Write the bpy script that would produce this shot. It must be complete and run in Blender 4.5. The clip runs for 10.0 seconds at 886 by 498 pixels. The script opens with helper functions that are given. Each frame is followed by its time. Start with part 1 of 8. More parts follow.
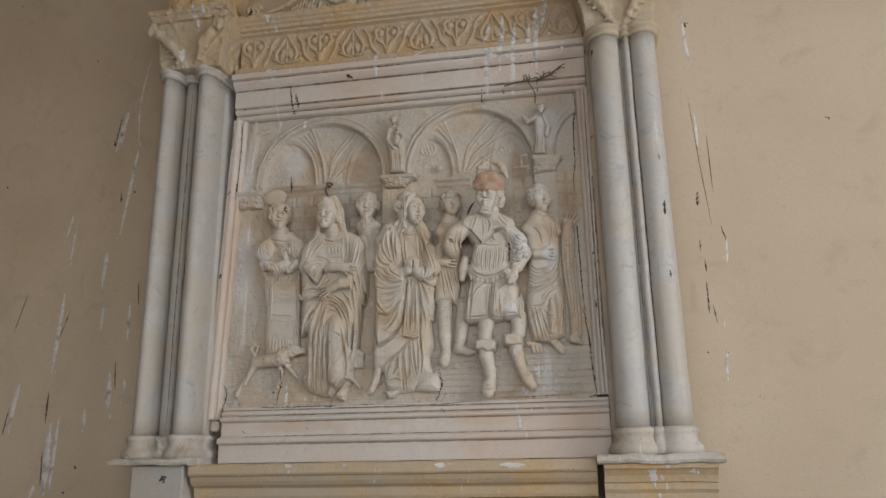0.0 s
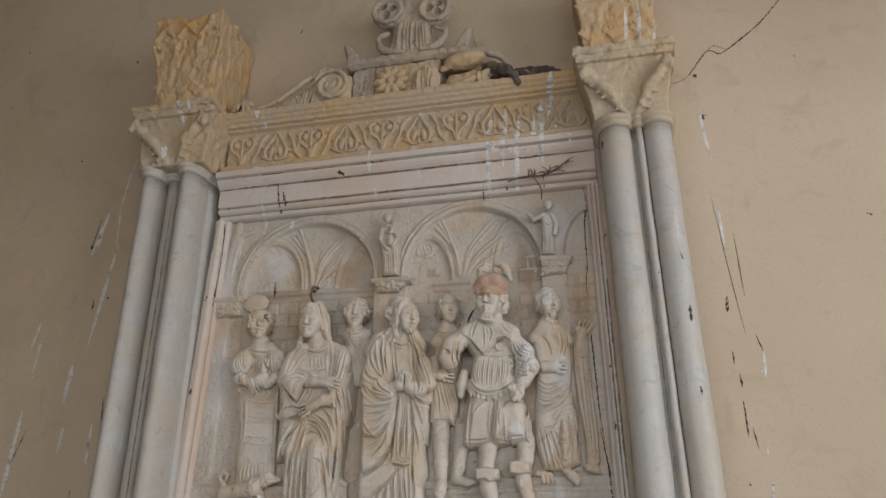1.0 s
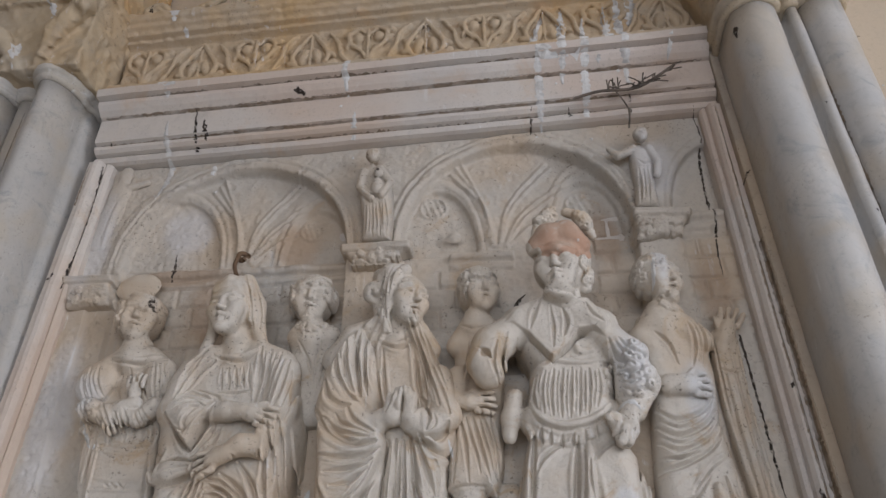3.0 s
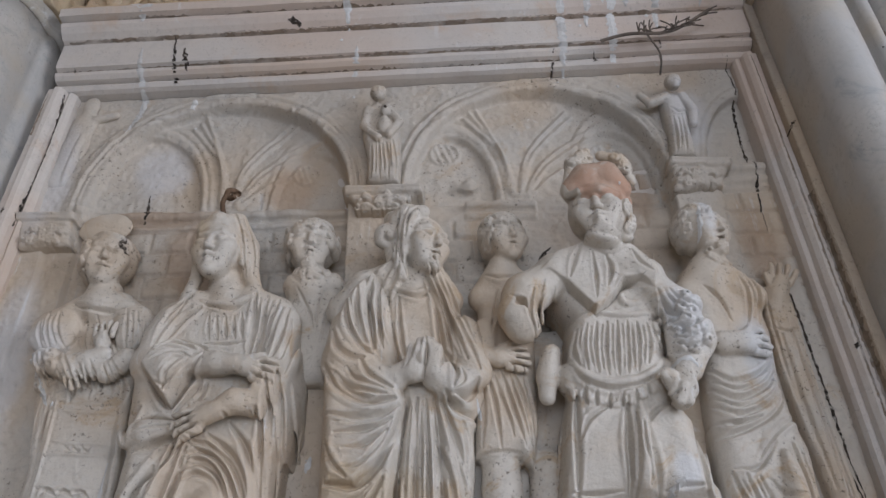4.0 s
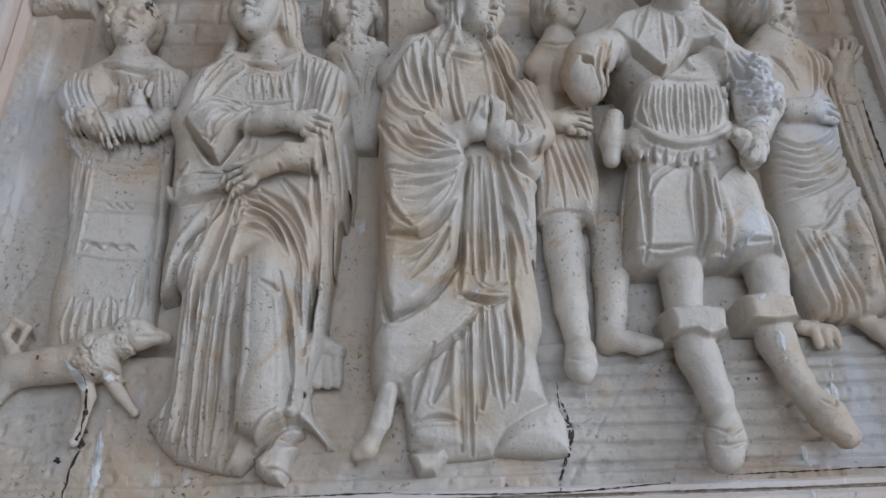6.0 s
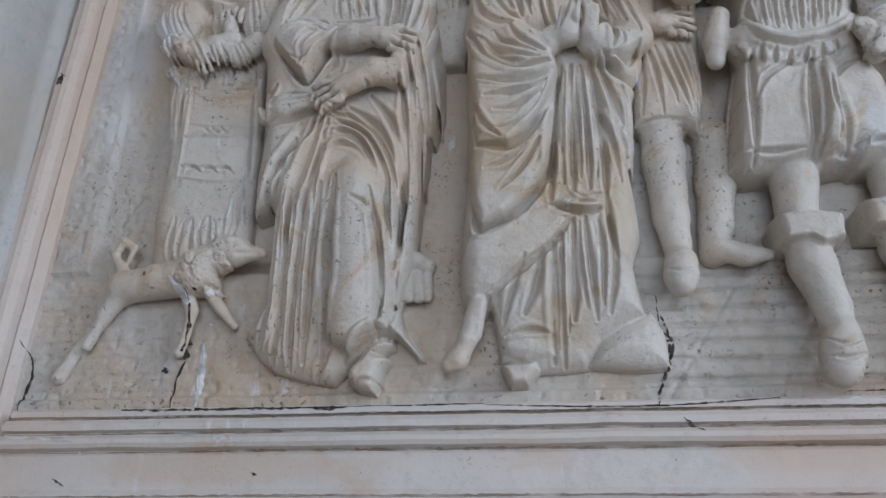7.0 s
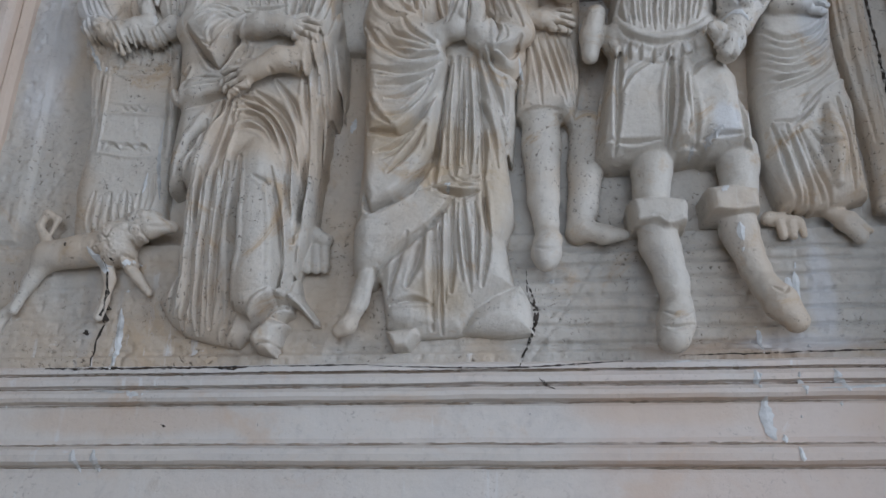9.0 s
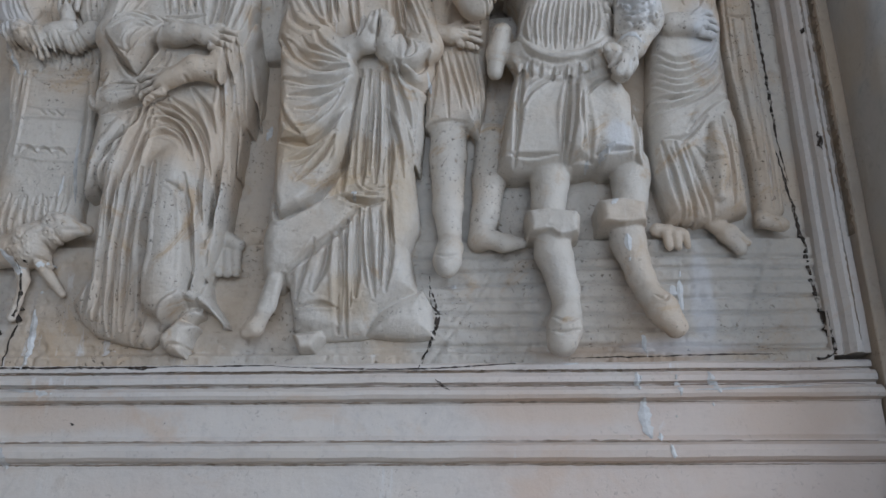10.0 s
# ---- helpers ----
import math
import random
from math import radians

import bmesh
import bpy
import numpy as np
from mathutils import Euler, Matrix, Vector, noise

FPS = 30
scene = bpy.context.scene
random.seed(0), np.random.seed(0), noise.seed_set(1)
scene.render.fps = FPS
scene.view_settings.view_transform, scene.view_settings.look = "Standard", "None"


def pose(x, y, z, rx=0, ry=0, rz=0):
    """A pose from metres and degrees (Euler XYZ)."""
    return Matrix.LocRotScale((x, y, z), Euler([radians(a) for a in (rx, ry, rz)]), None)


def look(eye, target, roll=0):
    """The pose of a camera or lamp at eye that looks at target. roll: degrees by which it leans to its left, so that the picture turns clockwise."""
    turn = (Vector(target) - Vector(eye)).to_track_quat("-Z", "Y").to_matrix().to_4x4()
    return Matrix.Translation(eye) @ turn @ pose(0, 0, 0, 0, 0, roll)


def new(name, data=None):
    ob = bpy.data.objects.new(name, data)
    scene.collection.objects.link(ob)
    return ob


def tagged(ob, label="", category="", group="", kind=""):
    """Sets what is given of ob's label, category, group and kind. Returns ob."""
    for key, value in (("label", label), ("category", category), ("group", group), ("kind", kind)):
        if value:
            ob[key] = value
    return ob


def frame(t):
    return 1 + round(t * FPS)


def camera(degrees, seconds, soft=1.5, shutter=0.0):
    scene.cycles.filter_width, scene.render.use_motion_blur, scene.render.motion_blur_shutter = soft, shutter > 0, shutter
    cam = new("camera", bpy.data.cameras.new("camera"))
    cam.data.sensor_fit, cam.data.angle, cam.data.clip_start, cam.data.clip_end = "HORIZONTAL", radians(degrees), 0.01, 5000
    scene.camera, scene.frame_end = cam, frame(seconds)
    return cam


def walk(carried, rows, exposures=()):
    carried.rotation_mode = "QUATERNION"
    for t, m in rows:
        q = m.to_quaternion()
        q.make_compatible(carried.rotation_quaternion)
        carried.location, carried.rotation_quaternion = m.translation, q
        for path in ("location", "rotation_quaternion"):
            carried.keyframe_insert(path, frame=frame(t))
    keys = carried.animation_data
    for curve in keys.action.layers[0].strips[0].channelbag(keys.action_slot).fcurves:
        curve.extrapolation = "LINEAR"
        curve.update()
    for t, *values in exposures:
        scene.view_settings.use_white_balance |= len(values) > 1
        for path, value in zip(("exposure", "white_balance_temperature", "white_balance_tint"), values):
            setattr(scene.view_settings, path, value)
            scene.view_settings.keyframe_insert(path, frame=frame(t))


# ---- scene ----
cam = camera(60.0, 10.0)
PATH = [
    (0, (0.761, -3.355, 1.429), (0.428, -1.459, 1.969), -0.9),
    (0.5, (0.937, -3.201, 1.488), (0.553, -1.356, 2.157), -0.7),
    (1, (0.791, -2.976, 1.521), (0.429, -1.188, 2.34), -0.4),
    (1.5, (0.577, -2.666, 1.564), (0.291, -0.915, 2.488), -0.8),
    (2, (0.525, -2.238, 1.583), (0.27, -0.53, 2.592), 0.6),
    (2.5, (0.509, -1.835, 1.634), (0.236, -0.166, 2.702), 0.4),
    (2.7, (0.437, -1.71, 1.648), (0.186, -0.055, 2.744), 0.1),
    (3.8, (0.143, -1.363, 1.673), (0.081, 0.258, 2.844), -1.9),
    (4, (0.124, -1.338, 1.669), (0.08, 0.304, 2.81), -1.8),
    (4.5, (0.109, -1.289, 1.655), (0.084, 0.41, 2.71), -1.2),
    (5, (0.097, -1.26, 1.62), (0.083, 0.47, 2.623), -1.4),
    (5.5, (0.062, -1.23, 1.582), (0.059, 0.537, 2.518), -1.5),
    (6, (-0.049, -1.183, 1.513), (-0.018, 0.613, 2.393), -2.1),
    (7.3, (-0.014, -1.119, 1.454), (-0.336, 0.702, 2.216), 1.1),
    (7.5, (-0.005, -1.131, 1.453), (-0.337, 0.696, 2.197), 1.1),
    (8, (0.065, -1.173, 1.456), (-0.27, 0.67, 2.157), 1.2),
    (8.5, (0.089, -1.218, 1.461), (-0.161, 0.651, 2.127), 0.7),
    (9, (0.122, -1.248, 1.456), (-0.059, 0.632, 2.114), 0.3),
    (9.5, (0.168, -1.278, 1.455), (0.047, 0.609, 2.105), 0.1),
    (10, (0.225, -1.305, 1.457), (0.142, 0.587, 2.101), 0.0),
]
# the clip's camera turns its white balance cooler as it nears the marble
walk(cam, [(t, look(eye, target, roll)) for t, eye, target, roll in PATH],
     [(0, 0.11, 6500, 12), (1.5, 0.12, 6340, 13), (2.5, 0.17, 6130, 15), (4.0, 0.23, 5720, 14), (5.5, 0.28, 5410, 12), (7.5, 0.20, 5380, 11), (10, 0.08, 5350, 10)])


# ---- world and light ----
world = bpy.data.worlds.new("sky")
scene.world = world
world.use_nodes = True
wn = world.node_tree.nodes
sky = wn.new("ShaderNodeTexSky")
sky.sky_type, sky.sun_disc, sky.sun_elevation, sky.sun_rotation = "NISHITA", False, radians(38), radians(120)
world.node_tree.links.new(sky.outputs[0], wn["Background"].inputs[0])
wn["Background"].inputs[1].default_value = 0.12

sun = new("sun", bpy.data.lights.new("sun", "SUN"))
sun.data.energy, sun.data.angle, sun.data.color = 1.0, radians(12), (1.0, 0.95, 0.88)
sun.matrix_world = look((9, -4, 9), (8, -9, 0))

opening_light = new("opening_light", bpy.data.lights.new("opening_light", "AREA"))
opening_light.data.shape, opening_light.data.size, opening_light.data.size_y = "RECTANGLE", 2.6, 2.8
opening_light.data.energy, opening_light.data.color = 88, (0.93, 0.96, 1.0)
opening_light.matrix_world = look((4.0, -2.6, 2.75), (0, -2.6, 2.75))

rear_light = new("rear_light", bpy.data.lights.new("rear_light", "AREA"))
rear_light.data.shape, rear_light.data.size, rear_light.data.size_y = "RECTANGLE", 3.6, 2.2
rear_light.data.energy, rear_light.data.color = 60, (0.95, 0.97, 1.0)
rear_light.matrix_world = look((0.9, -4.6, 2.1), (0.9, 0, 2.1))


# ---- materials ----
def material(name, base, second, rough=0.7, grain=60.0, blotch=2.2, bump=0.25, stain=None, stain_amount=0.5,
             streak=None, pits=0.0, tint=None, tint_amount=0.0, soil=0.0, soil_colour=(0.12, 0.09, 0.06), lime=0.0):
    """Stone or plaster: two colours mixed by large blotches, fine grain, stains, running streaks, pits in the relief."""
    m = bpy.data.materials.new(name)
    m.use_nodes = True
    nt = m.node_tree
    n, l = nt.nodes, nt.links
    bsdf = n["Principled BSDF"]
    geo = n.new("ShaderNodeNewGeometry")
    pos = geo.outputs["Position"]

    def noise_of(scale, detail=4.0, rough_=0.6, vec=None, dist=0.0):
        t = n.new("ShaderNodeTexNoise")
        t.inputs["Scale"].default_value, t.inputs["Detail"].default_value = scale, detail
        t.inputs["Roughness"].default_value, t.inputs["Distortion"].default_value = rough_, dist
        l.new(vec or pos, t.inputs["Vector"])
        return t.outputs["Fac"]

    def ramp(fac, a, b):
        r = n.new("ShaderNodeMapRange")
        r.interpolation_type = "SMOOTHSTEP"
        r.inputs["From Min"].default_value, r.inputs["From Max"].default_value = a, b
        l.new(fac, r.inputs["Value"])
        return r.outputs[0]

    def mix(fac, a, b, amount=1.0):
        x = n.new("ShaderNodeMix")
        x.data_type = "RGBA"
        if amount != 1.0:
            k = n.new("ShaderNodeMath")
            k.operation = "MULTIPLY"
            l.new(fac, k.inputs[0])
            k.inputs[1].default_value = amount
            fac = k.outputs[0]
        l.new(fac, x.inputs[0])
        for i, c in ((6, a), (7, b)):
            if isinstance(c, tuple):
                x.inputs[i].default_value = (*c, 1)
            else:
                l.new(c, x.inputs[i])
        return x.outputs[2]

    col = mix(ramp(noise_of(blotch, 5, 0.6, dist=0.4), 0.35, 0.65), base, second)
    dark = tuple(c * 0.72 for c in base)
    col = mix(ramp(noise_of(grain, 6, 0.7), 0.52, 0.78), col, dark, 0.55)
    col = mix(ramp(noise_of(blotch * 7, 5, 0.65, dist=0.8), 0.52, 0.72), col, dark, 0.35)
    col = mix(ramp(noise_of(grain * 0.45, 5, 0.7, dist=0.6), 0.50, 0.66), col, tuple(c * 0.84 for c in second), 0.25)
    if stain:
        col = mix(ramp(noise_of(blotch * 1.7, 6, 0.7, dist=1.2), 0.55, 0.7), col, stain, stain_amount)
    if tint:
        col = mix(ramp(noise_of(blotch * 0.8, 3, 0.5, dist=0.3), 0.45, 0.62), col, tint, tint_amount)
    if streak:
        sc = n.new("ShaderNodeMapping")
        sc.inputs["Scale"].default_value = (9.0, 9.0, 0.9)
        l.new(pos, sc.inputs["Vector"])
        col = mix(ramp(noise_of(2.2, 4, 0.6, sc.outputs[0], 0.3), 0.6, 0.74), col, streak, 0.5)
    height = noise_of(grain * 1.4, 6, 0.65)
    low = noise_of(grain * 0.22, 4, 0.6)
    add = n.new("ShaderNodeMath")
    add.operation = "ADD"
    l.new(height, add.inputs[0])
    l.new(low, add.inputs[1])
    hgt = add.outputs[0]
    if pits:
        spot = ramp(noise_of(150.0, 3, 0.55, dist=0.6), 0.60, 0.68)
        gate = ramp(noise_of(6.0, 4, 0.65), 0.44, 0.62)
        k = n.new("ShaderNodeMath")
        k.operation = "MULTIPLY"
        l.new(spot, k.inputs[0])
        l.new(gate, k.inputs[1])
        col = mix(k.outputs[0], col, (0.13, 0.105, 0.08), pits)
        s = n.new("ShaderNodeMath")
        s.operation = "SUBTRACT"
        l.new(hgt, s.inputs[0])
        l.new(k.outputs[0], s.inputs[1])
        hgt = s.outputs[0]
    if soil:
        col = mix(ramp(noise_of(13.0, 7, 0.75, dist=1.5), 0.60, 0.74), col, soil_colour, soil)
    if lime:
        # thin white runs of droppings and lime water, in patches
        sc = n.new("ShaderNodeMapping")
        sc.inputs["Scale"].default_value = (30.0, 30.0, 2.4)
        l.new(pos, sc.inputs["Vector"])
        run = ramp(noise_of(1.6, 5, 0.65, sc.outputs[0], 0.2), 0.60, 0.68)
        patch = ramp(noise_of(2.6, 3, 0.55, dist=0.5), 0.50, 0.60)
        k = n.new("ShaderNodeMath")
        k.operation = "MULTIPLY"
        l.new(run, k.inputs[0])
        l.new(patch, k.inputs[1])
        col = mix(k.outputs[0], col, (0.68, 0.68, 0.67), lime)
        fleck = ramp(noise_of(34.0, 5, 0.7, dist=0.7), 0.64, 0.70)
        k = n.new("ShaderNodeMath")
        k.operation = "MULTIPLY"
        l.new(fleck, k.inputs[0])
        l.new(patch, k.inputs[1])
        col = mix(k.outputs[0], col, (0.66, 0.66, 0.65), lime)
    l.new(col, bsdf.inputs["Base Color"])
    b = n.new("ShaderNodeBump")
    b.inputs["Strength"].default_value, b.inputs["Distance"].default_value = bump, 0.0035
    l.new(hgt, b.inputs["Height"])
    l.new(b.outputs[0], bsdf.inputs["Normal"])
    bsdf.inputs["Roughness"].default_value = rough
    bsdf.inputs["Specular IOR Level"].default_value = 0.3
    return m


PLASTER = material("plaster", (0.51, 0.42, 0.31), (0.56, 0.47, 0.355), 0.9, 70, 0.8, 0.35, (0.46, 0.38, 0.28), 0.5, (0.49, 0.41, 0.31), soil=0.22, soil_colour=(0.38, 0.31, 0.235))
STATUE = material("statue_marble", (0.545, 0.50, 0.43), (0.61, 0.565, 0.495), 0.5, 110, 4.5, 0.6, (0.45, 0.33, 0.20), 0.8, (0.42, 0.39, 0.345), 0.75, (0.55, 0.43, 0.30), 0.6, 0.8, (0.27, 0.215, 0.155), lime=0.45)
GROUND = material("relief_ground_marble", (0.48, 0.45, 0.40), (0.54, 0.485, 0.41), 0.65, 100, 3.2, 0.65, (0.46, 0.34, 0.215), 0.6, (0.45, 0.42, 0.385), 0.75, (0.53, 0.41, 0.28), 0.6, 0.5, (0.26, 0.20, 0.145), lime=0.6)
FRAME = material("frame_marble", (0.575, 0.54, 0.50), (0.62, 0.57, 0.51), 0.5, 70, 2.2, 0.25, (0.55, 0.41, 0.285), 0.5, None, 0.3, (0.57, 0.44, 0.35), 0.5, 0.35, (0.34, 0.26, 0.19), lime=0.6)
SHAFT = material("column_marble", (0.43, 0.425, 0.41), (0.48, 0.465, 0.435), 0.45, 50, 6.0, 0.22, (0.28, 0.295, 0.305), 0.7, (0.33, 0.335, 0.335), 0.35, (0.47, 0.405, 0.31), 0.5, 0.45, (0.27, 0.23, 0.18), lime=0.35)
OCHRE = material("ochre_stone", (0.53, 0.375, 0.20), (0.50, 0.405, 0.29), 0.75, 60, 3.0, 0.5, (0.53, 0.31, 0.125), 0.7, None, 0.5, (0.45, 0.40, 0.32), 0.5, 0.4, (0.27, 0.2, 0.13), lime=0.6)
LEAFSTONE = material("orange_ochre_stone", (0.56, 0.35, 0.15), (0.50, 0.385, 0.24), 0.75, 60, 3.5, 0.5, (0.57, 0.31, 0.09), 0.7, (0.60, 0.55, 0.47), 0.4, (0.52, 0.40, 0.25), 0.4, 0.3, (0.27, 0.2, 0.13), lime=0.5)
CAPITAL = material("capital_stone", (0.46, 0.40, 0.31), (0.50, 0.40, 0.265), 0.7, 60, 2.8, 0.5, (0.33, 0.30, 0.26), 0.6, None, 0.5, (0.53, 0.365, 0.185), 0.6, 0.4, (0.22, 0.18, 0.14), lime=0.6)
GREYSTONE = material("grey_stone", (0.36, 0.31, 0.25), (0.43, 0.37, 0.30), 0.75, 60, 3.0, 0.5, (0.24, 0.21, 0.18), 0.6, None, 0.5, (0.60, 0.47, 0.32), 0.4, 0.3)
LIMED = material("limed_stone", (0.55, 0.53, 0.49), (0.46, 0.42, 0.35), 0.8, 60, 6.0, 0.5, (0.66, 0.66, 0.64), 0.8, None, 0.6, None, 0, 0.9, (0.06, 0.055, 0.05), lime=0.7)
SOILED = material("soiled_base_stone", (0.42, 0.36, 0.29), (0.50, 0.45, 0.38), 0.8, 60, 5.0, 0.5, (0.27, 0.22, 0.17), 0.7, (0.25, 0.21, 0.17), 0.6, (0.62, 0.61, 0.59), 0.5, 0.6, (0.12, 0.10, 0.08), lime=0.7)
RED = material("red_stone", (0.42, 0.28, 0.20), (0.49, 0.39, 0.31), 0.75, 60, 14.0, 0.5, (0.52, 0.48, 0.42), 0.8, None, 0.3, (0.45, 0.26, 0.17), 0.5)
DARK = material("crack_shadow", (0.035, 0.03, 0.025), (0.07, 0.055, 0.045), 0.95, 60, 12, 0.4)
DARK_BROWN = material("dark_brown", (0.10, 0.085, 0.07), (0.16, 0.13, 0.105), 0.95, 60, 12, 0.5)
LIME = material("white_dropping", (0.70, 0.70, 0.68), (0.58, 0.57, 0.55), 0.85, 80, 9, 0.5)
# brown of lodged grime that also paints shade into hollows
GRIME_SHADE = material("brown_grime_shade", (0.27, 0.21, 0.155), (0.34, 0.27, 0.20), 0.95, 80, 14, 0.4)
PAVE = material("floor_stone", (0.30, 0.28, 0.25), (0.36, 0.33, 0.29), 0.8, 50, 1.5, 0.3)


def patchy(m, scale, lo, hi):
    """Let a thin crust break up at random, so that the stone shows between."""
    n, l = m.node_tree.nodes, m.node_tree.links
    g, t, r = n.new("ShaderNodeNewGeometry"), n.new("ShaderNodeTexNoise"), n.new("ShaderNodeMapRange")
    t.inputs["Scale"].default_value, t.inputs["Detail"].default_value = scale, 5
    r.inputs["From Min"].default_value, r.inputs["From Max"].default_value = lo, hi
    l.new(g.outputs["Position"], t.inputs["Vector"])
    l.new(t.outputs["Fac"], r.inputs["Value"])
    l.new(r.outputs[0], n["Principled BSDF"].inputs["Alpha"])


patchy(LIME, 26, 0.12, 0.50)
patchy(DARK, 90, 0.30, 0.50)
patchy(GRIME_SHADE, 16, 0.22, 0.72)

def stained(m, colour, spots, amount):
    """Soak patches of a stone with rust, earth or lime: spots are (x, z, half width, half height), ragged by noise."""
    n, l = m.node_tree.nodes, m.node_tree.links
    target = n["Principled BSDF"].inputs["Base Color"]
    base = target.links[0].from_socket
    g, sep, t = n.new("ShaderNodeNewGeometry"), n.new("ShaderNodeSeparateXYZ"), n.new("ShaderNodeTexNoise")
    t.inputs["Scale"].default_value, t.inputs["Detail"].default_value, t.inputs["Roughness"].default_value = 16, 6, 0.7
    l.new(g.outputs["Position"], sep.inputs[0])
    l.new(g.outputs["Position"], t.inputs["Vector"])

    def calc(op, a, b):
        k = n.new("ShaderNodeMath")
        k.operation = op
        for i, v in ((0, a), (1, b)):
            if isinstance(v, (int, float)):
                k.inputs[i].default_value = v
            else:
                l.new(v, k.inputs[i])
        return k.outputs[0]

    total = None
    for x, z, rx, rz in spots:
        u = calc("DIVIDE", calc("SUBTRACT", sep.outputs[0], x), rx)
        v = calc("DIVIDE", calc("SUBTRACT", sep.outputs[2], z), rz)
        q = calc("SUBTRACT", 1.0, calc("SQRT", calc("ADD", calc("MULTIPLY", u, u), calc("MULTIPLY", v, v)), 0.0))
        total = q if total is None else calc("MAXIMUM", total, q)
    r = n.new("ShaderNodeMapRange")
    r.interpolation_type = "SMOOTHSTEP"
    r.inputs["From Min"].default_value, r.inputs["From Max"].default_value, r.inputs["To Max"].default_value = 0.35, 1.0, amount
    l.new(calc("ADD", total, calc("MULTIPLY", t.outputs["Fac"], 0.9)), r.inputs["Value"])
    x = n.new("ShaderNodeMix")
    x.data_type = "RGBA"
    l.new(r.outputs[0], x.inputs[0])
    l.new(base, x.inputs[6])
    x.inputs[7].default_value = (*colour, 1)
    l.new(x.outputs[2], target)


stained(STATUE, (0.49, 0.385, 0.25), [(0.02, 2.02, 0.06, 0.10), (-0.06, 2.06, 0.08, 0.05), (0.09, 1.98, 0.04, 0.12), (0.0, 1.80, 0.06, 0.05), (-0.42, 2.60, 0.05, 0.10)], 0.6)
stained(STATUE, (0.62, 0.63, 0.64), [(0.53, 2.36, 0.05, 0.09), (0.63, 2.62, 0.02, 0.08), (0.48, 2.08, 0.03, 0.04), (-0.70, 2.38, 0.06, 0.06), (0.66, 2.30, 0.04, 0.08)], 0.6)
stained(GROUND, (0.36, 0.25, 0.16), [(-0.46, 2.64, 0.10, 0.14), (-0.27, 2.82, 0.07, 0.09), (0.53, 2.78, 0.06, 0.12), (0.76, 2.58, 0.06, 0.12), (0.50, 1.71, 0.22, 0.025), (-0.56, 2.74, 0.16, 0.04)], 0.6)
stained(GROUND, (0.62, 0.62, 0.63), [(-0.58, 2.90, 0.08, 0.10), (-0.82, 2.85, 0.05, 0.22), (0.62, 1.80, 0.025, 0.12), (0.58, 1.72, 0.12, 0.02), (-0.80, 2.35, 0.06, 0.25), (0.68, 2.95, 0.07, 0.12)], 0.55)
stained(FRAME, (0.55, 0.42, 0.31), [(-0.50, 1.60, 0.28, 0.03), (0.35, 1.61, 0.18, 0.03), (0.72, 1.60, 0.14, 0.05), (-0.30, 3.15, 0.35, 0.02), (-0.85, 2.3, 0.03, 0.6)], 0.5)

# ---- building helpers ----
def mesh_of(name, verts, faces, mat, smooth=False):
    me = bpy.data.meshes.new(name)
    me.from_pydata(verts, [], faces)
    me.materials.append(mat)
    me.polygons.foreach_set("use_smooth", [smooth] * len(me.polygons))
    me.update()
    return me


def part(name, me, parent, label=""):
    ob = new(name, me)
    ob.parent = parent
    if label:
        tagged(ob, label)
    return ob


def thing(name, label, category, at=(0, 0, 0), group="", kind=""):
    ob = new(name)
    ob.location = at
    ob.empty_display_size = 0.05
    return tagged(ob, label, category, group, kind)


def bm_mesh(name, bm, mat, smooth=False):
    me = bpy.data.meshes.new(name)
    bmesh.ops.recalc_face_normals(bm, faces=bm.faces)
    bm.to_mesh(me)
    bm.free()
    me.materials.append(mat)
    me.polygons.foreach_set("use_smooth", [smooth] * len(me.polygons))
    return me


def box(name, lo, hi, mat, bevel=0.003, wear=0.0, seg=2):
    bm = bmesh.new()
    bmesh.ops.create_cube(bm, size=1)
    for v in bm.verts:
        v.co = Vector([lo[i] + (hi[i] - lo[i]) * (v.co[i] + 0.5) for i in range(3)])
    if bevel:
        bmesh.ops.bevel(bm, geom=list(bm.edges), offset=bevel, segments=seg, affect="EDGES", profile=0.5)
    if wear:
        for v in bm.verts:
            v.co += noise.noise_vector(v.co * 17) * wear
    return bm_mesh(name, bm, mat)


def sweep(name, profile, path, mat, close=False, wear=0.0):
    """A profile of (out, along) pairs in metres set at each place of the path: (origin, out axis, along axis)."""
    verts, faces = [], []
    n = len(profile)
    for o, u, w in path:
        o, u, w = Vector(o), Vector(u), Vector(w)
        for a, b in profile:
            p = o + u * a + w * b
            if wear:
                p += noise.noise_vector(p * 9) * wear + noise.noise_vector(p * 41) * wear * 0.5
            verts.append(p)
    for i in range(len(path) - 1):
        for j in range(n if close else n - 1):
            k = (j + 1) % n
            faces.append((i * n + j, i * n + k, (i + 1) * n + k, (i + 1) * n + j))
    if close:
        faces.append(tuple(range(n)))
        faces.append(tuple(range(len(verts) - 1, len(verts) - 1 - n, -1)))
    me = mesh_of(name, verts, faces, mat)
    bm = bmesh.new()
    bm.from_mesh(me)
    bmesh.ops.recalc_face_normals(bm, faces=bm.faces)
    bm.to_mesh(me)
    bm.free()
    return me


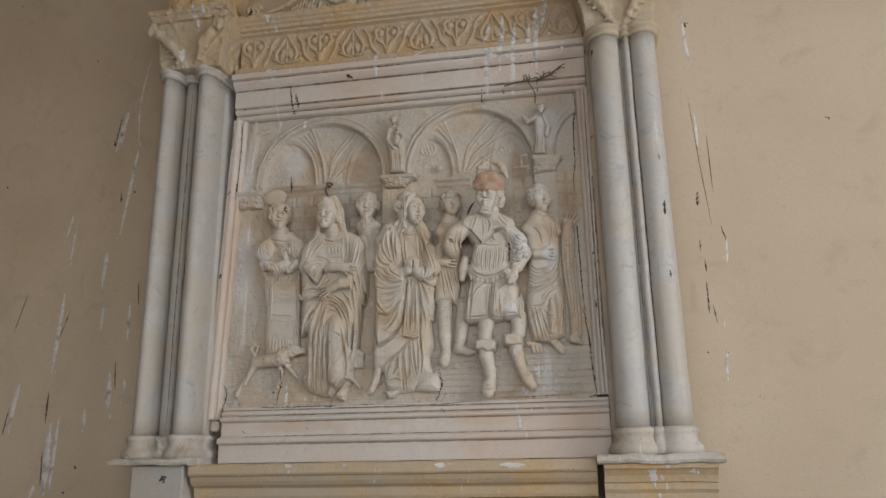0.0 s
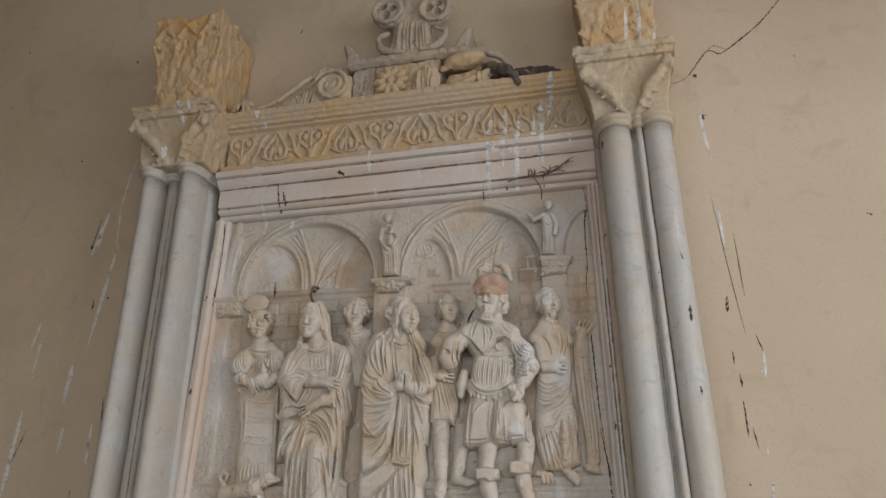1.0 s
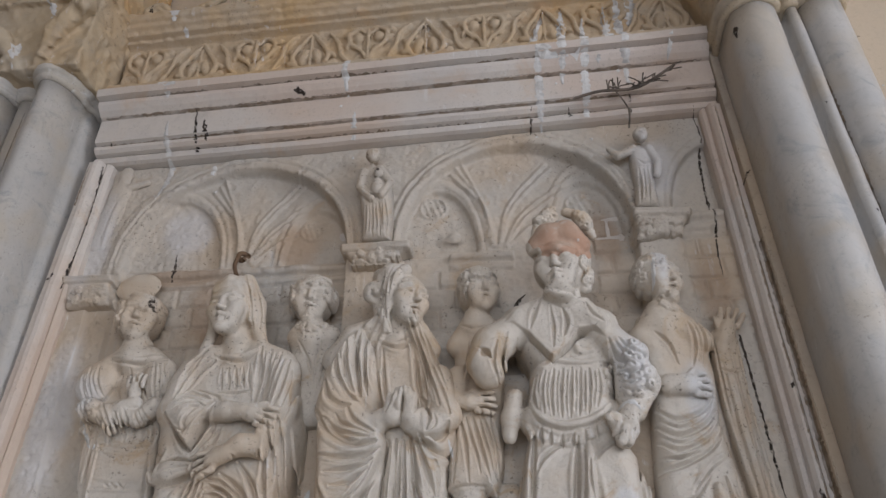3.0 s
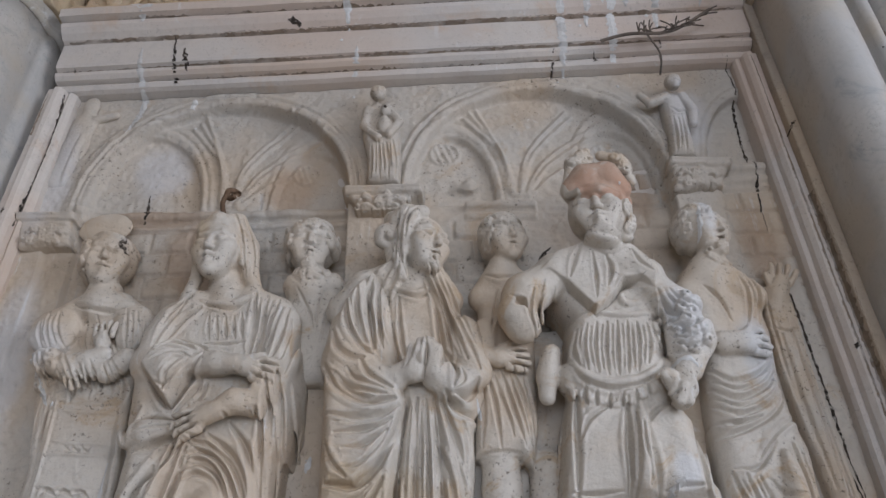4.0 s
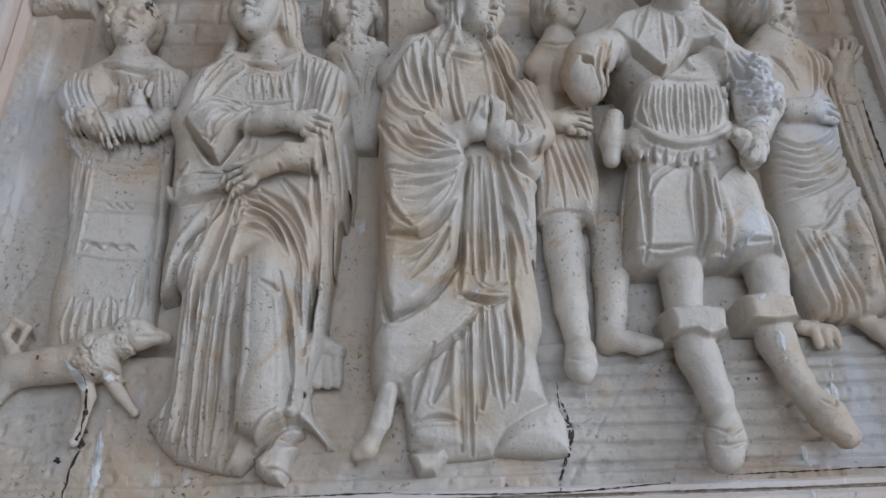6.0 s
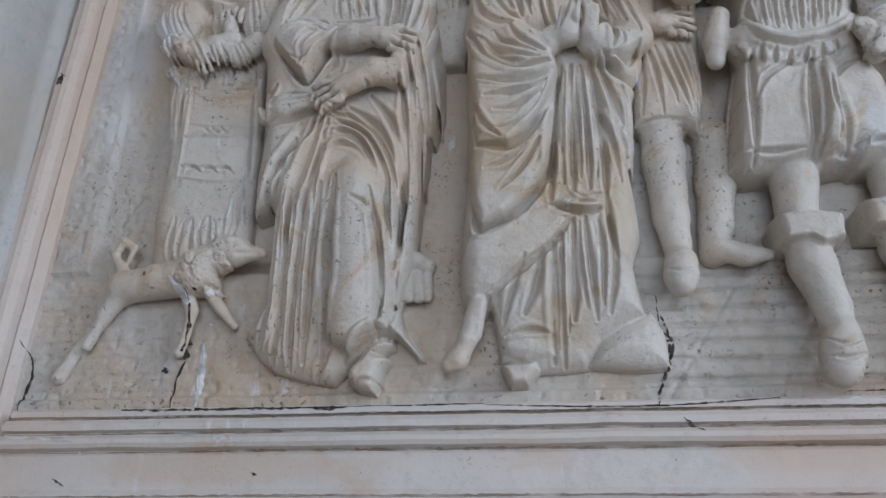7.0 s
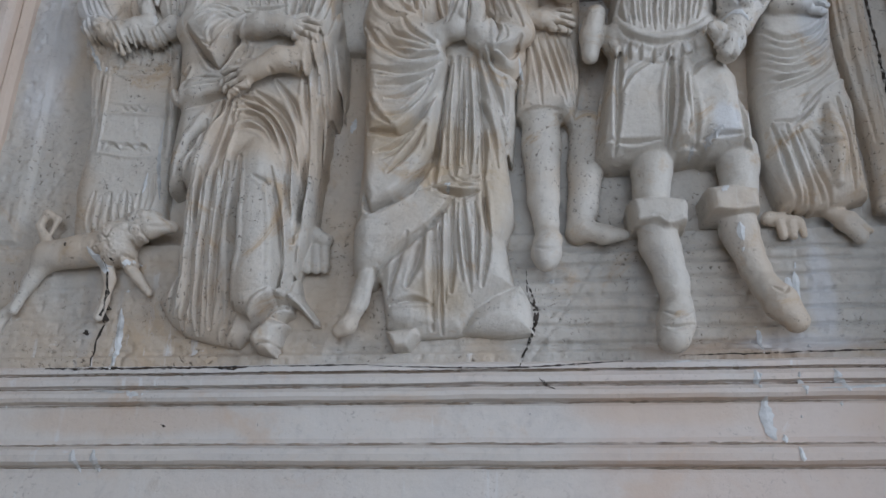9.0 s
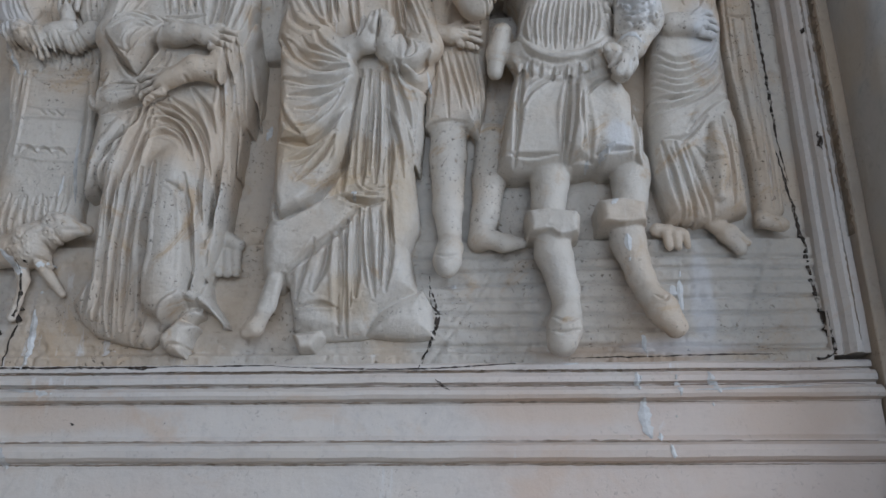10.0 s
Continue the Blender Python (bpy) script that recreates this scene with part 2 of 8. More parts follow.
def tube(name, pts, r, mat, sides=8, ends=True):
    """A round bar along points (x, y, z); r is one radius or one for each point."""
    verts, faces = [], []
    pts = [Vector(p) for p in pts]
    for i, p in enumerate(pts):
        d = (pts[min(i + 1, len(pts) - 1)] - pts[max(i - 1, 0)]).normalized()
        a = d.cross(Vector((0, 1, 0)))
        a = a.normalized() if a.length > 1e-4 else Vector((1, 0, 0))
        b = d.cross(a)
        rr = r[i] if isinstance(r, (list, tuple)) else r
        for k in range(sides):
            w = 2 * math.pi * k / sides
            verts.append(p + (a * math.cos(w) + b * math.sin(w)) * rr)
    for i in range(len(pts) - 1):
        for k in range(sides):
            q = (k + 1) % sides
            faces.append((i * sides + k, i * sides + q, (i + 1) * sides + q, (i + 1) * sides + k))
    if ends:
        faces.append(tuple(range(sides)))
        faces.append(tuple(range(len(verts) - 1, len(verts) - 1 - sides, -1)))
    return mesh_of(name, verts, faces, mat, True)


def spline(pts, n=6):
    """Catmull-Rom points through pts, with n steps a stretch."""
    pts = [np.array(p, float) for p in pts]
    if len(pts) < 3:
        return [pts[0] + (pts[-1] - pts[0]) * i / n for i in range(n + 1)]
    ext = [2 * pts[0] - pts[1], *pts, 2 * pts[-1] - pts[-2]]
    out = []
    for i in range(1, len(ext) - 2):
        p0, p1, p2, p3 = ext[i - 1:i + 3]
        for s in range(n):
            t = s / n
            out.append(0.5 * (2 * p1 + (p2 - p0) * t + (2 * p0 - 5 * p1 + 4 * p2 - p3) * t * t + (3 * p1 - p0 - 3 * p2 + p3) * t ** 3))
    out.append(pts[-1])
    return out


class Clay:
    """Carved stone: a field of distances on a grid, to which forms are joined or cut away, then skinned as one mesh.
    Places are (x, z, d): d is how far out of the relief's ground plane (y = 0) they stand."""

    def __init__(self, x0, x1, z0, z1, d0=-0.03, d1=0.2, h=0.004):
        self.o, self.h = np.array((x0, d0, z0)), h
        self.n = tuple(int(round((b - a) / h)) + 1 for a, b in ((x0, x1), (d0, d1), (z0, z1)))
        self.f = np.full(self.n, 0.5, np.float32)
        self.rng = random.Random(7)

    def near(self, lo, hi):
        a = [max(0, int((lo[i] - self.o[i]) / self.h) - 1) for i in range(3)]
        b = [min(self.n[i], int((hi[i] - self.o[i]) / self.h) + 3) for i in range(3)]
        if any(b[i] <= a[i] for i in range(3)):
            return None, None
        ax = [(self.o[i] + self.h * np.arange(a[i], b[i])).astype(np.float32) for i in range(3)]
        return tuple(slice(a[i], b[i]) for i in range(3)), np.meshgrid(*ax, indexing="ij", sparse=True)

    def join(self, s, d, k):
        f = self.f[s]
        if k > 0:
            q = np.maximum(k - np.abs(f - d), 0) / k
            self.f[s] = np.minimum(f, d) - q * q * k * 0.25
        else:
            self.f[s] = np.minimum(f, d)

    def cut(self, s, d, k):
        f = self.f[s]
        q = np.maximum(k - np.abs(f + d), 0) / k
        self.f[s] = np.maximum(f, -d) + q * q * k * 0.25

    def rod(self, pts, k=0.008, flat=1.0, carve=False):
        """A limb or fold along (x, z, d, r)."""
        for (x0, z0, d0, r0), (x1, z1, d1, r1) in zip(pts, pts[1:]):
            m = max(r0, r1) + k + self.h + 0.012
            s, g = self.near((min(x0, x1) - m, min(d0, d1) - m, min(z0, z1) - m), (max(x0, x1) + m, max(d0, d1) + m, max(z0, z1) + m))
            if s is None:
                continue
            X, Y, Z = g
            ax, ay, az = x1 - x0, (d1 - d0) / flat, z1 - z0
            t = np.clip(((X - x0) * ax + (Y - d0) / flat * ay + (Z - z0) * az) / (ax * ax + ay * ay + az * az + 1e-9), 0, 1)
            d = np.sqrt((X - x0 - t * ax) ** 2 + ((Y - d0) / flat - t * ay) ** 2 + (Z - z0 - t * az) ** 2) - (r0 + t * (r1 - r0))
            if flat < 1:
                d = d * (flat + (1 - flat) * 0.4)
            (self.cut if carve else self.join)(s, d, k)

    def blob(self, c, r, turn=0.0, k=0.008, carve=False):
        """An egg at c = (x, z, d) with half sizes r = (x, z, d), turned in the plane by so many degrees."""
        m = max(r) + k + self.h + 0.012
        s, g = self.near((c[0] - m, c[2] - m, c[1] - m), (c[0] + m, c[2] + m, c[1] + m))
        if s is None:
            return
        X, Y, Z = g
        cs, sn = math.cos(radians(turn)), math.sin(radians(turn))
        u = ((X - c[0]) * cs + (Z - c[1]) * sn) / r[0]
        v = (-(X - c[0]) * sn + (Z - c[1]) * cs) / r[1]
        w = (Y - c[2]) / r[2]
        q = np.sqrt(u * u + v * v + w * w)
        g2 = np.sqrt((u / r[0]) ** 2 + (v / r[1]) ** 2 + (w / r[2]) ** 2) + 1e-6
        d = q * (q - 1) / g2
        (self.cut if carve else self.join)(s, d, k)

    def pillow(self, poly, low, high, width, k=0.008, taper=False):
        """A padded form over an outline of (x, z): it stands out by low at its rim and by high from width inwards."""
        P = np.array(poly, float)
        m = k + self.h * 2
        s, g = self.near((P[:, 0].min() - m, self.o[1], P[:, 1].min() - m), (P[:, 0].max() + m, high + m + 0.05, P[:, 1].max() + m))
        if s is None:
            return
        X, Y, Z = g
        x, z = X[:, 0, :], Z[:, 0, :]
        x, z = np.broadcast_arrays(x, z)
        best = np.full(x.shape, 9.0)
        inside = np.zeros(x.shape, bool)
        for (ax, az), (bx, bz) in zip(P, np.roll(P, -1, 0)):
            ex, ez = bx - ax, bz - az
            t = np.clip(((x - ax) * ex + (z - az) * ez) / (ex * ex + ez * ez + 1e-12), 0, 1)
            best = np.minimum(best, np.hypot(x - ax - t * ex, z - az - t * ez))
            cross = ((az > z) != (bz > z)) & (x < (bx - ax) * (z - az) / (bz - az + 1e-12) + ax)
            inside ^= cross
        sd = np.where(inside, -best, best)
        e = np.clip(-sd / width, 0, 1)
        H = low + (high - low) * np.sqrt(1 - (1 - e) ** 2)
        if taper:
            H = H * np.interp(z, [P[:, 1].min(), P[:, 1].min() + 0.16], [0.30, 1.0])
        d = np.maximum((Y - H[:, None, :]) * 0.75, sd[:, None, :]).astype(np.float32)
        self.join(s, d, k)

    def front(self, x, z):
        i = min(max(int(round((x - self.o[0]) / self.h)), 0), self.n[0] - 1)
        j = min(max(int(round((z - self.o[2]) / self.h)), 0), self.n[2] - 1)
        col = np.nonzero(self.f[i, :, j] < 0)[0]
        return self.o[1] + self.h * (col[-1] if len(col) else 0.03 / self.h)

    def reach(self, path):
        """How far each (x, z) of the grid is from a line of (x, z, r), in units of r."""
        pts = spline(path, 6)
        E = np.full((self.n[0], self.n[2]), 9.0)
        R = np.zeros_like(E)
        for p, q in zip(pts, pts[1:]):
            m = max(p[2], q[2]) * 3.6 + self.h
            i0, i1 = [int((v - self.o[0]) / self.h) for v in (min(p[0], q[0]) - m, max(p[0], q[0]) + m)]
            k0, k1 = [int((v - self.o[2]) / self.h) for v in (min(p[1], q[1]) - m, max(p[1], q[1]) + m)]
            i0, k0, i1, k1 = max(0, i0), max(0, k0), min(self.n[0], i1 + 1), min(self.n[2], k1 + 1)
            if i1 <= i0 or k1 <= k0:
                continue
            x = (self.o[0] + self.h * np.arange(i0, i1))[:, None]
            z = (self.o[2] + self.h * np.arange(k0, k1))[None, :]
            ex, ez = q[0] - p[0], q[1] - p[1]
            t = np.clip(((x - p[0]) * ex + (z - p[1]) * ez) / (ex * ex + ez * ez + 1e-12), 0, 1)
            r = p[2] + (q[2] - p[2]) * t
            d = np.hypot(x - p[0] - t * ex, z - p[1] - t * ez) / r
            old = E[i0:i1, k0:k1]
            R[i0:i1, k0:k1] = np.where(d < old, r, R[i0:i1, k0:k1])
            E[i0:i1, k0:k1] = np.minimum(old, d)
        return E, R

    def fold(self, path, sink=0.2, k=0.0):
        """A soft raised fold along (x, z, r) of what is there."""
        E, R = self.reach(path)
        self.raise_by(R * (1.0 - sink) * np.clip(1 - (E / 1.5) ** 2, 0, 1) ** 1.2)

    def groove(self, path, sink=0.35, k=0.0):
        """A sharp crease along (x, z, r) in what is there."""
        E, R = self.reach(path)
        self.raise_by(-R * (1.1 + sink) * np.clip(1 - E / 1.9, 0, 1) ** 1.3)

    def layer(self, poly, amount, edge):
        """A further layer of cloth over an outline of (x, z), with a turned edge."""
        P = np.array(poly, float)
        x = (self.o[0] + self.h * np.arange(self.n[0]))[:, None] + np.zeros((1, self.n[2]))
        z = (self.o[2] + self.h * np.arange(self.n[2]))[None, :] + np.zeros((self.n[0], 1))
        best, inside = np.full(x.shape, 9.0), np.zeros(x.shape, bool)
        for (ax, az), (bx, bz) in zip(P, np.roll(P, -1, 0)):
            ex, ez = bx - ax, bz - az
            t = np.clip(((x - ax) * ex + (z - az) * ez) / (ex * ex + ez * ez + 1e-12), 0, 1)
            best = np.minimum(best, np.hypot(x - ax - t * ex, z - az - t * ez))
            inside ^= ((az > z) != (bz > z)) & (x < (bx - ax) * (z - az) / (bz - az + 1e-12) + ax)
        D = np.where(inside, amount * np.clip(best / edge, 0, 1) ** 0.5, -0.35 * amount * np.clip(1 - best / edge, 0, 1))
        self.raise_by(D)

    def raise_by(self, D):
        """Push the surface outwards by D over (x, z)."""
        self.f -= D[:, None, :].astype(np.float32)

    def folds(self, a, b, n, r, valley=1.0):
        """About n pleats fanned between two lines of (x, z): rounded ridges with sharp, deep valleys."""
        a, b = [np.array(spline(q, 8)) for q in (a, b)]
        m = 160
        a, b = [np.stack([np.interp(np.linspace(0, 1, m), np.linspace(0, 1, len(q)), q[:, k]) for k in (0, 1)], 1) for q in (a, b)]
        gap = np.hypot(*(a - b).T)
        n = max(2, int(round(n * 1.3)))
        amp = min(0.020, 1.25 * float(np.mean(gap)) / n) * valley
        rows = int(max(np.hypot(*np.diff(q, axis=0).T).sum() for q in (a, b)) / (self.h * 0.5)) + 2
        cols = int(gap.max() / (self.h * 0.5)) + 2
        s, t = np.meshgrid(np.linspace(0, 1, rows), np.linspace(0, 1, cols), indexing="ij")
        px = [np.interp(s, np.linspace(0, 1, m), q[:, k]) for q in (a, b) for k in (0, 1)]
        x, z = px[0] + (px[2] - px[0]) * t, px[1] + (px[3] - px[1]) * t
        ph = [self.rng.uniform(0, 6.28) for _ in range(6)]
        w = t + (0.035 * np.sin(5 * t + ph[0]) + 0.26 / n * np.sin(n * 1.7 * t + ph[1] + 0.8 * s) + 0.14 / n * np.sin(4 * s + ph[2] + 3 * t) + 0.03 / n * np.sin(11 * s + ph[3] + 7 * t))
        ridge = np.abs(np.cos(math.pi * n * w)) ** 0.6 + 0.16 * np.abs(np.cos(math.pi * n * 2.37 * w + ph[3] + 0.7 * s)) ** 0.7
        hgt = 0.75 + 0.25 * np.sin(n * 2.1 * t + ph[4]) * np.cos(2 * s + ph[5])
        edge = np.clip(np.minimum(s, 1 - s) / 0.16, 0, 1) * np.clip(np.minimum(t, 1 - t) / 0.10, 0, 1)
        val = amp * hgt * (ridge - 0.70) * edge
        i = np.round((x - self.o[0]) / self.h).astype(int)
        k = np.round((z - self.o[2]) / self.h).astype(int)
        ok = (i >= 0) & (i < self.n[0]) & (k >= 0) & (k < self.n[2])
        acc, cnt = np.zeros((self.n[0], self.n[2])), np.zeros((self.n[0], self.n[2]))
        np.add.at(acc, (i[ok], k[ok]), val[ok])
        np.add.at(cnt, (i[ok], k[ok]), 1)
        D = acc / np.maximum(cnt, 1)
        for ax in (0, 1):
            D = 0.16 * np.roll(D, 1, ax) + 0.68 * D + 0.16 * np.roll(D, -1, ax)
        self.raise_by(D * 1.25)

    def crease(self, path, r=0.006, deep=2.0):
        """A sharp valley between two rolled folds along (x, z), running out at both ends."""
        n = len(path)
        E, R = self.reach([(p[0], p[1], r * (0.45 if i in (0, n - 1) else 1.0)) for i, p in enumerate(path)])
        self.raise_by(R * (-deep * np.clip(1 - E / 1.7, 0, 1) ** 1.4 + 0.42 * np.clip(1 - ((E - 2.1) / 1.2) ** 2, 0, 1)))

    def welt(self, path, r=0.006, high=1.0):
        """A rounded fold along (x, z), running out at both ends."""
        n = len(path)
        E, R = self.reach([(p[0], p[1], r * (0.5 if i in (0, n - 1) else 1.0)) for i, p in enumerate(path)])
        self.raise_by(R * high * np.clip(1 - (E / 1.4) ** 2, 0, 1))

    def head(self, at, s, yaw=0.0, roll=0.0, flat=0.85, tilt=0.0):
        """A worn carved head of half height s round at = (x, z, d), turned by degrees to one side, leaning by roll, bowed by tilt."""
        cy, sy, cr, sr, ct, st = [q(radians(v)) for v in (yaw, roll, tilt) for q in (math.cos, math.sin)]

        def put(u, v, w):
            v, w = v * ct + w * st, w * ct - v * st
            u, w = u * cy + w * sy, w * cy - u * sy
            return at[0] + s * (u * cr - v * sr), at[1] + s * (u * sr + v * cr), at[2] + s * w * flat

        def rod(pts, k=0.004, carve=False):
            self.rod([(*put(*p[:3]), p[3] * s) for p in pts], k, carve=carve)

        self.blob(put(0, 0.20, -0.14), (0.74 * s, 0.80 * s, 0.74 * s), roll, 0.008)
        rod([(0, 0.25, 0.06, 0.58), (0, -0.50, 0.20, 0.36)], 0.008)
        for m in (-1, 1):
            rod([(m * 0.34, -0.10, 0.42, 0.26), (m * 0.16, -0.55, 0.40, 0.22)], 0.010)
            self.blob(put(m * 0.29, 0.12, 0.78), (0.20 * s, 0.11 * s, 0.13 * s), roll, 0.006, True)
            self.blob(put(m * 0.29, 0.11, 0.60), (0.15 * s, 0.085 * s, 0.10 * s), roll, 0.002)
            rod([(m * 0.09, 0.29, 0.64, 0.055), (m * 0.30, 0.32, 0.58, 0.06), (m * 0.50, 0.24, 0.44, 0.055)], 0.006)
        rod([(0, 0.24, 0.60, 0.07), (0, -0.12, 0.76, 0.085)], 0.006)
        self.blob(put(0, -0.15, 0.66), (0.15 * s, 0.065 * s, 0.11 * s), roll, 0.004)
        rod([(-0.20, -0.40, 0.62, 0.045), (0, -0.36, 0.74, 0.06), (0.20, -0.40, 0.62, 0.045)], 0.003)
        rod([(-0.15, -0.50, 0.60, 0.05), (0, -0.52, 0.70, 0.06), (0.15, -0.50, 0.60, 0.05)], 0.003)
        rod([(-0.21, -0.445, 0.72, 0.022), (0, -0.44, 0.82, 0.028), (0.21, -0.445, 0.72, 0.022)], 0.003, True)
        self.blob(put(0, -0.74, 0.54), (0.23 * s, 0.18 * s, 0.20 * s), roll, 0.008)

    def hand(self, wrist, tip, r=0.008, side=1.0, spread=0.9):
        """A hand laid flat from wrist to tip, both (x, z, d): palm, four fingers and a thumb."""
        a, b = np.array(wrist), np.array(tip)
        e = b - a
        nrm = np.array((-e[1], e[0], 0)) / (np.hypot(e[0], e[1]) + 1e-9) * side
        k = a + e * 0.48
        self.rod([(*a, r * 1.9), (*(a + e * 0.25), r * 2.3), (*k, r * 2.2)], 0.006)
        for i in range(4):
            o = (i - 1.5) * r * 1.75
            p, q = k + nrm * o * 0.9, b + nrm * o * (0.9 + spread * 0.5) - e * 0.07 * abs(i - 1.3)
            m = (p + q) / 2 + np.array((0, 0, r * 0.5))
            self.rod([(*p, r), (*m, r * 0.95), (*q, r * 0.72)], 0.002)
        for i in range(3):
            o = (i - 1.0) * r * 1.75
            p, q = k + nrm * o * 0.9, b + nrm * o * (0.9 + spread * 0.5) - e * 0.05
            self.crease([tuple(p[:2]), tuple((p + q)[:2] / 2), tuple(q[:2])], 0.0028, 2.0)
        p = a + e * 0.2 + nrm * r * 1.8
        self.rod([(*p, r * 1.0), (*(a + e * 0.52 + nrm * r * 4.0), r * 0.8)], 0.004)

    def boss(self, x, z, r):
        """A bead or lappet set on what is there."""
        self.blob((x, z, self.front(x, z) - r * 0.1), (r, r, r * 0.6), 0, 0.002)

    def curls(self, c, r, n, size):
        """Curly locks strewn over an oval c = (x, z, d), r = (x, z)."""
        D = np.zeros((self.n[0], self.n[2]))
        gx = self.o[0] + self.h * np.arange(self.n[0])
        gz = self.o[2] + self.h * np.arange(self.n[2])
        for _ in range(int(n * 1.5)):
            a, q = self.rng.uniform(0, 6.28), math.sqrt(self.rng.random())
            x, z = c[0] + r[0] * q * math.cos(a), c[1] + r[1] * q * math.sin(a)
            s = size * self.rng.uniform(0.75, 1.25)
            i0, i1 = np.searchsorted(gx, x - s), np.searchsorted(gx, x + s)
            k0, k1 = np.searchsorted(gz, z - s), np.searchsorted(gz, z + s)
            e = np.hypot(gx[i0:i1, None] - x, gz[None, k0:k1] - z) / s
            bump = np.clip(1 - e ** 2, 0, 1) ** 0.6 - 1.1 * np.clip(1 - (e / 0.35) ** 2, 0, 1)
            D[i0:i1, k0:k1] = np.maximum(D[i0:i1, k0:k1], 0.75 * s * bump)
        m = np.clip(1.6 - np.hypot((gx[:, None] - c[0]) / (r[0] + size), (gz[None, :] - c[1]) / (r[1] + size)), 0, 1)
        self.raise_by(np.where(D > 0, D, -0.003 * m * (m > 0.6)))

    def rough(self, amount, size):
        """Weathering all over."""
        lat = np.random.RandomState(3).rand(*[int(q * self.h / size) + 3 for q in self.n]).astype(np.float32)
        idx = [np.arange(q) * self.h / size for q in self.n]
        i0 = [a.astype(int) for a in idx]
        fr = [(a - b).astype(np.float32) for a, b in zip(idx, i0)]
        fr = [t * t * (3 - 2 * t) for t in fr]
        a = lat[i0[0]] * (1 - fr[0])[:, None, None] + lat[i0[0] + 1] * fr[0][:, None, None]
        a = a[:, i0[1]] * (1 - fr[1])[None, :, None] + a[:, i0[1] + 1] * fr[1][None, :, None]
        a = a[:, :, i0[2]] * (1 - fr[2])[None, None, :] + a[:, :, i0[2] + 1] * fr[2][None, None, :]
        self.f += (a - 0.5) * amount

    def skin(self, name, mat, patches=()):
        """One mesh of all that was joined; patches: (place, half sizes, material) of differently coloured stone."""
        f = self.f
        f[0], f[-1] = np.maximum(f[0], self.h), np.maximum(f[-1], self.h)
        f[:, :, 0], f[:, :, -1] = np.maximum(f[:, :, 0], self.h), np.maximum(f[:, :, -1], self.h)
        f[:, -1] = np.maximum(f[:, -1], self.h)
        neg = f < 0
        c = np.zeros(tuple(q - 1 for q in self.n), np.int8)
        for i in (0, 1):
            for j in (0, 1):
                for k in (0, 1):
                    c += neg[i:self.n[0] - 1 + i, j:self.n[1] - 1 + j, k:self.n[2] - 1 + k]
        cell = np.nonzero((c > 0) & (c < 8))
        idx = np.full(c.shape, -1, np.int32)
        idx[cell] = np.arange(len(cell[0]))
        acc, cnt = np.zeros((len(cell[0]), 3)), np.zeros(len(cell[0]))
        C = np.stack(cell, 1)
        for ax in range(3):
            o1, o2 = [q for q in range(3) if q != ax]
            for i in (0, 1):
                for j in (0, 1):
                    A = C.copy()
                    A[:, o1] += i
                    A[:, o2] += j
                    B = A.copy()
                    B[:, ax] += 1
                    fa, fb = f[A[:, 0], A[:, 1], A[:, 2]], f[B[:, 0], B[:, 1], B[:, 2]]
                    hit = (fa < 0) != (fb < 0)
                    t = np.where(hit, fa / np.where(hit, fa - fb, 1), 0)
                    P = A.astype(float)
                    P[:, ax] += t
                    acc[hit] += P[hit]
                    cnt[hit] += 1
        V = acc / np.maximum(cnt, 1)[:, None] * self.h + self.o
        quads = []
        for ax in range(3):
            o1, o2 = [q for q in range(3) if q != ax]
            sl = [slice(1, -1)] * 3
            sl[ax] = slice(0, -1)
            sh = list(sl)
            sh[ax] = slice(1, None)
            E = np.stack(np.nonzero(neg[tuple(sl)] != neg[tuple(sh)]), 1)
            E[:, o1] += 1
            E[:, o2] += 1
            q = []
            for i, j in ((0, 0), (1, 0), (1, 1), (0, 1)):
                D = E.copy()
                D[:, o1] -= i
                D[:, o2] -= j
                q.append(idx[D[:, 0], D[:, 1], D[:, 2]])
            q = np.stack(q, 1)
            inside = neg[E[:, 0], E[:, 1], E[:, 2]]
            if ax == 1:
                inside = ~inside
            q[inside] = q[inside][:, ::-1]
            quads.append(q)
        Q = np.concatenate(quads)
        me = bpy.data.meshes.new(name)
        me.vertices.add(len(V))
        W = np.stack((V[:, 0], -V[:, 1], V[:, 2]), 1)
        me.vertices.foreach_set("co", W.astype(np.float32).ravel())
        me.loops.add(Q.size)
        me.loops.foreach_set("vertex_index", Q[:, ::-1].astype(np.int32).ravel())
        me.polygons.add(len(Q))
        me.polygons.foreach_set("loop_start", np.arange(0, Q.size, 4, dtype=np.int32))
        me.update(calc_edges=True)
        me.validate()
        me.polygons.foreach_set("use_smooth", [True] * len(me.polygons))
        me.materials.append(mat)
        if patches:
            mid = V[Q].mean(1)
            slot = np.zeros(len(Q), np.int32)
            for k, (c, r, m) in enumerate(patches):
                me.materials.append(m)
                e = sum(((mid[:, i] - c[j]) / r[j]) ** 2 for i, j in ((0, 0), (2, 1), (1, 2)))
                slot[e < 1 + 0.25 * np.sin(mid[:, 0] * 60) * np.sin(mid[:, 2] * 47 + 1)] = k + 1
            me.polygons.foreach_set("material_index", slot)
        return me


# ---- the room ----
def solid(name, lo, hi, mat, label):
    return tagged(new(name, box(name, lo, hi, mat, 0)), label, name.split("_")[0], kind="structure")


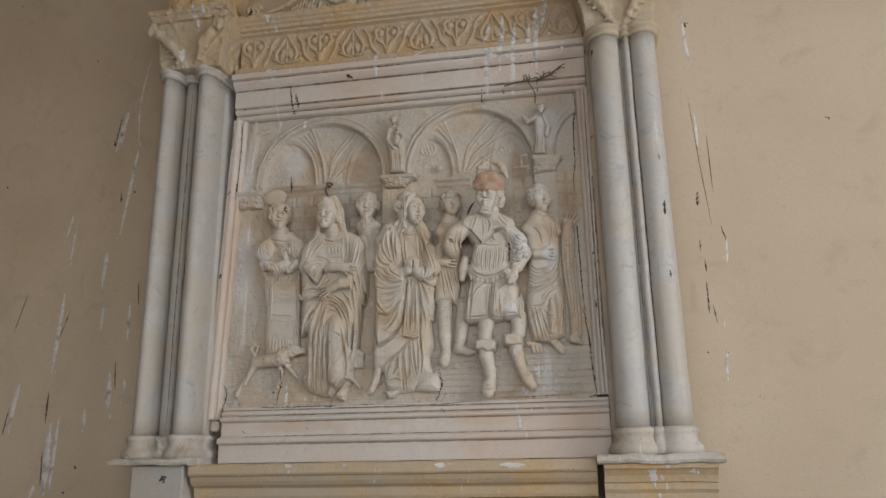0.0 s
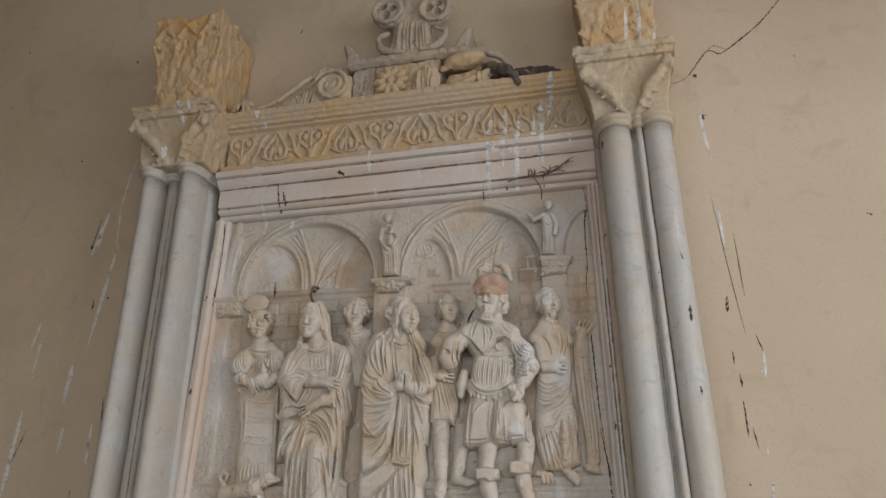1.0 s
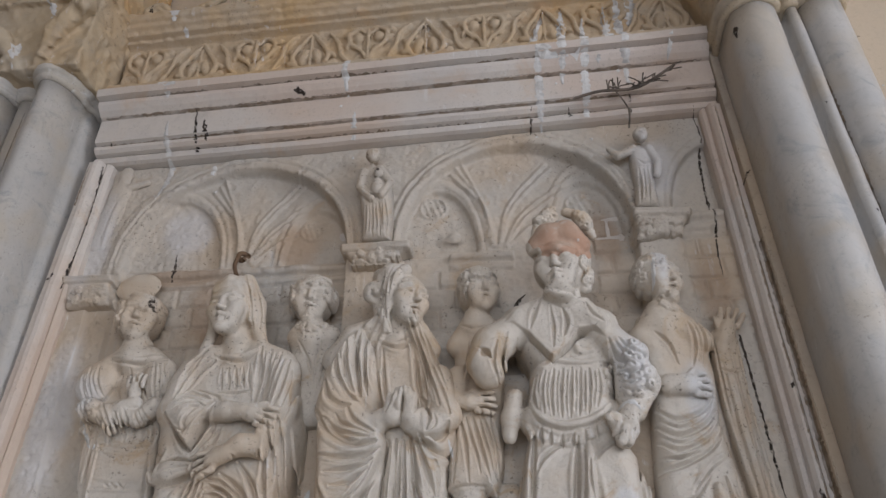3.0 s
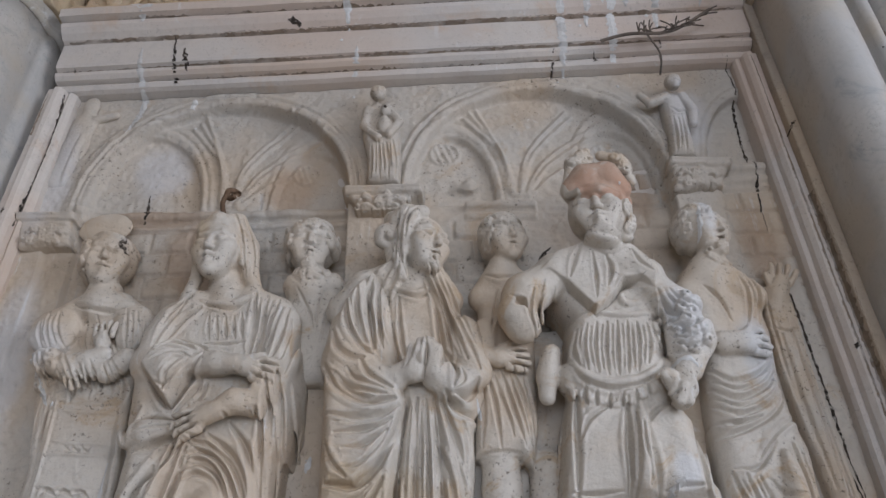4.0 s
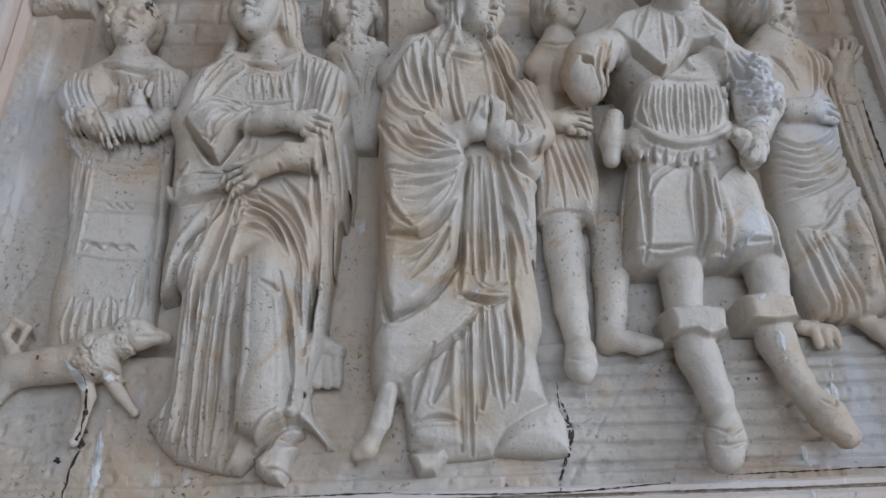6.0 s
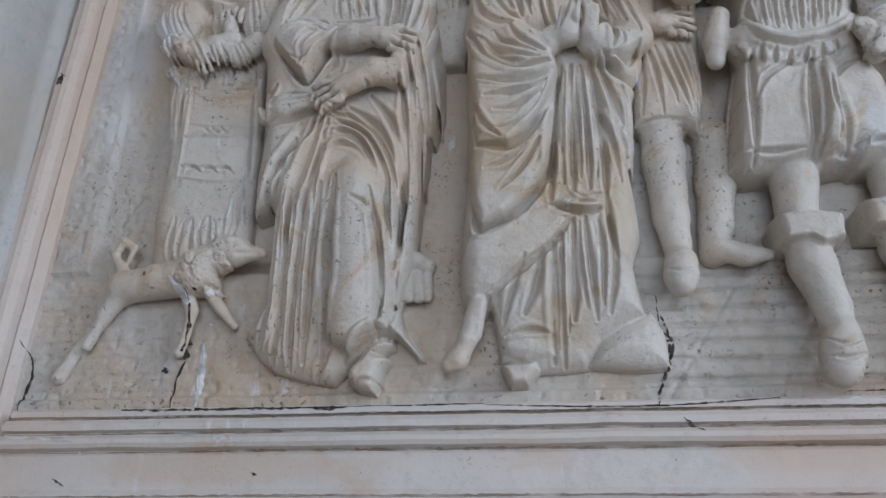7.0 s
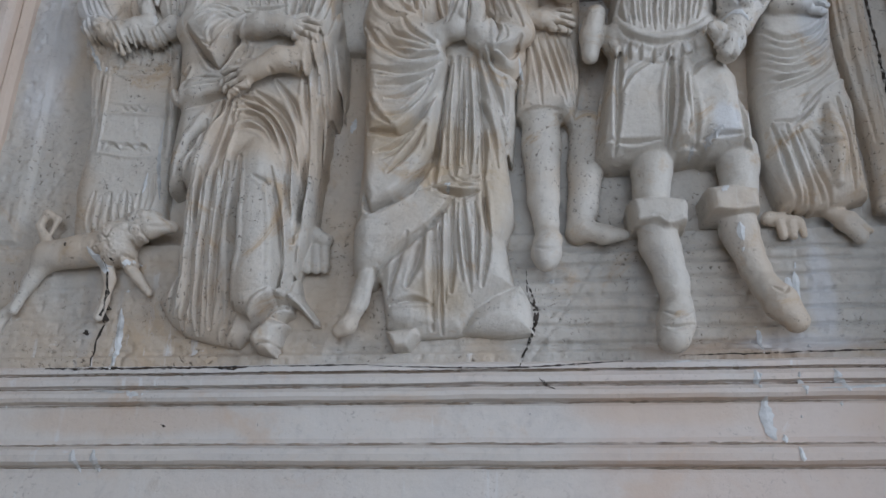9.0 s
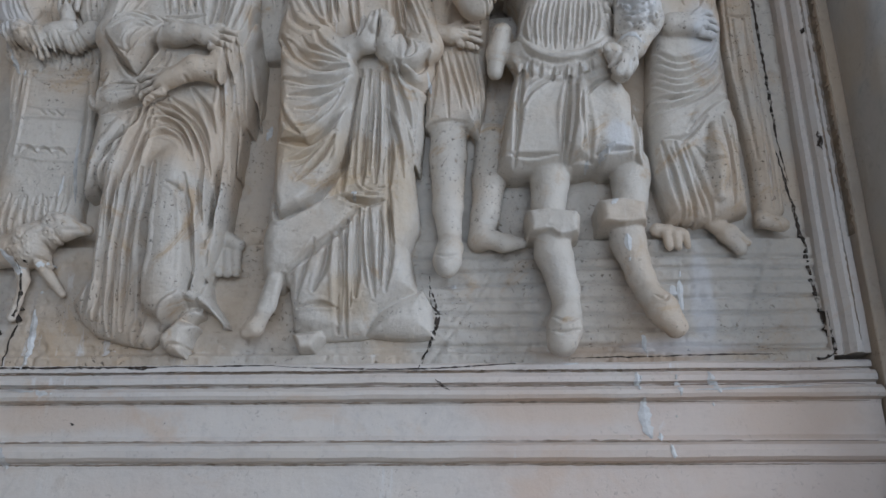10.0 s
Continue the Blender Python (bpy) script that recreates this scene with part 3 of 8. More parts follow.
def plaster_wall():
    """The wall behind the altarpiece, with the unevenness of hand-laid plaster."""
    nx, nz = 130, 90
    verts, faces = [], []
    for j in range(nz + 1):
        for i in range(nx + 1):
            x, z = -5.0 + 9.0 * i / nx, 6.0 * j / nz
            q = Vector((x, 0, z))
            verts.append((x, 0.132 + 0.006 * noise.noise(q * 0.9) + 0.003 * noise.noise(q * 3.1), z))
    m = nx + 1
    for j in range(nz):
        for i in range(nx):
            faces.append((j * m + i, j * m + i + 1, (j + 1) * m + i + 1, (j + 1) * m + i))
    n = len(verts)
    rim = [*range(m), *[j * m + nx for j in range(1, nz + 1)], *[nz * m + i for i in range(nx - 1, -1, -1)], *[j * m for j in range(nz - 1, 0, -1)]]
    verts += [(verts[k][0], 0.5, verts[k][2]) for k in rim]
    for a in range(len(rim)):
        b = (a + 1) % len(rim)
        faces.append((rim[a], n + a, n + b, rim[b]))
    faces.append(tuple(n + a for a in range(len(rim))))
    return mesh_of("wall_north", verts, faces, PLASTER, True)


tagged(new("wall_north", plaster_wall()), "beige plaster wall, stained and cracked", "wall", kind="structure")
solid("floor", (-5, -4.9, -0.2), (4.3, 0.5, 0), PAVE, "worn grey stone floor")
solid("ceiling", (-5, -4.9, 6), (4.3, 0.5, 6.2), PLASTER, "plain beige plaster ceiling")
solid("wall_west", (-5.3, -4.9, 0), (-5, 0.5, 6), PLASTER, "plain beige plaster wall")
# east wall round its opening
east = thing("wall_east", "beige plaster wall with a large opening", "wall", kind="structure")
for lo, hi in (((4, -4.9, 0), (4.3, 0.131, 1.35)), ((4, -4.9, 4.15), (4.3, 0.131, 6)), ((4, -4.9, 1.35), (4.3, -3.9, 4.15)), ((4, -1.3, 1.35), (4.3, 0.131, 4.15))):
    part("masonry", box("masonry", lo, hi, PLASTER, 0), east)
south = thing("wall_south", "beige plaster wall with a wide opening", "wall", kind="structure")
for lo, hi in (((-5, -4.9, 0), (4, -4.6, 1.0)), ((-5, -4.9, 3.2), (4, -4.6, 6)), ((-5, -4.9, 1.0), (-0.9, -4.6, 3.2)), ((2.7, -4.9, 1.0), (4, -4.6, 3.2))):
    part("masonry", box("masonry", lo, hi, PLASTER, 0), south)

# ---- the altarpiece frame ----
OUT, UP = (0, -1, 0), (0, 0, 1)


def along_x(x0, x1, z=0.0, n=40, slope=0.0):
    return [((x0 + (x1 - x0) * i / n, 0, z + slope * i / n), OUT, UP) for i in range(n + 1)]


frame_top = thing("altarpiece", "carved marble altarpiece with moulded frame and ochre frieze", "altarpiece")
part("bottom_moulding", sweep("bottom_moulding", [(-0.1, 1.690), (0.026, 1.690), (0.031, 1.686), (0.031, 1.678), (0.024, 1.676), (0.024, 1.673), (0.040, 1.671), (0.046, 1.664), (0.045, 1.655), (0.036, 1.652), (0.036, 1.648),
     (0.052, 1.646), (0.060, 1.640), (0.062, 1.633), (0.058, 1.627), (0.043, 1.624), (0.041, 1.618), (0.041, 1.570), (0.046, 1.563), (0.047, 1.558), (0.066, 1.557), (0.075, 1.552),
     (0.079, 1.544), (0.077, 1.534), (0.070, 1.529), (0.058, 1.526), (0.057, 1.518), (0.057, 1.447), (-0.1, 1.447)], along_x(-0.848, 0.868, 0, 90), FRAME, True, 0.0016), frame_top)
part("top_moulding", sweep("top_moulding", [(-0.1, 3.118), (0.006, 3.118), (0.018, 3.122), (0.024, 3.131), (0.022, 3.138), (0.015, 3.141), (0.034, 3.144), (0.044, 3.152), (0.045, 3.162), (0.038, 3.168), (0.034, 3.171),
     (0.050, 3.175), (0.052, 3.184), (0.050, 3.260), (0.046, 3.263), (0.060, 3.266), (0.074, 3.276), (0.086, 3.290), (0.088, 3.302), (0.082, 3.305), (0.106, 3.308), (0.109, 3.333), (-0.1, 3.333)], along_x(-0.875, 0.868, 0, 90), FRAME, True, 0.0016), frame_top)
part("joint_filler", box("joint_filler", (0.8705, -0.060, 1.45), (0.895, 0.128, 3.33), GREYSTONE, 0.004, 0.003), frame_top, "stained grey mortar filling the joint")
# dark brown strip set deep between left moulding and column
part("joint_filler", box("joint_filler", (-0.935, 0.045, 1.70), (-0.872, 0.128, 3.33), DARK_BROWN, 0.004, 0.003), frame_top, "dark strip filling the joint")


def along_z(x, z0, z1, x1=None, side=1.0, n=60):
    x1 = x if x1 is None else x1
    return [((x + (x1 - x) * i / n, 0, z0 + (z1 - z0) * i / n), OUT, (side, 0, 0)) for i in range(n + 1)]


SIDE = [(-0.08, 0.0), (0.006, 0.0), (0.016, 0.006), (0.020, 0.014), (0.016, 0.019), (0.030, 0.023), (0.040, 0.032), (0.042, 0.042), (0.034, 0.048), (0.034, 0.062), (-0.08, 0.062)]
part("side_moulding", sweep("side_moulding", SIDE, along_z(-0.872, 1.640, 3.117, -0.822, -1.0), FRAME, True, 0.0014), frame_top, "pinkish marble side moulding, leaning and cracked")
part("side_moulding", sweep("side_moulding", [(a, b * 0.80) for a, b in SIDE], along_z(0.820, 1.700, 3.117, 0.820, 1.0), FRAME, True, 0.0014), frame_top)
part("chipped_block", box("chipped_block", (-0.918, -0.018, 1.585), (-0.872, 0.1, 1.634), FRAME, 0.012, 0.008, 3), frame_top, "broken marble stub at the corner")
part("mortar", box("mortar", (-0.93, 0.03, 1.455), (-0.852, 0.076, 1.60), DARK_BROWN, 0.008, 0.006), frame_top, "dark crumbled mortar in the broken corner")

# ledge under the relief
ledge = thing("ledge", "ochre stone ledge with stepped mouldings below the relief", "ledge")
part("cornice", sweep("cornice", [(-0.12, 1.444), (0.205, 1.444), (0.214, 1.436), (0.214, 1.404), (0.208, 1.396), (0.192, 1.392), (0.190, 1.386), (0.184, 1.372), (0.170, 1.356), (0.150, 1.346),
     (0.146, 1.340), (0.144, 1.312), (0.138, 1.300), (0.080, 1.29), (0.080, 0.9), (-0.12, 0.9)], along_x(-0.905, 0.80, 0, 60), OCHRE, True, 0.002), ledge)
part("plinth", box("plinth", (-1.2, -0.02, 0), (1.2, 0.128, 0.896), PLASTER, 0.01), ledge, "plastered base of the ledge")


# ---- the relief's ground ----
def relief_ground():
    h = 0.0033
    xs, zs = np.arange(-0.885, 0.8215, h), np.arange(1.691, 3.1175, h)
    X, Z = np.meshgrid(xs, zs, indexing="ij")
    H = np.full(X.shape, -0.016)
    rs = np.random.RandomState(5)

    def soft(a, w=0.004):
        return np.clip(a / w + 0.5, 0, 1)

    def arch(cx, spring, rx, rz, foot):
        """Distance outwards from an arch's opening."""
        up = (np.hypot((X - cx) / rx, np.maximum(Z - spring, 0) / rz) - 1) * min(rx, rz)
        return np.maximum(up, foot - Z)

    def way(pts):
        P = spline(pts, 10)
        best = np.full(X.shape, 9.0)
        for a, b in zip(P, P[1:]):
            m = 0.03
            i0, i1 = np.searchsorted(xs, min(a[0], b[0]) - m), np.searchsorted(xs, max(a[0], b[0]) + m)
            j0, j1 = np.searchsorted(zs, min(a[1], b[1]) - m), np.searchsorted(zs, max(a[1], b[1]) + m)
            if i1 <= i0 or j1 <= j0:
                continue
            x, z = X[i0:i1, j0:j1], Z[i0:i1, j0:j1]
            e = b - a
            t = np.clip(((x - a[0]) * e[0] + (z - a[1]) * e[1]) / (e @ e + 1e-12), 0, 1)
            best[i0:i1, j0:j1] = np.minimum(best[i0:i1, j0:j1], np.hypot(x - a[0] - t * e[0], z - a[1] - t * e[1]))
        return best

    def ridge(pts, w, a):
        nonlocal H
        d = way(pts)
        H = H + a * np.clip(1 - (d / w) ** 2, 0, 1) ** (0.5 if a > 0 else 1)

    big = [(-0.425, 2.775, 0.300, 0.300, 2.40), (0.312, 2.785, 0.290, 0.290, 2.40)]
    for cx, sp, rx, rz, ft in big:
        d = arch(cx, sp, rx, rz, ft)
        depth = 0.016 + 0.028 * np.clip((X - cx + rx) / (2 * rx), 0, 1)
        H -= depth * soft(-d)
        H += 0.010 * np.clip(1 - ((d - 0.014) / 0.014) ** 2, 0, 1) ** 0.5 * (Z > sp - 0.02)
        H += 0.006 * np.clip(1 - ((d - 0.038) / 0.008) ** 2, 0, 1) ** 0.5 * (Z > sp - 0.02)
    for cx, sp, rx, rz in ((-0.612, 2.77, 0.135, 0.225), (0.112, 2.745, 0.100, 0.21), (-0.215, 2.76, 0.085, 0.18), (0.50, 2.77, 0.085, 0.19)):
        d = arch(cx, sp, rx, rz, sp)
        H -= (0.006 + 0.014 * np.clip((X - cx + rx) / (2 * rx), 0, 1)) * soft(-d)
        H += 0.005 * np.clip(1 - ((d - 0.012) / 0.006) ** 2, 0, 1) ** 0.5 * (Z > sp)
        H += 0.004 * np.clip(1 - ((d - 0.027) / 0.006) ** 2, 0, 1) ** 0.5 * (Z > sp)
    d = arch(0.845, 2.81, 0.14, 0.215, 2.81)
    H -= 0.022 * soft(-d)
    H += 0.005 * np.clip(1 - ((d - 0.012) / 0.006) ** 2, 0, 1) ** 0.5 * (Z > 2.81)
    # vault ribs springing from the two middle corbels
    for x0, z0, s in ((-0.405, 2.775, 1.0), (0.268, 2.765, 0.97)):
        for k, (dx, dz, bend) in enumerate(((-0.09, 0.285, 0.2), (-0.105, 0.27, 0.2), (-0.12, 0.25, 0.2), (0.13, 0.27, 0.25), (0.145, 0.255, 0.25), (0.20, 0.22, 0.3), (0.215, 0.20, 0.3), (0.235, 0.15, 0.35))):
            o = 0.010 * (k - 3.5) * 0.6
            ridge([(x0 + o, z0), (x0 + o + dx * bend, z0 + dz * 0.5 * s), (x0 + dx, z0 + dz * s)], 0.0055, 0.006)
    # string course and masonry behind the heads
    for x0, x1, z in ((-0.66, -0.13, 2.748), (0.14, 0.30, 2.738), (0.60, 0.82, 2.79)):
        H += 0.016 * ((X > x0) & (X < x1)) * np.clip(1 - ((Z - z) / 0.013) ** 2, 0, 1) ** 0.5
        H += 0.008 * ((X > x0) & (X < x1)) * np.clip(1 - ((Z - z + 0.03) / 0.010) ** 2, 0, 1) ** 0.5
    for x0, x1, z0, z1 in ((-0.66, -0.13, 2.42, 2.71), (0.02, 0.26, 2.42, 2.70), (0.50, 0.62, 2.5, 2.86), (0.70, 0.82, 2.5, 2.76)):
        m = (X > x0) & (X < x1) & (Z > z0) & (Z < z1)
        row = np.floor((Z - z0) / 0.058)
        fx = np.mod(X - x0 + 0.045 * np.mod(row, 2), 0.09)
        fz = np.mod(Z - z0, 0.058)
        joint = np.minimum(np.minimum(fx, 0.09 - fx), np.minimum(fz, 0.058 - fz))
        H -= m * 0.010 * np.clip(1 - joint / 0.007, 0, 1)
    # medallions
    for cx, cz, r in ((0.098, 2.905, 0.034), (0.482, 2.89, 0.036), (-0.235, 2.875, 0.028)):
        d = np.abs(np.hypot(X - cx, Z - cz) - r)
        H += 0.005 * np.clip(1 - (d / 0.005) ** 2, 0, 1)
        for s in (-0.5, 0, 0.5):
            H += 0.004 * np.clip(1 - (np.abs((X - cx) + 0.35 * (Z - cz) - s * r) / 0.005) ** 2, 0, 1) * (np.hypot(X - cx, Z - cz) < r)
    # pilasters
    for x0, x1, z1 in ((-0.885, -0.79, 2.68), (0.60, 0.71, 2.80)):
        H += 0.012 * soft(np.minimum(X - x0, x1 - X)) * (Z < z1) * (Z > 1.93)
    # paved floor: rising rows of slabs with slanting joints
    floor = Z < 1.915
    H += 0.012 * soft(1.918 - Z)
    for i, z in enumerate((1.722, 1.752, 1.782, 1.808, 1.835, 1.860, 1.882)):
        wob = z + 0.003 * np.sin(X * 5 + i)
        H -= floor * (0.003 + 0.010 * np.clip((X - 0.0) / 0.2, 0, 1)) * np.clip(1 - np.abs(Z - wob) / 0.0036, 0, 1)
    for x0 in (-0.72, -0.44, -0.14, 0.15, 0.30, 0.45, 0.66):
        H -= floor * (0.004 if x0 > 0.1 else 0.0015) * np.clip(1 - np.abs(X - x0 - (Z - 1.70) * (0.75 - x0 * 0.5)) / 0.0045, 0, 1)
    H += 0.010 * soft(1.712 - Z)
    # wear
    def lattice(n, size):
        a = rs.rand(int(1.75 / size) + 3, int(1.46 / size) + 3)
        u, v = (X - xs[0]) / size, (Z - zs[0]) / size
        i, j = u.astype(int), v.astype(int)
        fu, fv = u - i, v - j
        fu, fv = fu * fu * (3 - 2 * fu), fv * fv * (3 - 2 * fv)
        return a[i, j] * (1 - fu) * (1 - fv) + a[i + 1, j] * fu * (1 - fv) + a[i, j + 1] * (1 - fu) * fv + a[i + 1, j + 1] * fu * fv - 0.5
    H += 0.007 * lattice(1, 0.07) + 0.004 * lattice(1, 0.022) + 0.003 * lattice(1, 0.009)
    # pecked surface of the wall behind
    H -= 0.006 * np.clip(lattice(1, 0.012) - 0.27, 0, 1) * 4 * (Z < 2.6)
    # the long vertical break
    V = np.stack((X, -H, Z), -1).reshape(-1, 3)
    nx, nz = X.shape
    idx = np.arange(nx * nz).reshape(nx, nz)
    Q = np.stack((idx[:-1, :-1], idx[1:, :-1], idx[1:, 1:], idx[:-1, 1:]), -1).reshape(-1, 4)
    me = bpy.data.meshes.new("relief_ground")
    me.vertices.add(len(V))
    me.vertices.foreach_set("co", V.astype(np.float32).ravel())
    me.loops.add(Q.size)
    me.loops.foreach_set("vertex_index", Q.astype(np.int32).ravel())
    me.polygons.add(len(Q))
    me.polygons.foreach_set("loop_start", np.arange(0, Q.size, 4, dtype=np.int32))
    me.update(calc_edges=True)
    me.polygons.foreach_set("use_smooth", [True] * len(Q))
    me.materials.append(GROUND)
    return me


panel = part("carved_panel", relief_ground(), frame_top, "marble relief ground with arches, vault ribs and paved floor")
part("backing", box("backing", (-0.95, 0.078, 1.46), (0.88, 0.129, 3.32), FRAME, 0), frame_top)


# ---- columns ----
def cluster(shafts, fillet, cd=0.165, bulge=None, slab=None):
    """Outline in plan of two half-round shafts (x, r) with a roll between them, from the wall round to the wall: (x, d)."""
    (a, ra), (b, rb) = shafts
    pts = [(a - ra, -0.128), (a - ra, cd - 0.065)]
    for c, r in shafts:
        for i in range(19):
            w = math.pi - math.pi * i / 18
            pts.append((c + r * math.cos(w), cd + (bulge or r * 1.08) * math.sin(w)))
        if c == a:
            fr = fillet[1]
            pts.append((fillet[0] - fr - 0.002, cd - 0.015))
            for i in range(9):
                w = math.pi - math.pi * i / 8
                pts.append((fillet[0] + fr * math.cos(w), cd + 0.025 + fr * math.sin(w)))
            pts.append((fillet[0] + fr + 0.002, cd - 0.015))
    pts += [(b + rb + 0.002, slab[1] + 0.002), slab, (slab[0], -0.128)] if slab else [(b + rb, cd - 0.065), (b + rb, -0.128)]
    return pts


def grow(pts, by):
    """The outline swollen outwards, not into the wall."""
    cx = sum(p[0] for p in pts) / len(pts)
    out = []
    for i, p in enumerate(pts):
        a, b = pts[max(0, i - 1)], pts[min(len(pts) - 1, i + 1)]
        t = Vector((b[0] - a[0], b[1] - a[1]))
        if t.length < 1e-6:
            t = Vector((1, 0))
        nrm = Vector((-t.y, t.x)).normalized()
        q = (p[0] + nrm.x * by, p[1] + (nrm.y * by if p[1] > -0.12 else 0))
        out.append(q)
    return out


def stack(name, rings, mat, wear=0.001):
    """A solid from outlines (pts, z), one above another."""
    n = len(rings[0][0])
    verts, faces = [], []
    for pts, z in rings:
        for x, d in pts:
            p = Vector((x, -d, z))
            verts.append(p + noise.noise_vector(p * 7) * wear + noise.noise_vector(p * 31) * wear * 0.6)
    for i in range(len(rings) - 1):
        for j in range(n):
            k = (j + 1) % n
            faces.append((i * n + j, i * n + k, (i + 1) * n + k, (i + 1) * n + j))
    faces.append(tuple(range(n)))
    faces.append(tuple(range(len(verts) - 1, len(verts) - 1 - n, -1)))
    me = mesh_of(name, verts, faces, mat, False)
    bm = bmesh.new()
    bm.from_mesh(me)
    bmesh.ops.recalc_face_normals(bm, faces=bm.faces)
    bm.to_mesh(me)
    bm.free()
    me.polygons.foreach_set("use_smooth", [len(p.vertices) == 4 for p in me.polygons])
    return me


def column(name, label, shafts, fillet, z0, z1, mats, *form):
    col = thing(name, label, "column", (0, 0, 0))
    pts = cluster(shafts, fillet, *form)
    part("shaft", stack("shaft", [(pts, z0 + (z1 - z0) * i / 24) for i in range(25)], SHAFT, 0.0022), col)
    # base: hollow and rolls
    part("base", stack("base", [(grow(pts, q), z0 - 0.105 + 0.105 * s) for q, s in ((0.026, 0), (0.034, 0.08), (0.036, 0.2), (0.032, 0.33), (0.020, 0.42), (0.014, 0.5), (0.012, 0.7), (0.018, 0.78), (0.020, 0.88), (0.014, 0.96), (0.004, 1.0))], mats[0], 0.004), col, "chipped marble base")
    # rings under the capital
    part("neck_ring", stack("neck_ring", [(grow(pts, q), z1 + 0.055 * s) for q, s in ((0.004, 0), (0.012, 0.1), (0.016, 0.2), (0.012, 0.32), (0.006, 0.38), (0.020, 0.45), (0.026, 0.6), (0.026, 0.75), (0.018, 0.92), (0.008, 1.0))], mats[1], 0.0025), col)
    return col, pts


lcol, _ = column("column", "pair of grey marble half-columns with damaged base and ochre capital", ((-1.180, 0.052), (-0.985, 0.055)), (-1.090, 0.028), 1.571, 3.305, (SOILED, LIMED), 0.065, 0.125, (-0.921, 0.045))
rcol, _ = column("column", "pair of pale marble half-columns with a roll between the shafts", ((0.955, 0.064), (1.122, 0.058)), (1.051, 0.014), 1.558, 3.262, (SOILED, CAPITAL))
lcol["group"] = rcol["group"] = "columns beside the relief"


def capital(x0, x1, top0, top1, z0, z1, d0, d1, leaf_seed, name):
    """Carved block: hollow-sided bell with corner leaves under a moulded slab, run back to the wall."""
    c = Clay(min(x0, top0) - 0.03, max(x1, top1) + 0.03, z0 - 0.02, z1 + 0.02, -0.125, d1 + 0.05, 0.005)
    X, Y, Z = np.meshgrid(*[c.o[i] + c.h * np.arange(c.n[i]) for i in range(3)], indexing="ij", sparse=True)
    t = np.clip((Z - z0) / (z1 - 0.055 - z0), 0, 1) ** 1.5
    a, b, f = x0 + (top0 - x0) * t, x1 + (top1 - x1) * t, d0 + (d1 - 0.02 - d0) * t
    bell = np.maximum(np.maximum(a - X, X - b), np.maximum(Y - f, np.maximum(z0 - Z, Z - z1 + 0.05)))
    slab = np.maximum(np.maximum(top0 - X, X - top1), np.maximum(Y - d1, np.maximum(z1 - 0.062 - Z, Z - z1)))
    lip = np.maximum(np.maximum(top0 - 0.012 - X, X - top1 - 0.012), np.maximum(Y - d1 - 0.012, np.maximum(z1 - 0.028 - Z, Z - z1)))
    c.f = np.minimum(np.minimum(bell, slab), lip).astype(np.float32) - 0.004
    mid, hgt = (x0 + x1) / 2, z1 - z0
    rng = random.Random(leaf_seed)
    for s in (-1, 1):
        # corner leaf, curling outwards
        ex = top0 + 0.03 if s < 0 else top1 - 0.03
        bx = x0 + 0.05 if s < 0 else x1 - 0.05
        c.rod([(mid + s * 0.03, z0 + 0.02, d0, 0.016), ((mid + ex) / 2, z0 + hgt * 0.35, d0 + 0.03, 0.026), (ex, z0 + hgt * 0.62, d1 + 0.01, 0.03), (ex + s * 0.012, z0 + hgt * 0.55, d1 + 0.028, 0.018)], 0.012)
        for i in range(5):
            u = i / 4
            px, pz, pd = mid + s * 0.04 + (ex - mid) * u * 0.9, z0 + hgt * (0.12 + 0.45 * u), d0 + 0.02 + 0.04 * u
            c.rod([(px + 0.008, pz - 0.01, pd + 0.024, 0.004), (px + s * 0.016, pz + 0.05, pd + 0.034, 0.004)], 0.003, carve=True)
        for i in range(7):
            u = (i + 0.5) / 7
            px, pz, pd = mid + s * 0.03 + (ex - mid - s * 0.03) * u, z0 + hgt * (0.05 + 0.60 * u ** 0.8), d0 + 0.016 + (d1 - d0 + 0.012) * u
            w = radians(100 - 25 * u)
            c.rod([(px, pz, pd + 0.002, 0.008), (px + s * 0.016 * math.cos(w), pz + 0.032 * math.sin(w), pd, 0.006)], 0.005)
            c.rod([(px + s * 0.008, pz - 0.008, pd + 0.002, 0.006), (px + s * 0.032, pz - 0.018, pd - 0.006, 0.005)], 0.005)
    # side leaf, worn
    for s, xx in ((-1, top0), (1, top1)):
        for i in range(4):
            zz = z0 + hgt * (0.2 + 0.16 * i)
            c.rod([(xx - s * (0.09 - 0.02 * i), zz, 0.02, 0.02), (xx - s * (0.05 - 0.012 * i), zz + 0.05, 0.10, 0.018)], 0.01)
    c.rough(0.012, 0.03)
    c.rough(0.006, 0.012)
    return c.skin(name, CAPITAL)


part("capital", capital(-1.205, -0.895, -1.262, -0.862, 3.343, 3.655, 0.205, 0.245, 3, "capital"), lcol)
part("capital", capital(0.880, 1.178, 0.828, 1.222, 3.315, 3.652, 0.205, 0.245, 4, "capital"), rcol)


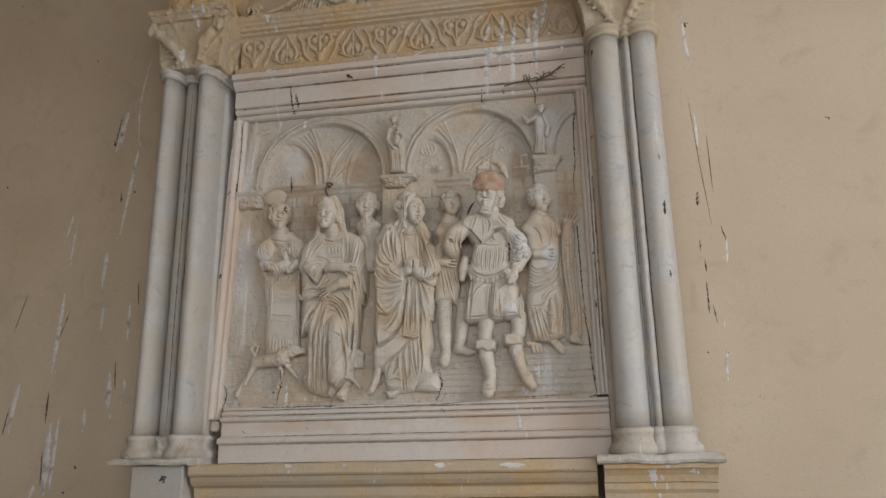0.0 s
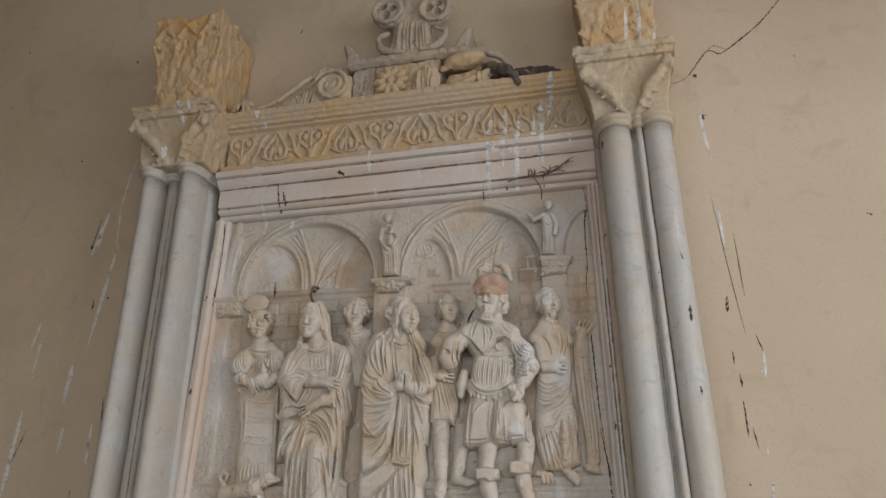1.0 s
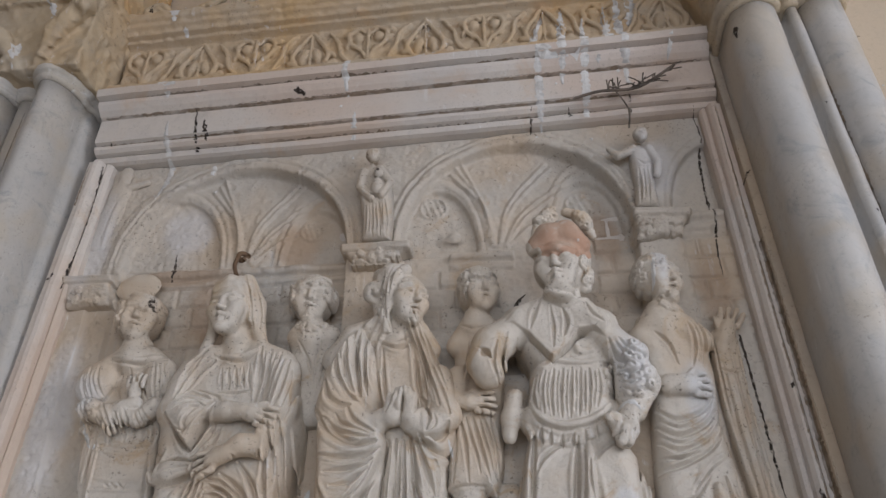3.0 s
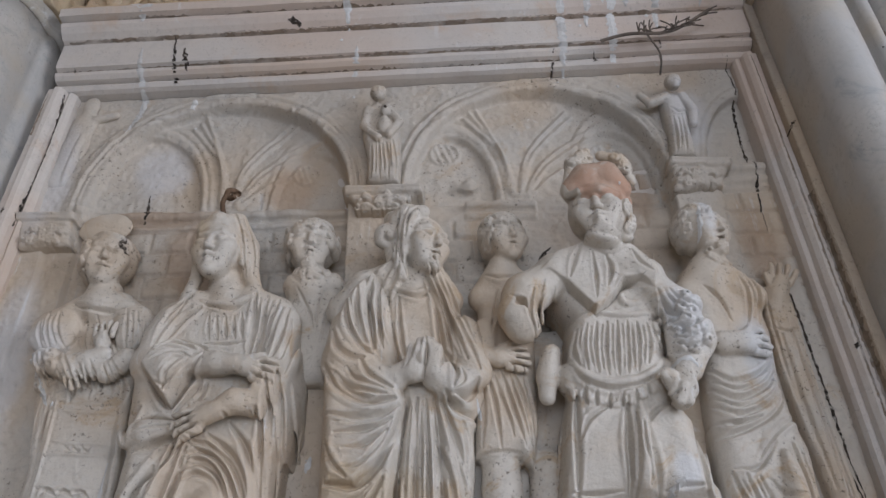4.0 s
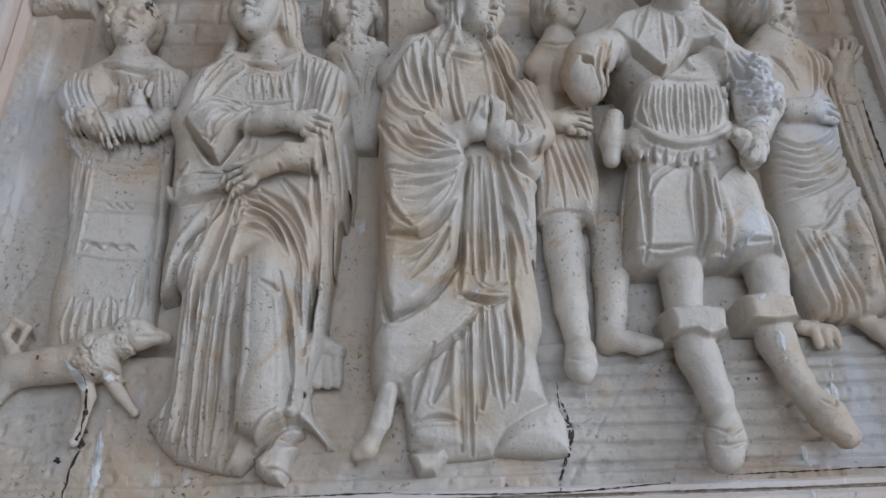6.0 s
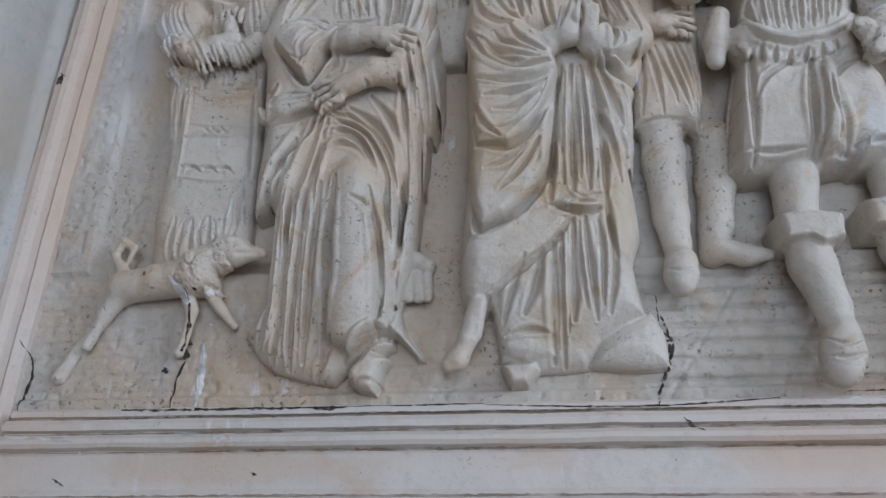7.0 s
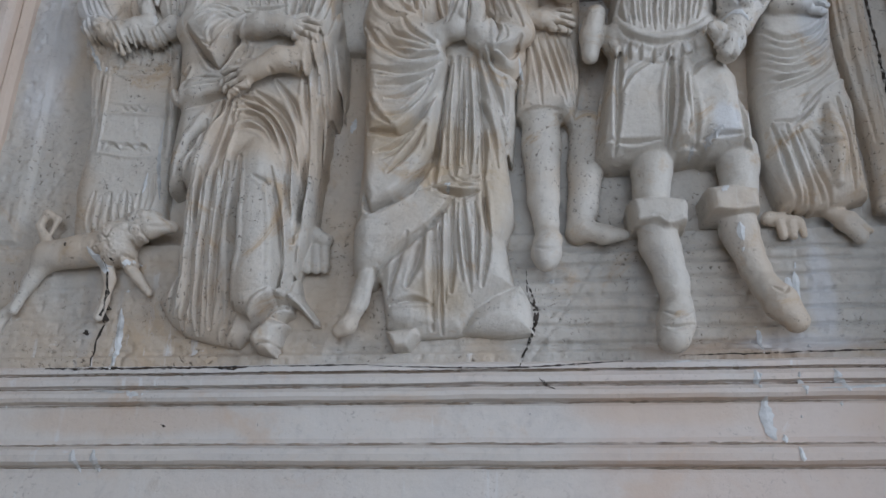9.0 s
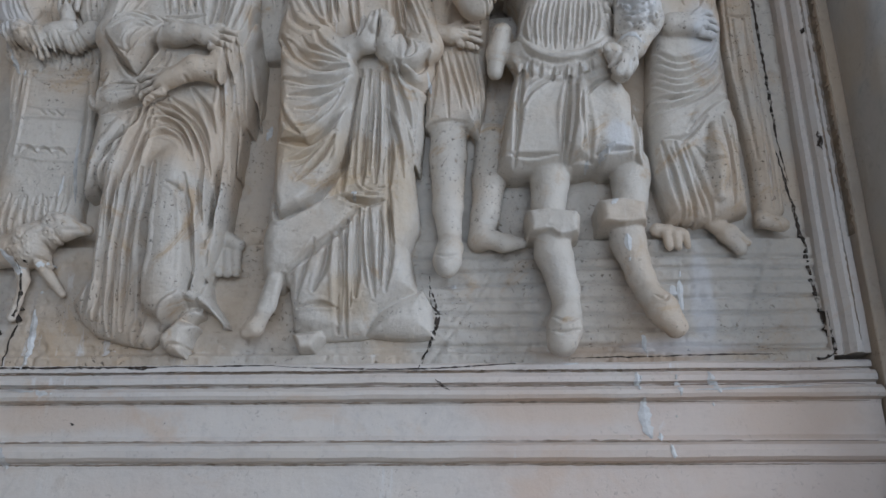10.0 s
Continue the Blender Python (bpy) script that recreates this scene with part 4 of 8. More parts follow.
def leaf_block(x0, x1, t0, t1, z0, z1, d0, d1, seed, chip):
    """Upper block carved with upright acanthus leaves, broken at the top."""
    c = Clay(min(x0, t0) - 0.03, max(x1, t1) + 0.03, z0, z1 + 0.06, -0.125, d1 + 0.06, 0.0052)
    X, Y, Z = np.meshgrid(*[c.o[i] + c.h * np.arange(c.n[i]) for i in range(3)], indexing="ij", sparse=True)
    t = np.clip((Z - z0) / (z1 - z0), 0, 1)
    t = t * 0.5 + 0.5 * t ** 3
    top = z1 + chip * np.sin((X - x0) * 23 + 1) * 0.5 + chip * 0.4 * np.sin(X * 61)
    a, b, f = x0 + (t0 - x0) * t, x1 + (t1 - x1) * t, d0 + (d1 - d0) * t
    c.f = (np.maximum(np.maximum(a - X, X - b), np.maximum(Y - f, np.maximum(z0 + 0.006 - Z, Z - top)))).astype(np.float32)
    rng = random.Random(seed)

    def shape(u, v):
        w = v * 0.5 + 0.5 * v ** 3
        p, q = x0 + (x1 - x0) * u, t0 + (t1 - t0) * u
        return p + (q - p) * w, d0 + (d1 - d0) * w

    # upright flame-like leaves with ribs and ragged edges
    for i in range(3):
        mid = (i + 0.5) / 3
        for k in range(7):
            o = (k - 3) / 3
            ln = []
            for m in range(9):
                v = m / 8
                u = mid + o * (0.05 + 0.13 * v ** 1.4) + 0.012 * math.sin(v * 9 + k * 2.0 + i)
                x, d = shape(min(max(u, 0), 1), v)
                ln.append((x, z0 + 0.015 + (z1 - z0 - 0.03 - 0.14 * abs(o) ** 1.5) * v, d - 0.006 - 0.004 * abs(o), (0.010 - 0.003 * v) + rng.uniform(-0.002, 0.003)))
            c.rod(ln, 0.014)
        x, d = shape(mid, 0.93)
        c.rod([(x - 0.05, z1 - 0.12, d, 0.010), (x, z1 - 0.06, d + 0.006, 0.014), (x + 0.045, z1 - 0.11, d + 0.004, 0.010)], 0.008)
        # leaf tips turning over, in three rows
        for k in range(6):
            v = 0.22 + 0.26 * (k // 2) + rng.uniform(-0.04, 0.04)
            x, d = shape(min(max(mid + (0.09 if k % 2 else -0.09) + rng.uniform(-0.03, 0.03), 0.04), 0.96), v)
            z = z0 + (z1 - z0) * v
            for m in (-2, -1, 0, 1, 2):
                w = radians(90 + 34 * m)
                c.rod([(x, z - 0.02, d, 0.006), (x + 0.034 * math.cos(w), z + 0.030 * math.sin(w), d + 0.008, 0.006)], 0.003)
        for _ in range(9):
            v = rng.random()
            x, d = shape(mid + rng.uniform(-0.16, 0.16), v)
            z = z0 + (z1 - z0) * v
            c.rod([(x, z, d + 0.012, 0.006), (x + rng.uniform(-0.02, 0.02), z + 0.06, d + 0.012, 0.004)], 0.003, carve=True)
    for k in range(6):
        ln = []
        for m in range(9):
            v = m / 8
            ln.append((x1 + (t1 - x1) * (v * 0.5 + 0.5 * v ** 3), z0 + 0.02 + (z1 - z0 - 0.05) * v, -0.08 + 0.05 * k + 0.03 * math.sin(v * 7 + k * 1.7), 0.004))
        c.rod(ln, 0.005)
    for _ in range(14):
        c.blob((rng.uniform(t0, t1), z1 + rng.uniform(-0.02, 0.03), rng.uniform(0, d1 + 0.02)), (0.024, 0.018, 0.024), 0, 0.006, rng.random() < 0.7)
    c.rough(0.010, 0.03)
    c.rough(0.004, 0.011)
    return c.skin("leaf_block", LEAFSTONE)


part("leaf_block", leaf_block(-1.205, -0.905, -1.245, -0.875, 3.652, 4.19, 0.19, 0.235, 11, 0.03), lcol, "ochre block carved with leaves, broken on top")
part("leaf_block", leaf_block(0.865, 1.175, 0.835, 1.19, 3.650, 4.17, 0.19, 0.235, 12, 0.03), rcol, "ochre block carved with leaves, broken on top")
# plinths
part("plinth", sweep("plinth", [(-0.12, 1.442), (0.246, 1.442), (0.260, 1.446), (0.264, 1.456), (0.258, 1.466), (0.246, 1.470), (-0.12, 1.470)],
     [((x, 0, 0), OUT, UP) for x in np.linspace(-1.252, -0.888, 60)], LIMED, True, 0.007), lcol, "chipped pale slab spattered white")
part("pedestal", box("pedestal", (-1.165, -0.215, 0.9), (-0.925, 0.128, 1.441), SHAFT, 0.006, 0.002), lcol, "white marble pedestal with a rust hole")
part("plinth", sweep("plinth", [(-0.12, 1.419), (0.258, 1.419), (0.256, 1.404), (0.244, 1.397), (0.226, 1.376), (0.216, 1.352), (0.206, 1.348), (0.203, 1.325), (0.19, 1.31), (0.18, 1.27), (0.17, 0.9), (-0.12, 0.9)],
     [((x, 0, 0), OUT, UP) for x in np.linspace(0.826, 1.246, 30)], OCHRE, True, 0.003), rcol, "ochre moulded pedestal, chipped along its edges")
part("slab", sweep("slab", [(-0.12, 1.4195), (0.262, 1.4195), (0.278, 1.424), (0.284, 1.434), (0.282, 1.446), (0.270, 1.455), (-0.12, 1.455)],
     [((x, 0, 0), OUT, UP) for x in np.linspace(0.802, 1.268, 60)], LIMED, True, 0.007), rcol, "chipped slab white with droppings")

# ---- frieze over the relief ----
def frieze():
    c = Clay(-0.875, 0.872, 3.33, 3.664, -0.03, 0.135, 0.004)
    X, Y, Z = np.meshgrid(*[c.o[i] + c.h * np.arange(c.n[i]) for i in range(3)], indexing="ij", sparse=True)
    prof = [(3.334, 0.108), (3.345, 0.100), (3.350, 0.086), (3.368, 0.088), (3.374, 0.076), (3.380, 0.080), (3.384, 0.062), (3.390, 0.038), (3.572, 0.038), (3.577, 0.062), (3.586, 0.066), (3.590, 0.084), (3.604, 0.088), (3.610, 0.100), (3.622, 0.104), (3.628, 0.116), (3.656, 0.118)]
    H = np.interp(c.o[2] + c.h * np.arange(c.n[2]), [p[0] for p in prof], [p[1] for p in prof])[None, None, :]
    c.f = np.maximum((Y - H) * 0.7, np.maximum(np.maximum(-0.868 - X, X - 0.866), np.maximum(3.334 - Z, Z - 3.656))).astype(np.float32)
    zc, d = 3.480, 0.042
    n = 10
    for i in range(n):
        x = -0.79 + 1.58 * i / (n - 1)
        flip = 1 if i % 2 else -1
        s = 0.082
        if i % 2:
            # drop-shaped leaf with a rib, inside a double rim
            for m in (-1, 1):
                rim = [(x, zc + s, d, 0.006), (x + m * s * 0.30, zc + s * 0.45, d + 0.004, 0.007), (x + m * s * 0.66, zc - s * 0.25, d + 0.005, 0.008), (x + m * s * 0.52, zc - s * 0.78, d + 0.003, 0.007), (x + m * s * 0.1, zc - s * 0.92, d, 0.005)]
                c.rod([tuple(p) for p in spline(rim, 6)], 0.003)
                c.blob((x + m * s * 0.24, zc - s * 0.30, d - 0.004), (0.017, 0.036, 0.017), m * 16, 0.003)
            c.rod([(x, zc - s * 0.85, d + 0.004, 0.006), (x, zc + s * 0.7, d + 0.004, 0.004)], 0.002)
        else:
            # two round volutes on a stem
            for m in (-1, 1):
                stem = [(x + m * s * 0.05, zc - s, d, 0.005), (x + m * s * 0.18, zc - s * 0.4, d + 0.003, 0.006), (x + m * s * 0.62, zc + s * 0.05, d + 0.004, 0.007), (x + m * s * 0.70, zc + s * 0.60, d + 0.004, 0.007), (x + m * s * 0.34, zc + s * 0.88, d + 0.003, 0.006), (x + m * s * 0.10, zc + s * 0.62, d + 0.002, 0.005)]
                c.rod([tuple(p) for p in spline(stem, 6)], 0.003)
                c.blob((x + m * s * 0.38, zc + s * 0.42, d), (0.018, 0.020, 0.015), 0, 0.003)
                c.rod([(x + m * s * 0.16, zc - s * 0.5, d, 0.004), (x + m * s * 0.30, zc - s * 0.05, d + 0.002, 0.006)], 0.003)
            c.rod([(x, zc - s, d + 0.003, 0.006), (x, zc + s * 0.8, d + 0.004, 0.006)], 0.003)
        # tendrils and leaflets between
        q = 0.088 + x
        bend = [(q - s * 0.42, zc + flip * s * 0.90, d, 0.005), (q - s * 0.05, zc + flip * s * 0.25, d + 0.003, 0.007), (q + s * 0.10, zc - flip * s * 0.45, d + 0.003, 0.007), (q + s * 0.46, zc - flip * s * 0.92, d, 0.005)]
        if i < n - 1:
            c.rod([tuple(p) for p in spline(bend, 6)], 0.003)
            for u, v, w in ((0.30, 0.62, 30), (-0.26, -0.30, -40), (0.32, 0.05, 65), (-0.34, -0.80, 10)):
                c.blob((q + s * u, zc + flip * s * v, d), (0.017, 0.009, 0.011), w * flip, 0.003)
            c.blob((q - s * 0.20, zc - flip * s * 0.72, d), (0.013, 0.013, 0.012), 0, 0.003)
    c.rough(0.004, 0.018)
    c.rough(0.002, 0.009)
    return c.skin("frieze", OCHRE)


part("frieze", frieze(), frame_top, "ochre stone frieze carved with palmettes, streaked with droppings")


# ---- crowning ornament ----
def volute(c, x, z, r, d, turns=2.2, flip=1, a0=0.0):
    pts = []
    for i in range(60):
        u = i / 59
        w = a0 + flip * u * turns * 2 * math.pi
        q = r * (1 - u * 0.86)
        pts.append((x + q * math.cos(w), z + q * math.sin(w), d, 0.012 * (1 - 0.5 * u)))
    c.rod(pts, 0.004)


def crest_piece(name, mat, label, x0, x1, z0, z1, build):
    c = Clay(x0, x1, z0, z1, -0.128, 0.14, 0.004)
    build(c)
    c.rough(0.009, 0.025)
    c.rough(0.005, 0.011)
    part(name, c.skin(name, mat), crest, label)


def scroll_wing(c):
    c.pillow([(-0.74, 3.65), (-0.25, 3.65), (-0.25, 3.84), (-0.32, 3.875), (-0.40, 3.855), (-0.50, 3.78), (-0.62, 3.715)], 0.03, 0.055, 0.03)
    c.blob((-0.345, 3.775, 0.045), (0.096, 0.096, 0.035), 0, 0.006)
    volute(c, -0.345, 3.775, 0.090, 0.076, 2.4, -1, 2.6)
    c.rod([tuple(p) for p in spline([(-0.74, 3.69, 0.065, 0.012), (-0.62, 3.73, 0.065, 0.013), (-0.49, 3.815, 0.07, 0.014), (-0.39, 3.87, 0.07, 0.014)], 6)], 0.006)
    for i in range(9):
        x = -0.60 + 0.019 * i
        c.rod([(x, 3.675, 0.062, 0.007), (x + 0.02, 3.715 + 0.009 * i, 0.062, 0.005)], 0.003)


def end_scroll(c):
    c.blob((-0.790, 3.700, 0.03), (0.046, 0.046, 0.05), 0, 0.006)
    volute(c, -0.790, 3.700, 0.040, 0.075, 1.6, 1, 0.5)


def rosette(c):
    c.pillow([(-0.13, 3.655), (0.19, 3.655), (0.19, 3.862), (-0.13, 3.862)], 0.045, 0.056, 0.015)
    for i in range(10):
        w = 2 * math.pi * i / 10
        c.blob((-0.045 + 0.052 * math.cos(w), 3.755 + 0.052 * math.sin(w), 0.068), (0.034, 0.02, 0.02), math.degrees(w), 0.005)
    c.blob((-0.045, 3.755, 0.072), (0.024, 0.024, 0.022), 0, 0.004)
    c.pillow([(0.05, 3.665), (0.17, 3.66), (0.185, 3.80), (0.12, 3.83), (0.06, 3.78)], 0.05, 0.085, 0.03)
    c.folds([(0.07, 3.67), (0.08, 3.80)], [(0.16, 3.67), (0.16, 3.80)], 4, 0.008)


def vessel(c):
    c.pillow([(0.19, 3.655), (0.44, 3.65), (0.43, 3.72), (0.36, 3.775), (0.23, 3.76)], 0.03, 0.07, 0.04)
    c.rod([tuple(p) for p in spline([(0.20, 3.69, 0.06, 0.014), (0.27, 3.672, 0.085, 0.016), (0.36, 3.70, 0.08, 0.014), (0.42, 3.745, 0.06, 0.012)], 6)], 0.006)
    c.blob((0.31, 3.822, 0.06), (0.10, 0.036, 0.055), 8, 0.008)
    c.rod([(0.21, 3.79, 0.06, 0.016), (0.24, 3.80, 0.07, 0.02)], 0.006)
    c.folds([(0.36, 3.67), (0.37, 3.76)], [(0.43, 3.68), (0.42, 3.74)], 3, 0.010)


def plain_block(c):
    c.pillow([(-0.245, 3.652), (-0.133, 3.652), (-0.133, 3.87), (-0.245, 3.87)], 0.037, 0.045, 0.02)
    c.rod([(-0.205, 3.67, 0.045, 0.008), (-0.19, 3.82, 0.045, 0.008)], 0.004, carve=True)


def shelf(c):
    c.rod([(-0.26, 3.885, 0.05, 0.02), (0.30, 3.885, 0.05, 0.02)], 0.008)
    c.pillow([(-0.28, 3.872), (0.32, 3.866), (0.33, 3.905), (-0.27, 3.915)], 0.06, 0.08, 0.012)
    c.rod([tuple(p) for p in spline([(0.28, 3.89, 0.05, 0.02), (0.40, 3.885, 0.03, 0.018), (0.48, 3.85, 0.02, 0.015), (0.52, 3.80, 0.0, 0.012)], 6)], 0.006)


def pierced_top(c):
    for m, x in ((-1, -0.225), (1, 0.285)):
        c.pillow([(x - 0.045, 3.905), (x + 0.045, 3.905), (x + m * 0.055 + 0.01, 4.03), (x + m * 0.055 - 0.03, 4.03)], 0.03, 0.055, 0.02)
    c.pillow([(-0.10, 3.905), (0.18, 3.905), (0.14, 4.05), (0.15, 4.28), (-0.05, 4.28), (-0.05, 4.05)], 0.03, 0.055, 0.03)
    c.folds([(-0.05, 3.93), (-0.02, 4.12)], [(0.14, 3.93), (0.12, 4.12)], 6, 0.010)
    for x, z, a in ((-0.072, 4.185, 0.3), (0.170, 4.160, 0.9)):
        c.blob((x, z, 0.045), (0.084, 0.084, 0.04), 0, 0.006)
        c.rod([(x + 0.07 * math.cos(w), z + 0.07 * math.sin(w), 0.075, 0.012) for w in np.linspace(0, 2 * math.pi, 25)], 0.004)
        for k in range(3):
            w = a + k * 2.094
            c.blob((x + 0.03 * math.cos(w), z + 0.03 * math.sin(w), 0.085), (0.021, 0.021, 0.055), 0, 0.003, True)
    for m in (-1, 1):
        c.rod([tuple(p) for p in spline([(0.05 + m * 0.05, 3.93, 0.06, 0.012), (0.05 + m * 0.14, 3.95, 0.06, 0.016), (0.05 + m * 0.17, 4.02, 0.06, 0.013), (0.05 + m * 0.12, 4.05, 0.06, 0.010)], 6)], 0.006)


crest = thing("crest", "broken stone crest with scrolls, rosette and pierced roundels", "ornament")
crest_piece("scroll", CAPITAL, "pale stone scroll wing", -0.78, -0.23, 3.645, 3.91, scroll_wing)
crest_piece("end_scroll", CAPITAL, "", -0.86, -0.72, 3.645, 3.77, end_scroll)
crest_piece("block", GREYSTONE, "", -0.27, -0.12, 3.645, 3.89, plain_block)
crest_piece("rosette", OCHRE, "ochre block with a rosette", -0.15, 0.21, 3.645, 3.88, rosette)
crest_piece("vessel", CAPITAL, "toppled pinkish stone vessel", 0.17, 0.47, 3.64, 3.88, vessel)
crest_piece("shelf", GREYSTONE, "grimy stone shelf", -0.30, 0.55, 3.77, 3.94, shelf)
crest_piece("pierced_top", GREYSTONE, "grey stone top with two pierced roundels", -0.30, 0.37, 3.885, 4.30, pierced_top)

# ---- carved figures ----
# attendant statue
c = Clay(-0.76, -0.45, 1.88, 2.77, -0.03, 0.13, 0.0026)
c.pillow([(-0.633, 2.489), (-0.691, 2.478), (-0.714, 2.44), (-0.715, 2.37), (-0.702, 2.298), (-0.683, 2.217), (-0.671, 2.131), (-0.679, 2.019), (-0.67, 1.924), (-0.638, 1.914), (-0.569, 1.919), (-0.504, 1.956), (-0.506, 2.066), (-0.511, 2.212), (-0.514, 2.303), (-0.49, 2.35), (-0.494, 2.426), (-0.535, 2.473), (-0.572, 2.491)], 0.004, 0.03, 0.05, 0.008)
c.rod([(-0.617, 2.516, 0.006, 0.038), (-0.61, 2.479, 0.01, 0.046)], 0.008)
c.rod([(-0.64, 2.481, 0.014, 0.03), (-0.703, 2.44, 0.014, 0.03)], 0.012)
c.rod([(-0.573, 2.482, 0.014, 0.03), (-0.52, 2.437, 0.014, 0.028)], 0.012)
c.head((-0.627, 2.592, 0.006), 0.078, 16, 2, 0.95)
c.blob((-0.664, 2.704, -0.012), (0.06, 0.042, 0.01), 0, 0.005)
c.welt([(-0.677, 2.627), (-0.646, 2.655), (-0.589, 2.641), (-0.571, 2.62)], 0.007)
c.crease([(-0.677, 2.639), (-0.647, 2.661), (-0.586, 2.647)], 0.003)
c.curls((-0.669, 2.592, 0), (0.016, 0.045), 22, 0.009)
c.welt([(-0.653, 2.481), (-0.594, 2.466), (-0.537, 2.479)], 0.005)
c.crease([(-0.656, 2.47), (-0.592, 2.455), (-0.529, 2.469)], 0.003)
c.blob((-0.682, 2.419, 0.035), (0.05, 0.05, 0.02), 0, 0.005)
c.blob((-0.528, 2.424, 0.03), (0.04, 0.05, 0.018), 0, 0.005)
c.crease([(-0.709, 2.439), (-0.703, 2.407), (-0.691, 2.376)], 0.00312)
c.crease([(-0.696, 2.456), (-0.689, 2.413), (-0.676, 2.375)], 0.00312)
c.crease([(-0.702, 2.442), (-0.699, 2.42), (-0.694, 2.399), (-0.685, 2.382)], 0.00236)
c.crease([(-0.676, 2.458), (-0.668, 2.412), (-0.651, 2.38)], 0.00312)
c.crease([(-0.683, 2.452), (-0.683, 2.425), (-0.673, 2.401), (-0.665, 2.385)], 0.00236)
c.crease([(-0.544, 2.46), (-0.535, 2.414), (-0.531, 2.364)], 0.00312)
c.crease([(-0.521, 2.452), (-0.511, 2.407), (-0.513, 2.357)], 0.00312)
c.crease([(-0.532, 2.451), (-0.523, 2.423), (-0.521, 2.394), (-0.522, 2.37)], 0.00236)
c.crease([(-0.5, 2.432), (-0.494, 2.394), (-0.502, 2.351)], 0.00312)
c.crease([(-0.511, 2.438), (-0.506, 2.413), (-0.503, 2.385), (-0.508, 2.364)], 0.00236)
c.rod([(-0.671, 2.351, 0.045, 0.024), (-0.633, 2.332, 0.05, 0.022), (-0.591, 2.342, 0.055, 0.018), (-0.562, 2.353, 0.055, 0.016)], 0.008)
c.rod([(-0.518, 2.346, 0.045, 0.022), (-0.547, 2.317, 0.05, 0.018), (-0.587, 2.324, 0.055, 0.016)], 0.008)
c.hand((-0.62, 2.34, 0.06), (-0.599, 2.284, 0.055), 0.006, 1, 0.5)
c.hand((-0.57, 2.366, 0.055), (-0.569, 2.426, 0.055), 0.006, 1, 0.5)
c.curls((-0.682, 2.333, 0), (0.035, 0.035), 18, 0.011)
c.crease([(-0.635, 2.355), (-0.614, 2.318), (-0.611, 2.289)], 0.003)
c.crease([(-0.622, 2.443), (-0.625, 2.405), (-0.608, 2.367)], 0.003)
c.crease([(-0.602, 2.449), (-0.597, 2.404), (-0.587, 2.378)], 0.003)
c.crease([(-0.578, 2.441), (-0.564, 2.403), (-0.548, 2.365)], 0.003)
c.welt([(-0.643, 2.277), (-0.588, 2.266), (-0.523, 2.262)], 0.0035)
c.welt([(-0.647, 2.259), (-0.589, 2.248), (-0.525, 2.244)], 0.0035)
c.welt([(-0.64, 2.09), (-0.58, 2.078), (-0.514, 2.076)], 0.003)
c.welt([(-0.639, 2.115), (-0.582, 2.106), (-0.516, 2.102)], 0.003)
c.welt([(-0.638, 2.196), (-0.586, 2.188), (-0.523, 2.184)], 0.003)
c.welt([(-0.637, 2.172), (-0.581, 2.166), (-0.521, 2.163)], 0.003)
c.welt([(-0.643, 2.275), (-0.64, 2.173), (-0.642, 2.088)], 0.0035)
c.boss(-0.632, 2.265, 0.0035)
c.boss(-0.624, 2.264, 0.0035)
c.boss(-0.617, 2.264, 0.0035)
c.boss(-0.608, 2.262, 0.0035)
c.boss(-0.6, 2.262, 0.0035)
c.boss(-0.592, 2.261, 0.0035)
c.boss(-0.584, 2.259, 0.0035)
c.boss(-0.576, 2.259, 0.0035)
c.boss(-0.567, 2.258, 0.0035)
c.boss(-0.56, 2.256, 0.0035)
c.boss(-0.551, 2.256, 0.0035)
c.boss(-0.543, 2.254, 0.0035)
c.boss(-0.536, 2.254, 0.0035)
c.boss(-0.527, 2.253, 0.0035)
c.boss(-0.628, 2.181, 0.0035)
c.boss(-0.619, 2.18, 0.0035)
c.boss(-0.611, 2.179, 0.0035)
c.boss(-0.602, 2.179, 0.0035)
c.boss(-0.593, 2.179, 0.0035)
c.boss(-0.585, 2.177, 0.0035)
c.boss(-0.576, 2.177, 0.0035)
c.boss(-0.567, 2.177, 0.0035)
c.boss(-0.558, 2.175, 0.0035)
c.boss(-0.549, 2.175, 0.0035)
c.boss(-0.54, 2.175, 0.0035)
c.boss(-0.532, 2.174, 0.0035)
c.boss(-0.523, 2.173, 0.0035)
c.boss(-0.638, 2.102, 0.0035)
c.boss(-0.628, 2.1, 0.0035)
c.boss(-0.619, 2.1, 0.0035)
c.boss(-0.609, 2.099, 0.0035)
c.boss(-0.6, 2.099, 0.0035)
c.boss(-0.59, 2.097, 0.0035)
c.boss(-0.581, 2.096, 0.0035)
c.boss(-0.572, 2.096, 0.0035)
c.boss(-0.563, 2.094, 0.0035)
c.boss(-0.553, 2.093, 0.0035)
c.boss(-0.544, 2.093, 0.0035)
c.boss(-0.534, 2.092, 0.0035)
c.boss(-0.525, 2.091, 0.0035)
c.boss(-0.516, 2.09, 0.0035)
c.boss(-0.629, 2.261, 0.003)
c.boss(-0.63, 2.25, 0.003)
c.boss(-0.63, 2.239, 0.003)
c.boss(-0.63, 2.229, 0.003)
c.boss(-0.63, 2.219, 0.003)
c.boss(-0.631, 2.208, 0.003)
c.boss(-0.631, 2.198, 0.003)
c.boss(-0.632, 2.188, 0.003)
c.boss(-0.631, 2.178, 0.003)
c.boss(-0.632, 2.168, 0.003)
c.boss(-0.633, 2.158, 0.003)
c.boss(-0.633, 2.148, 0.003)
c.boss(-0.633, 2.139, 0.003)
c.boss(-0.633, 2.129, 0.003)
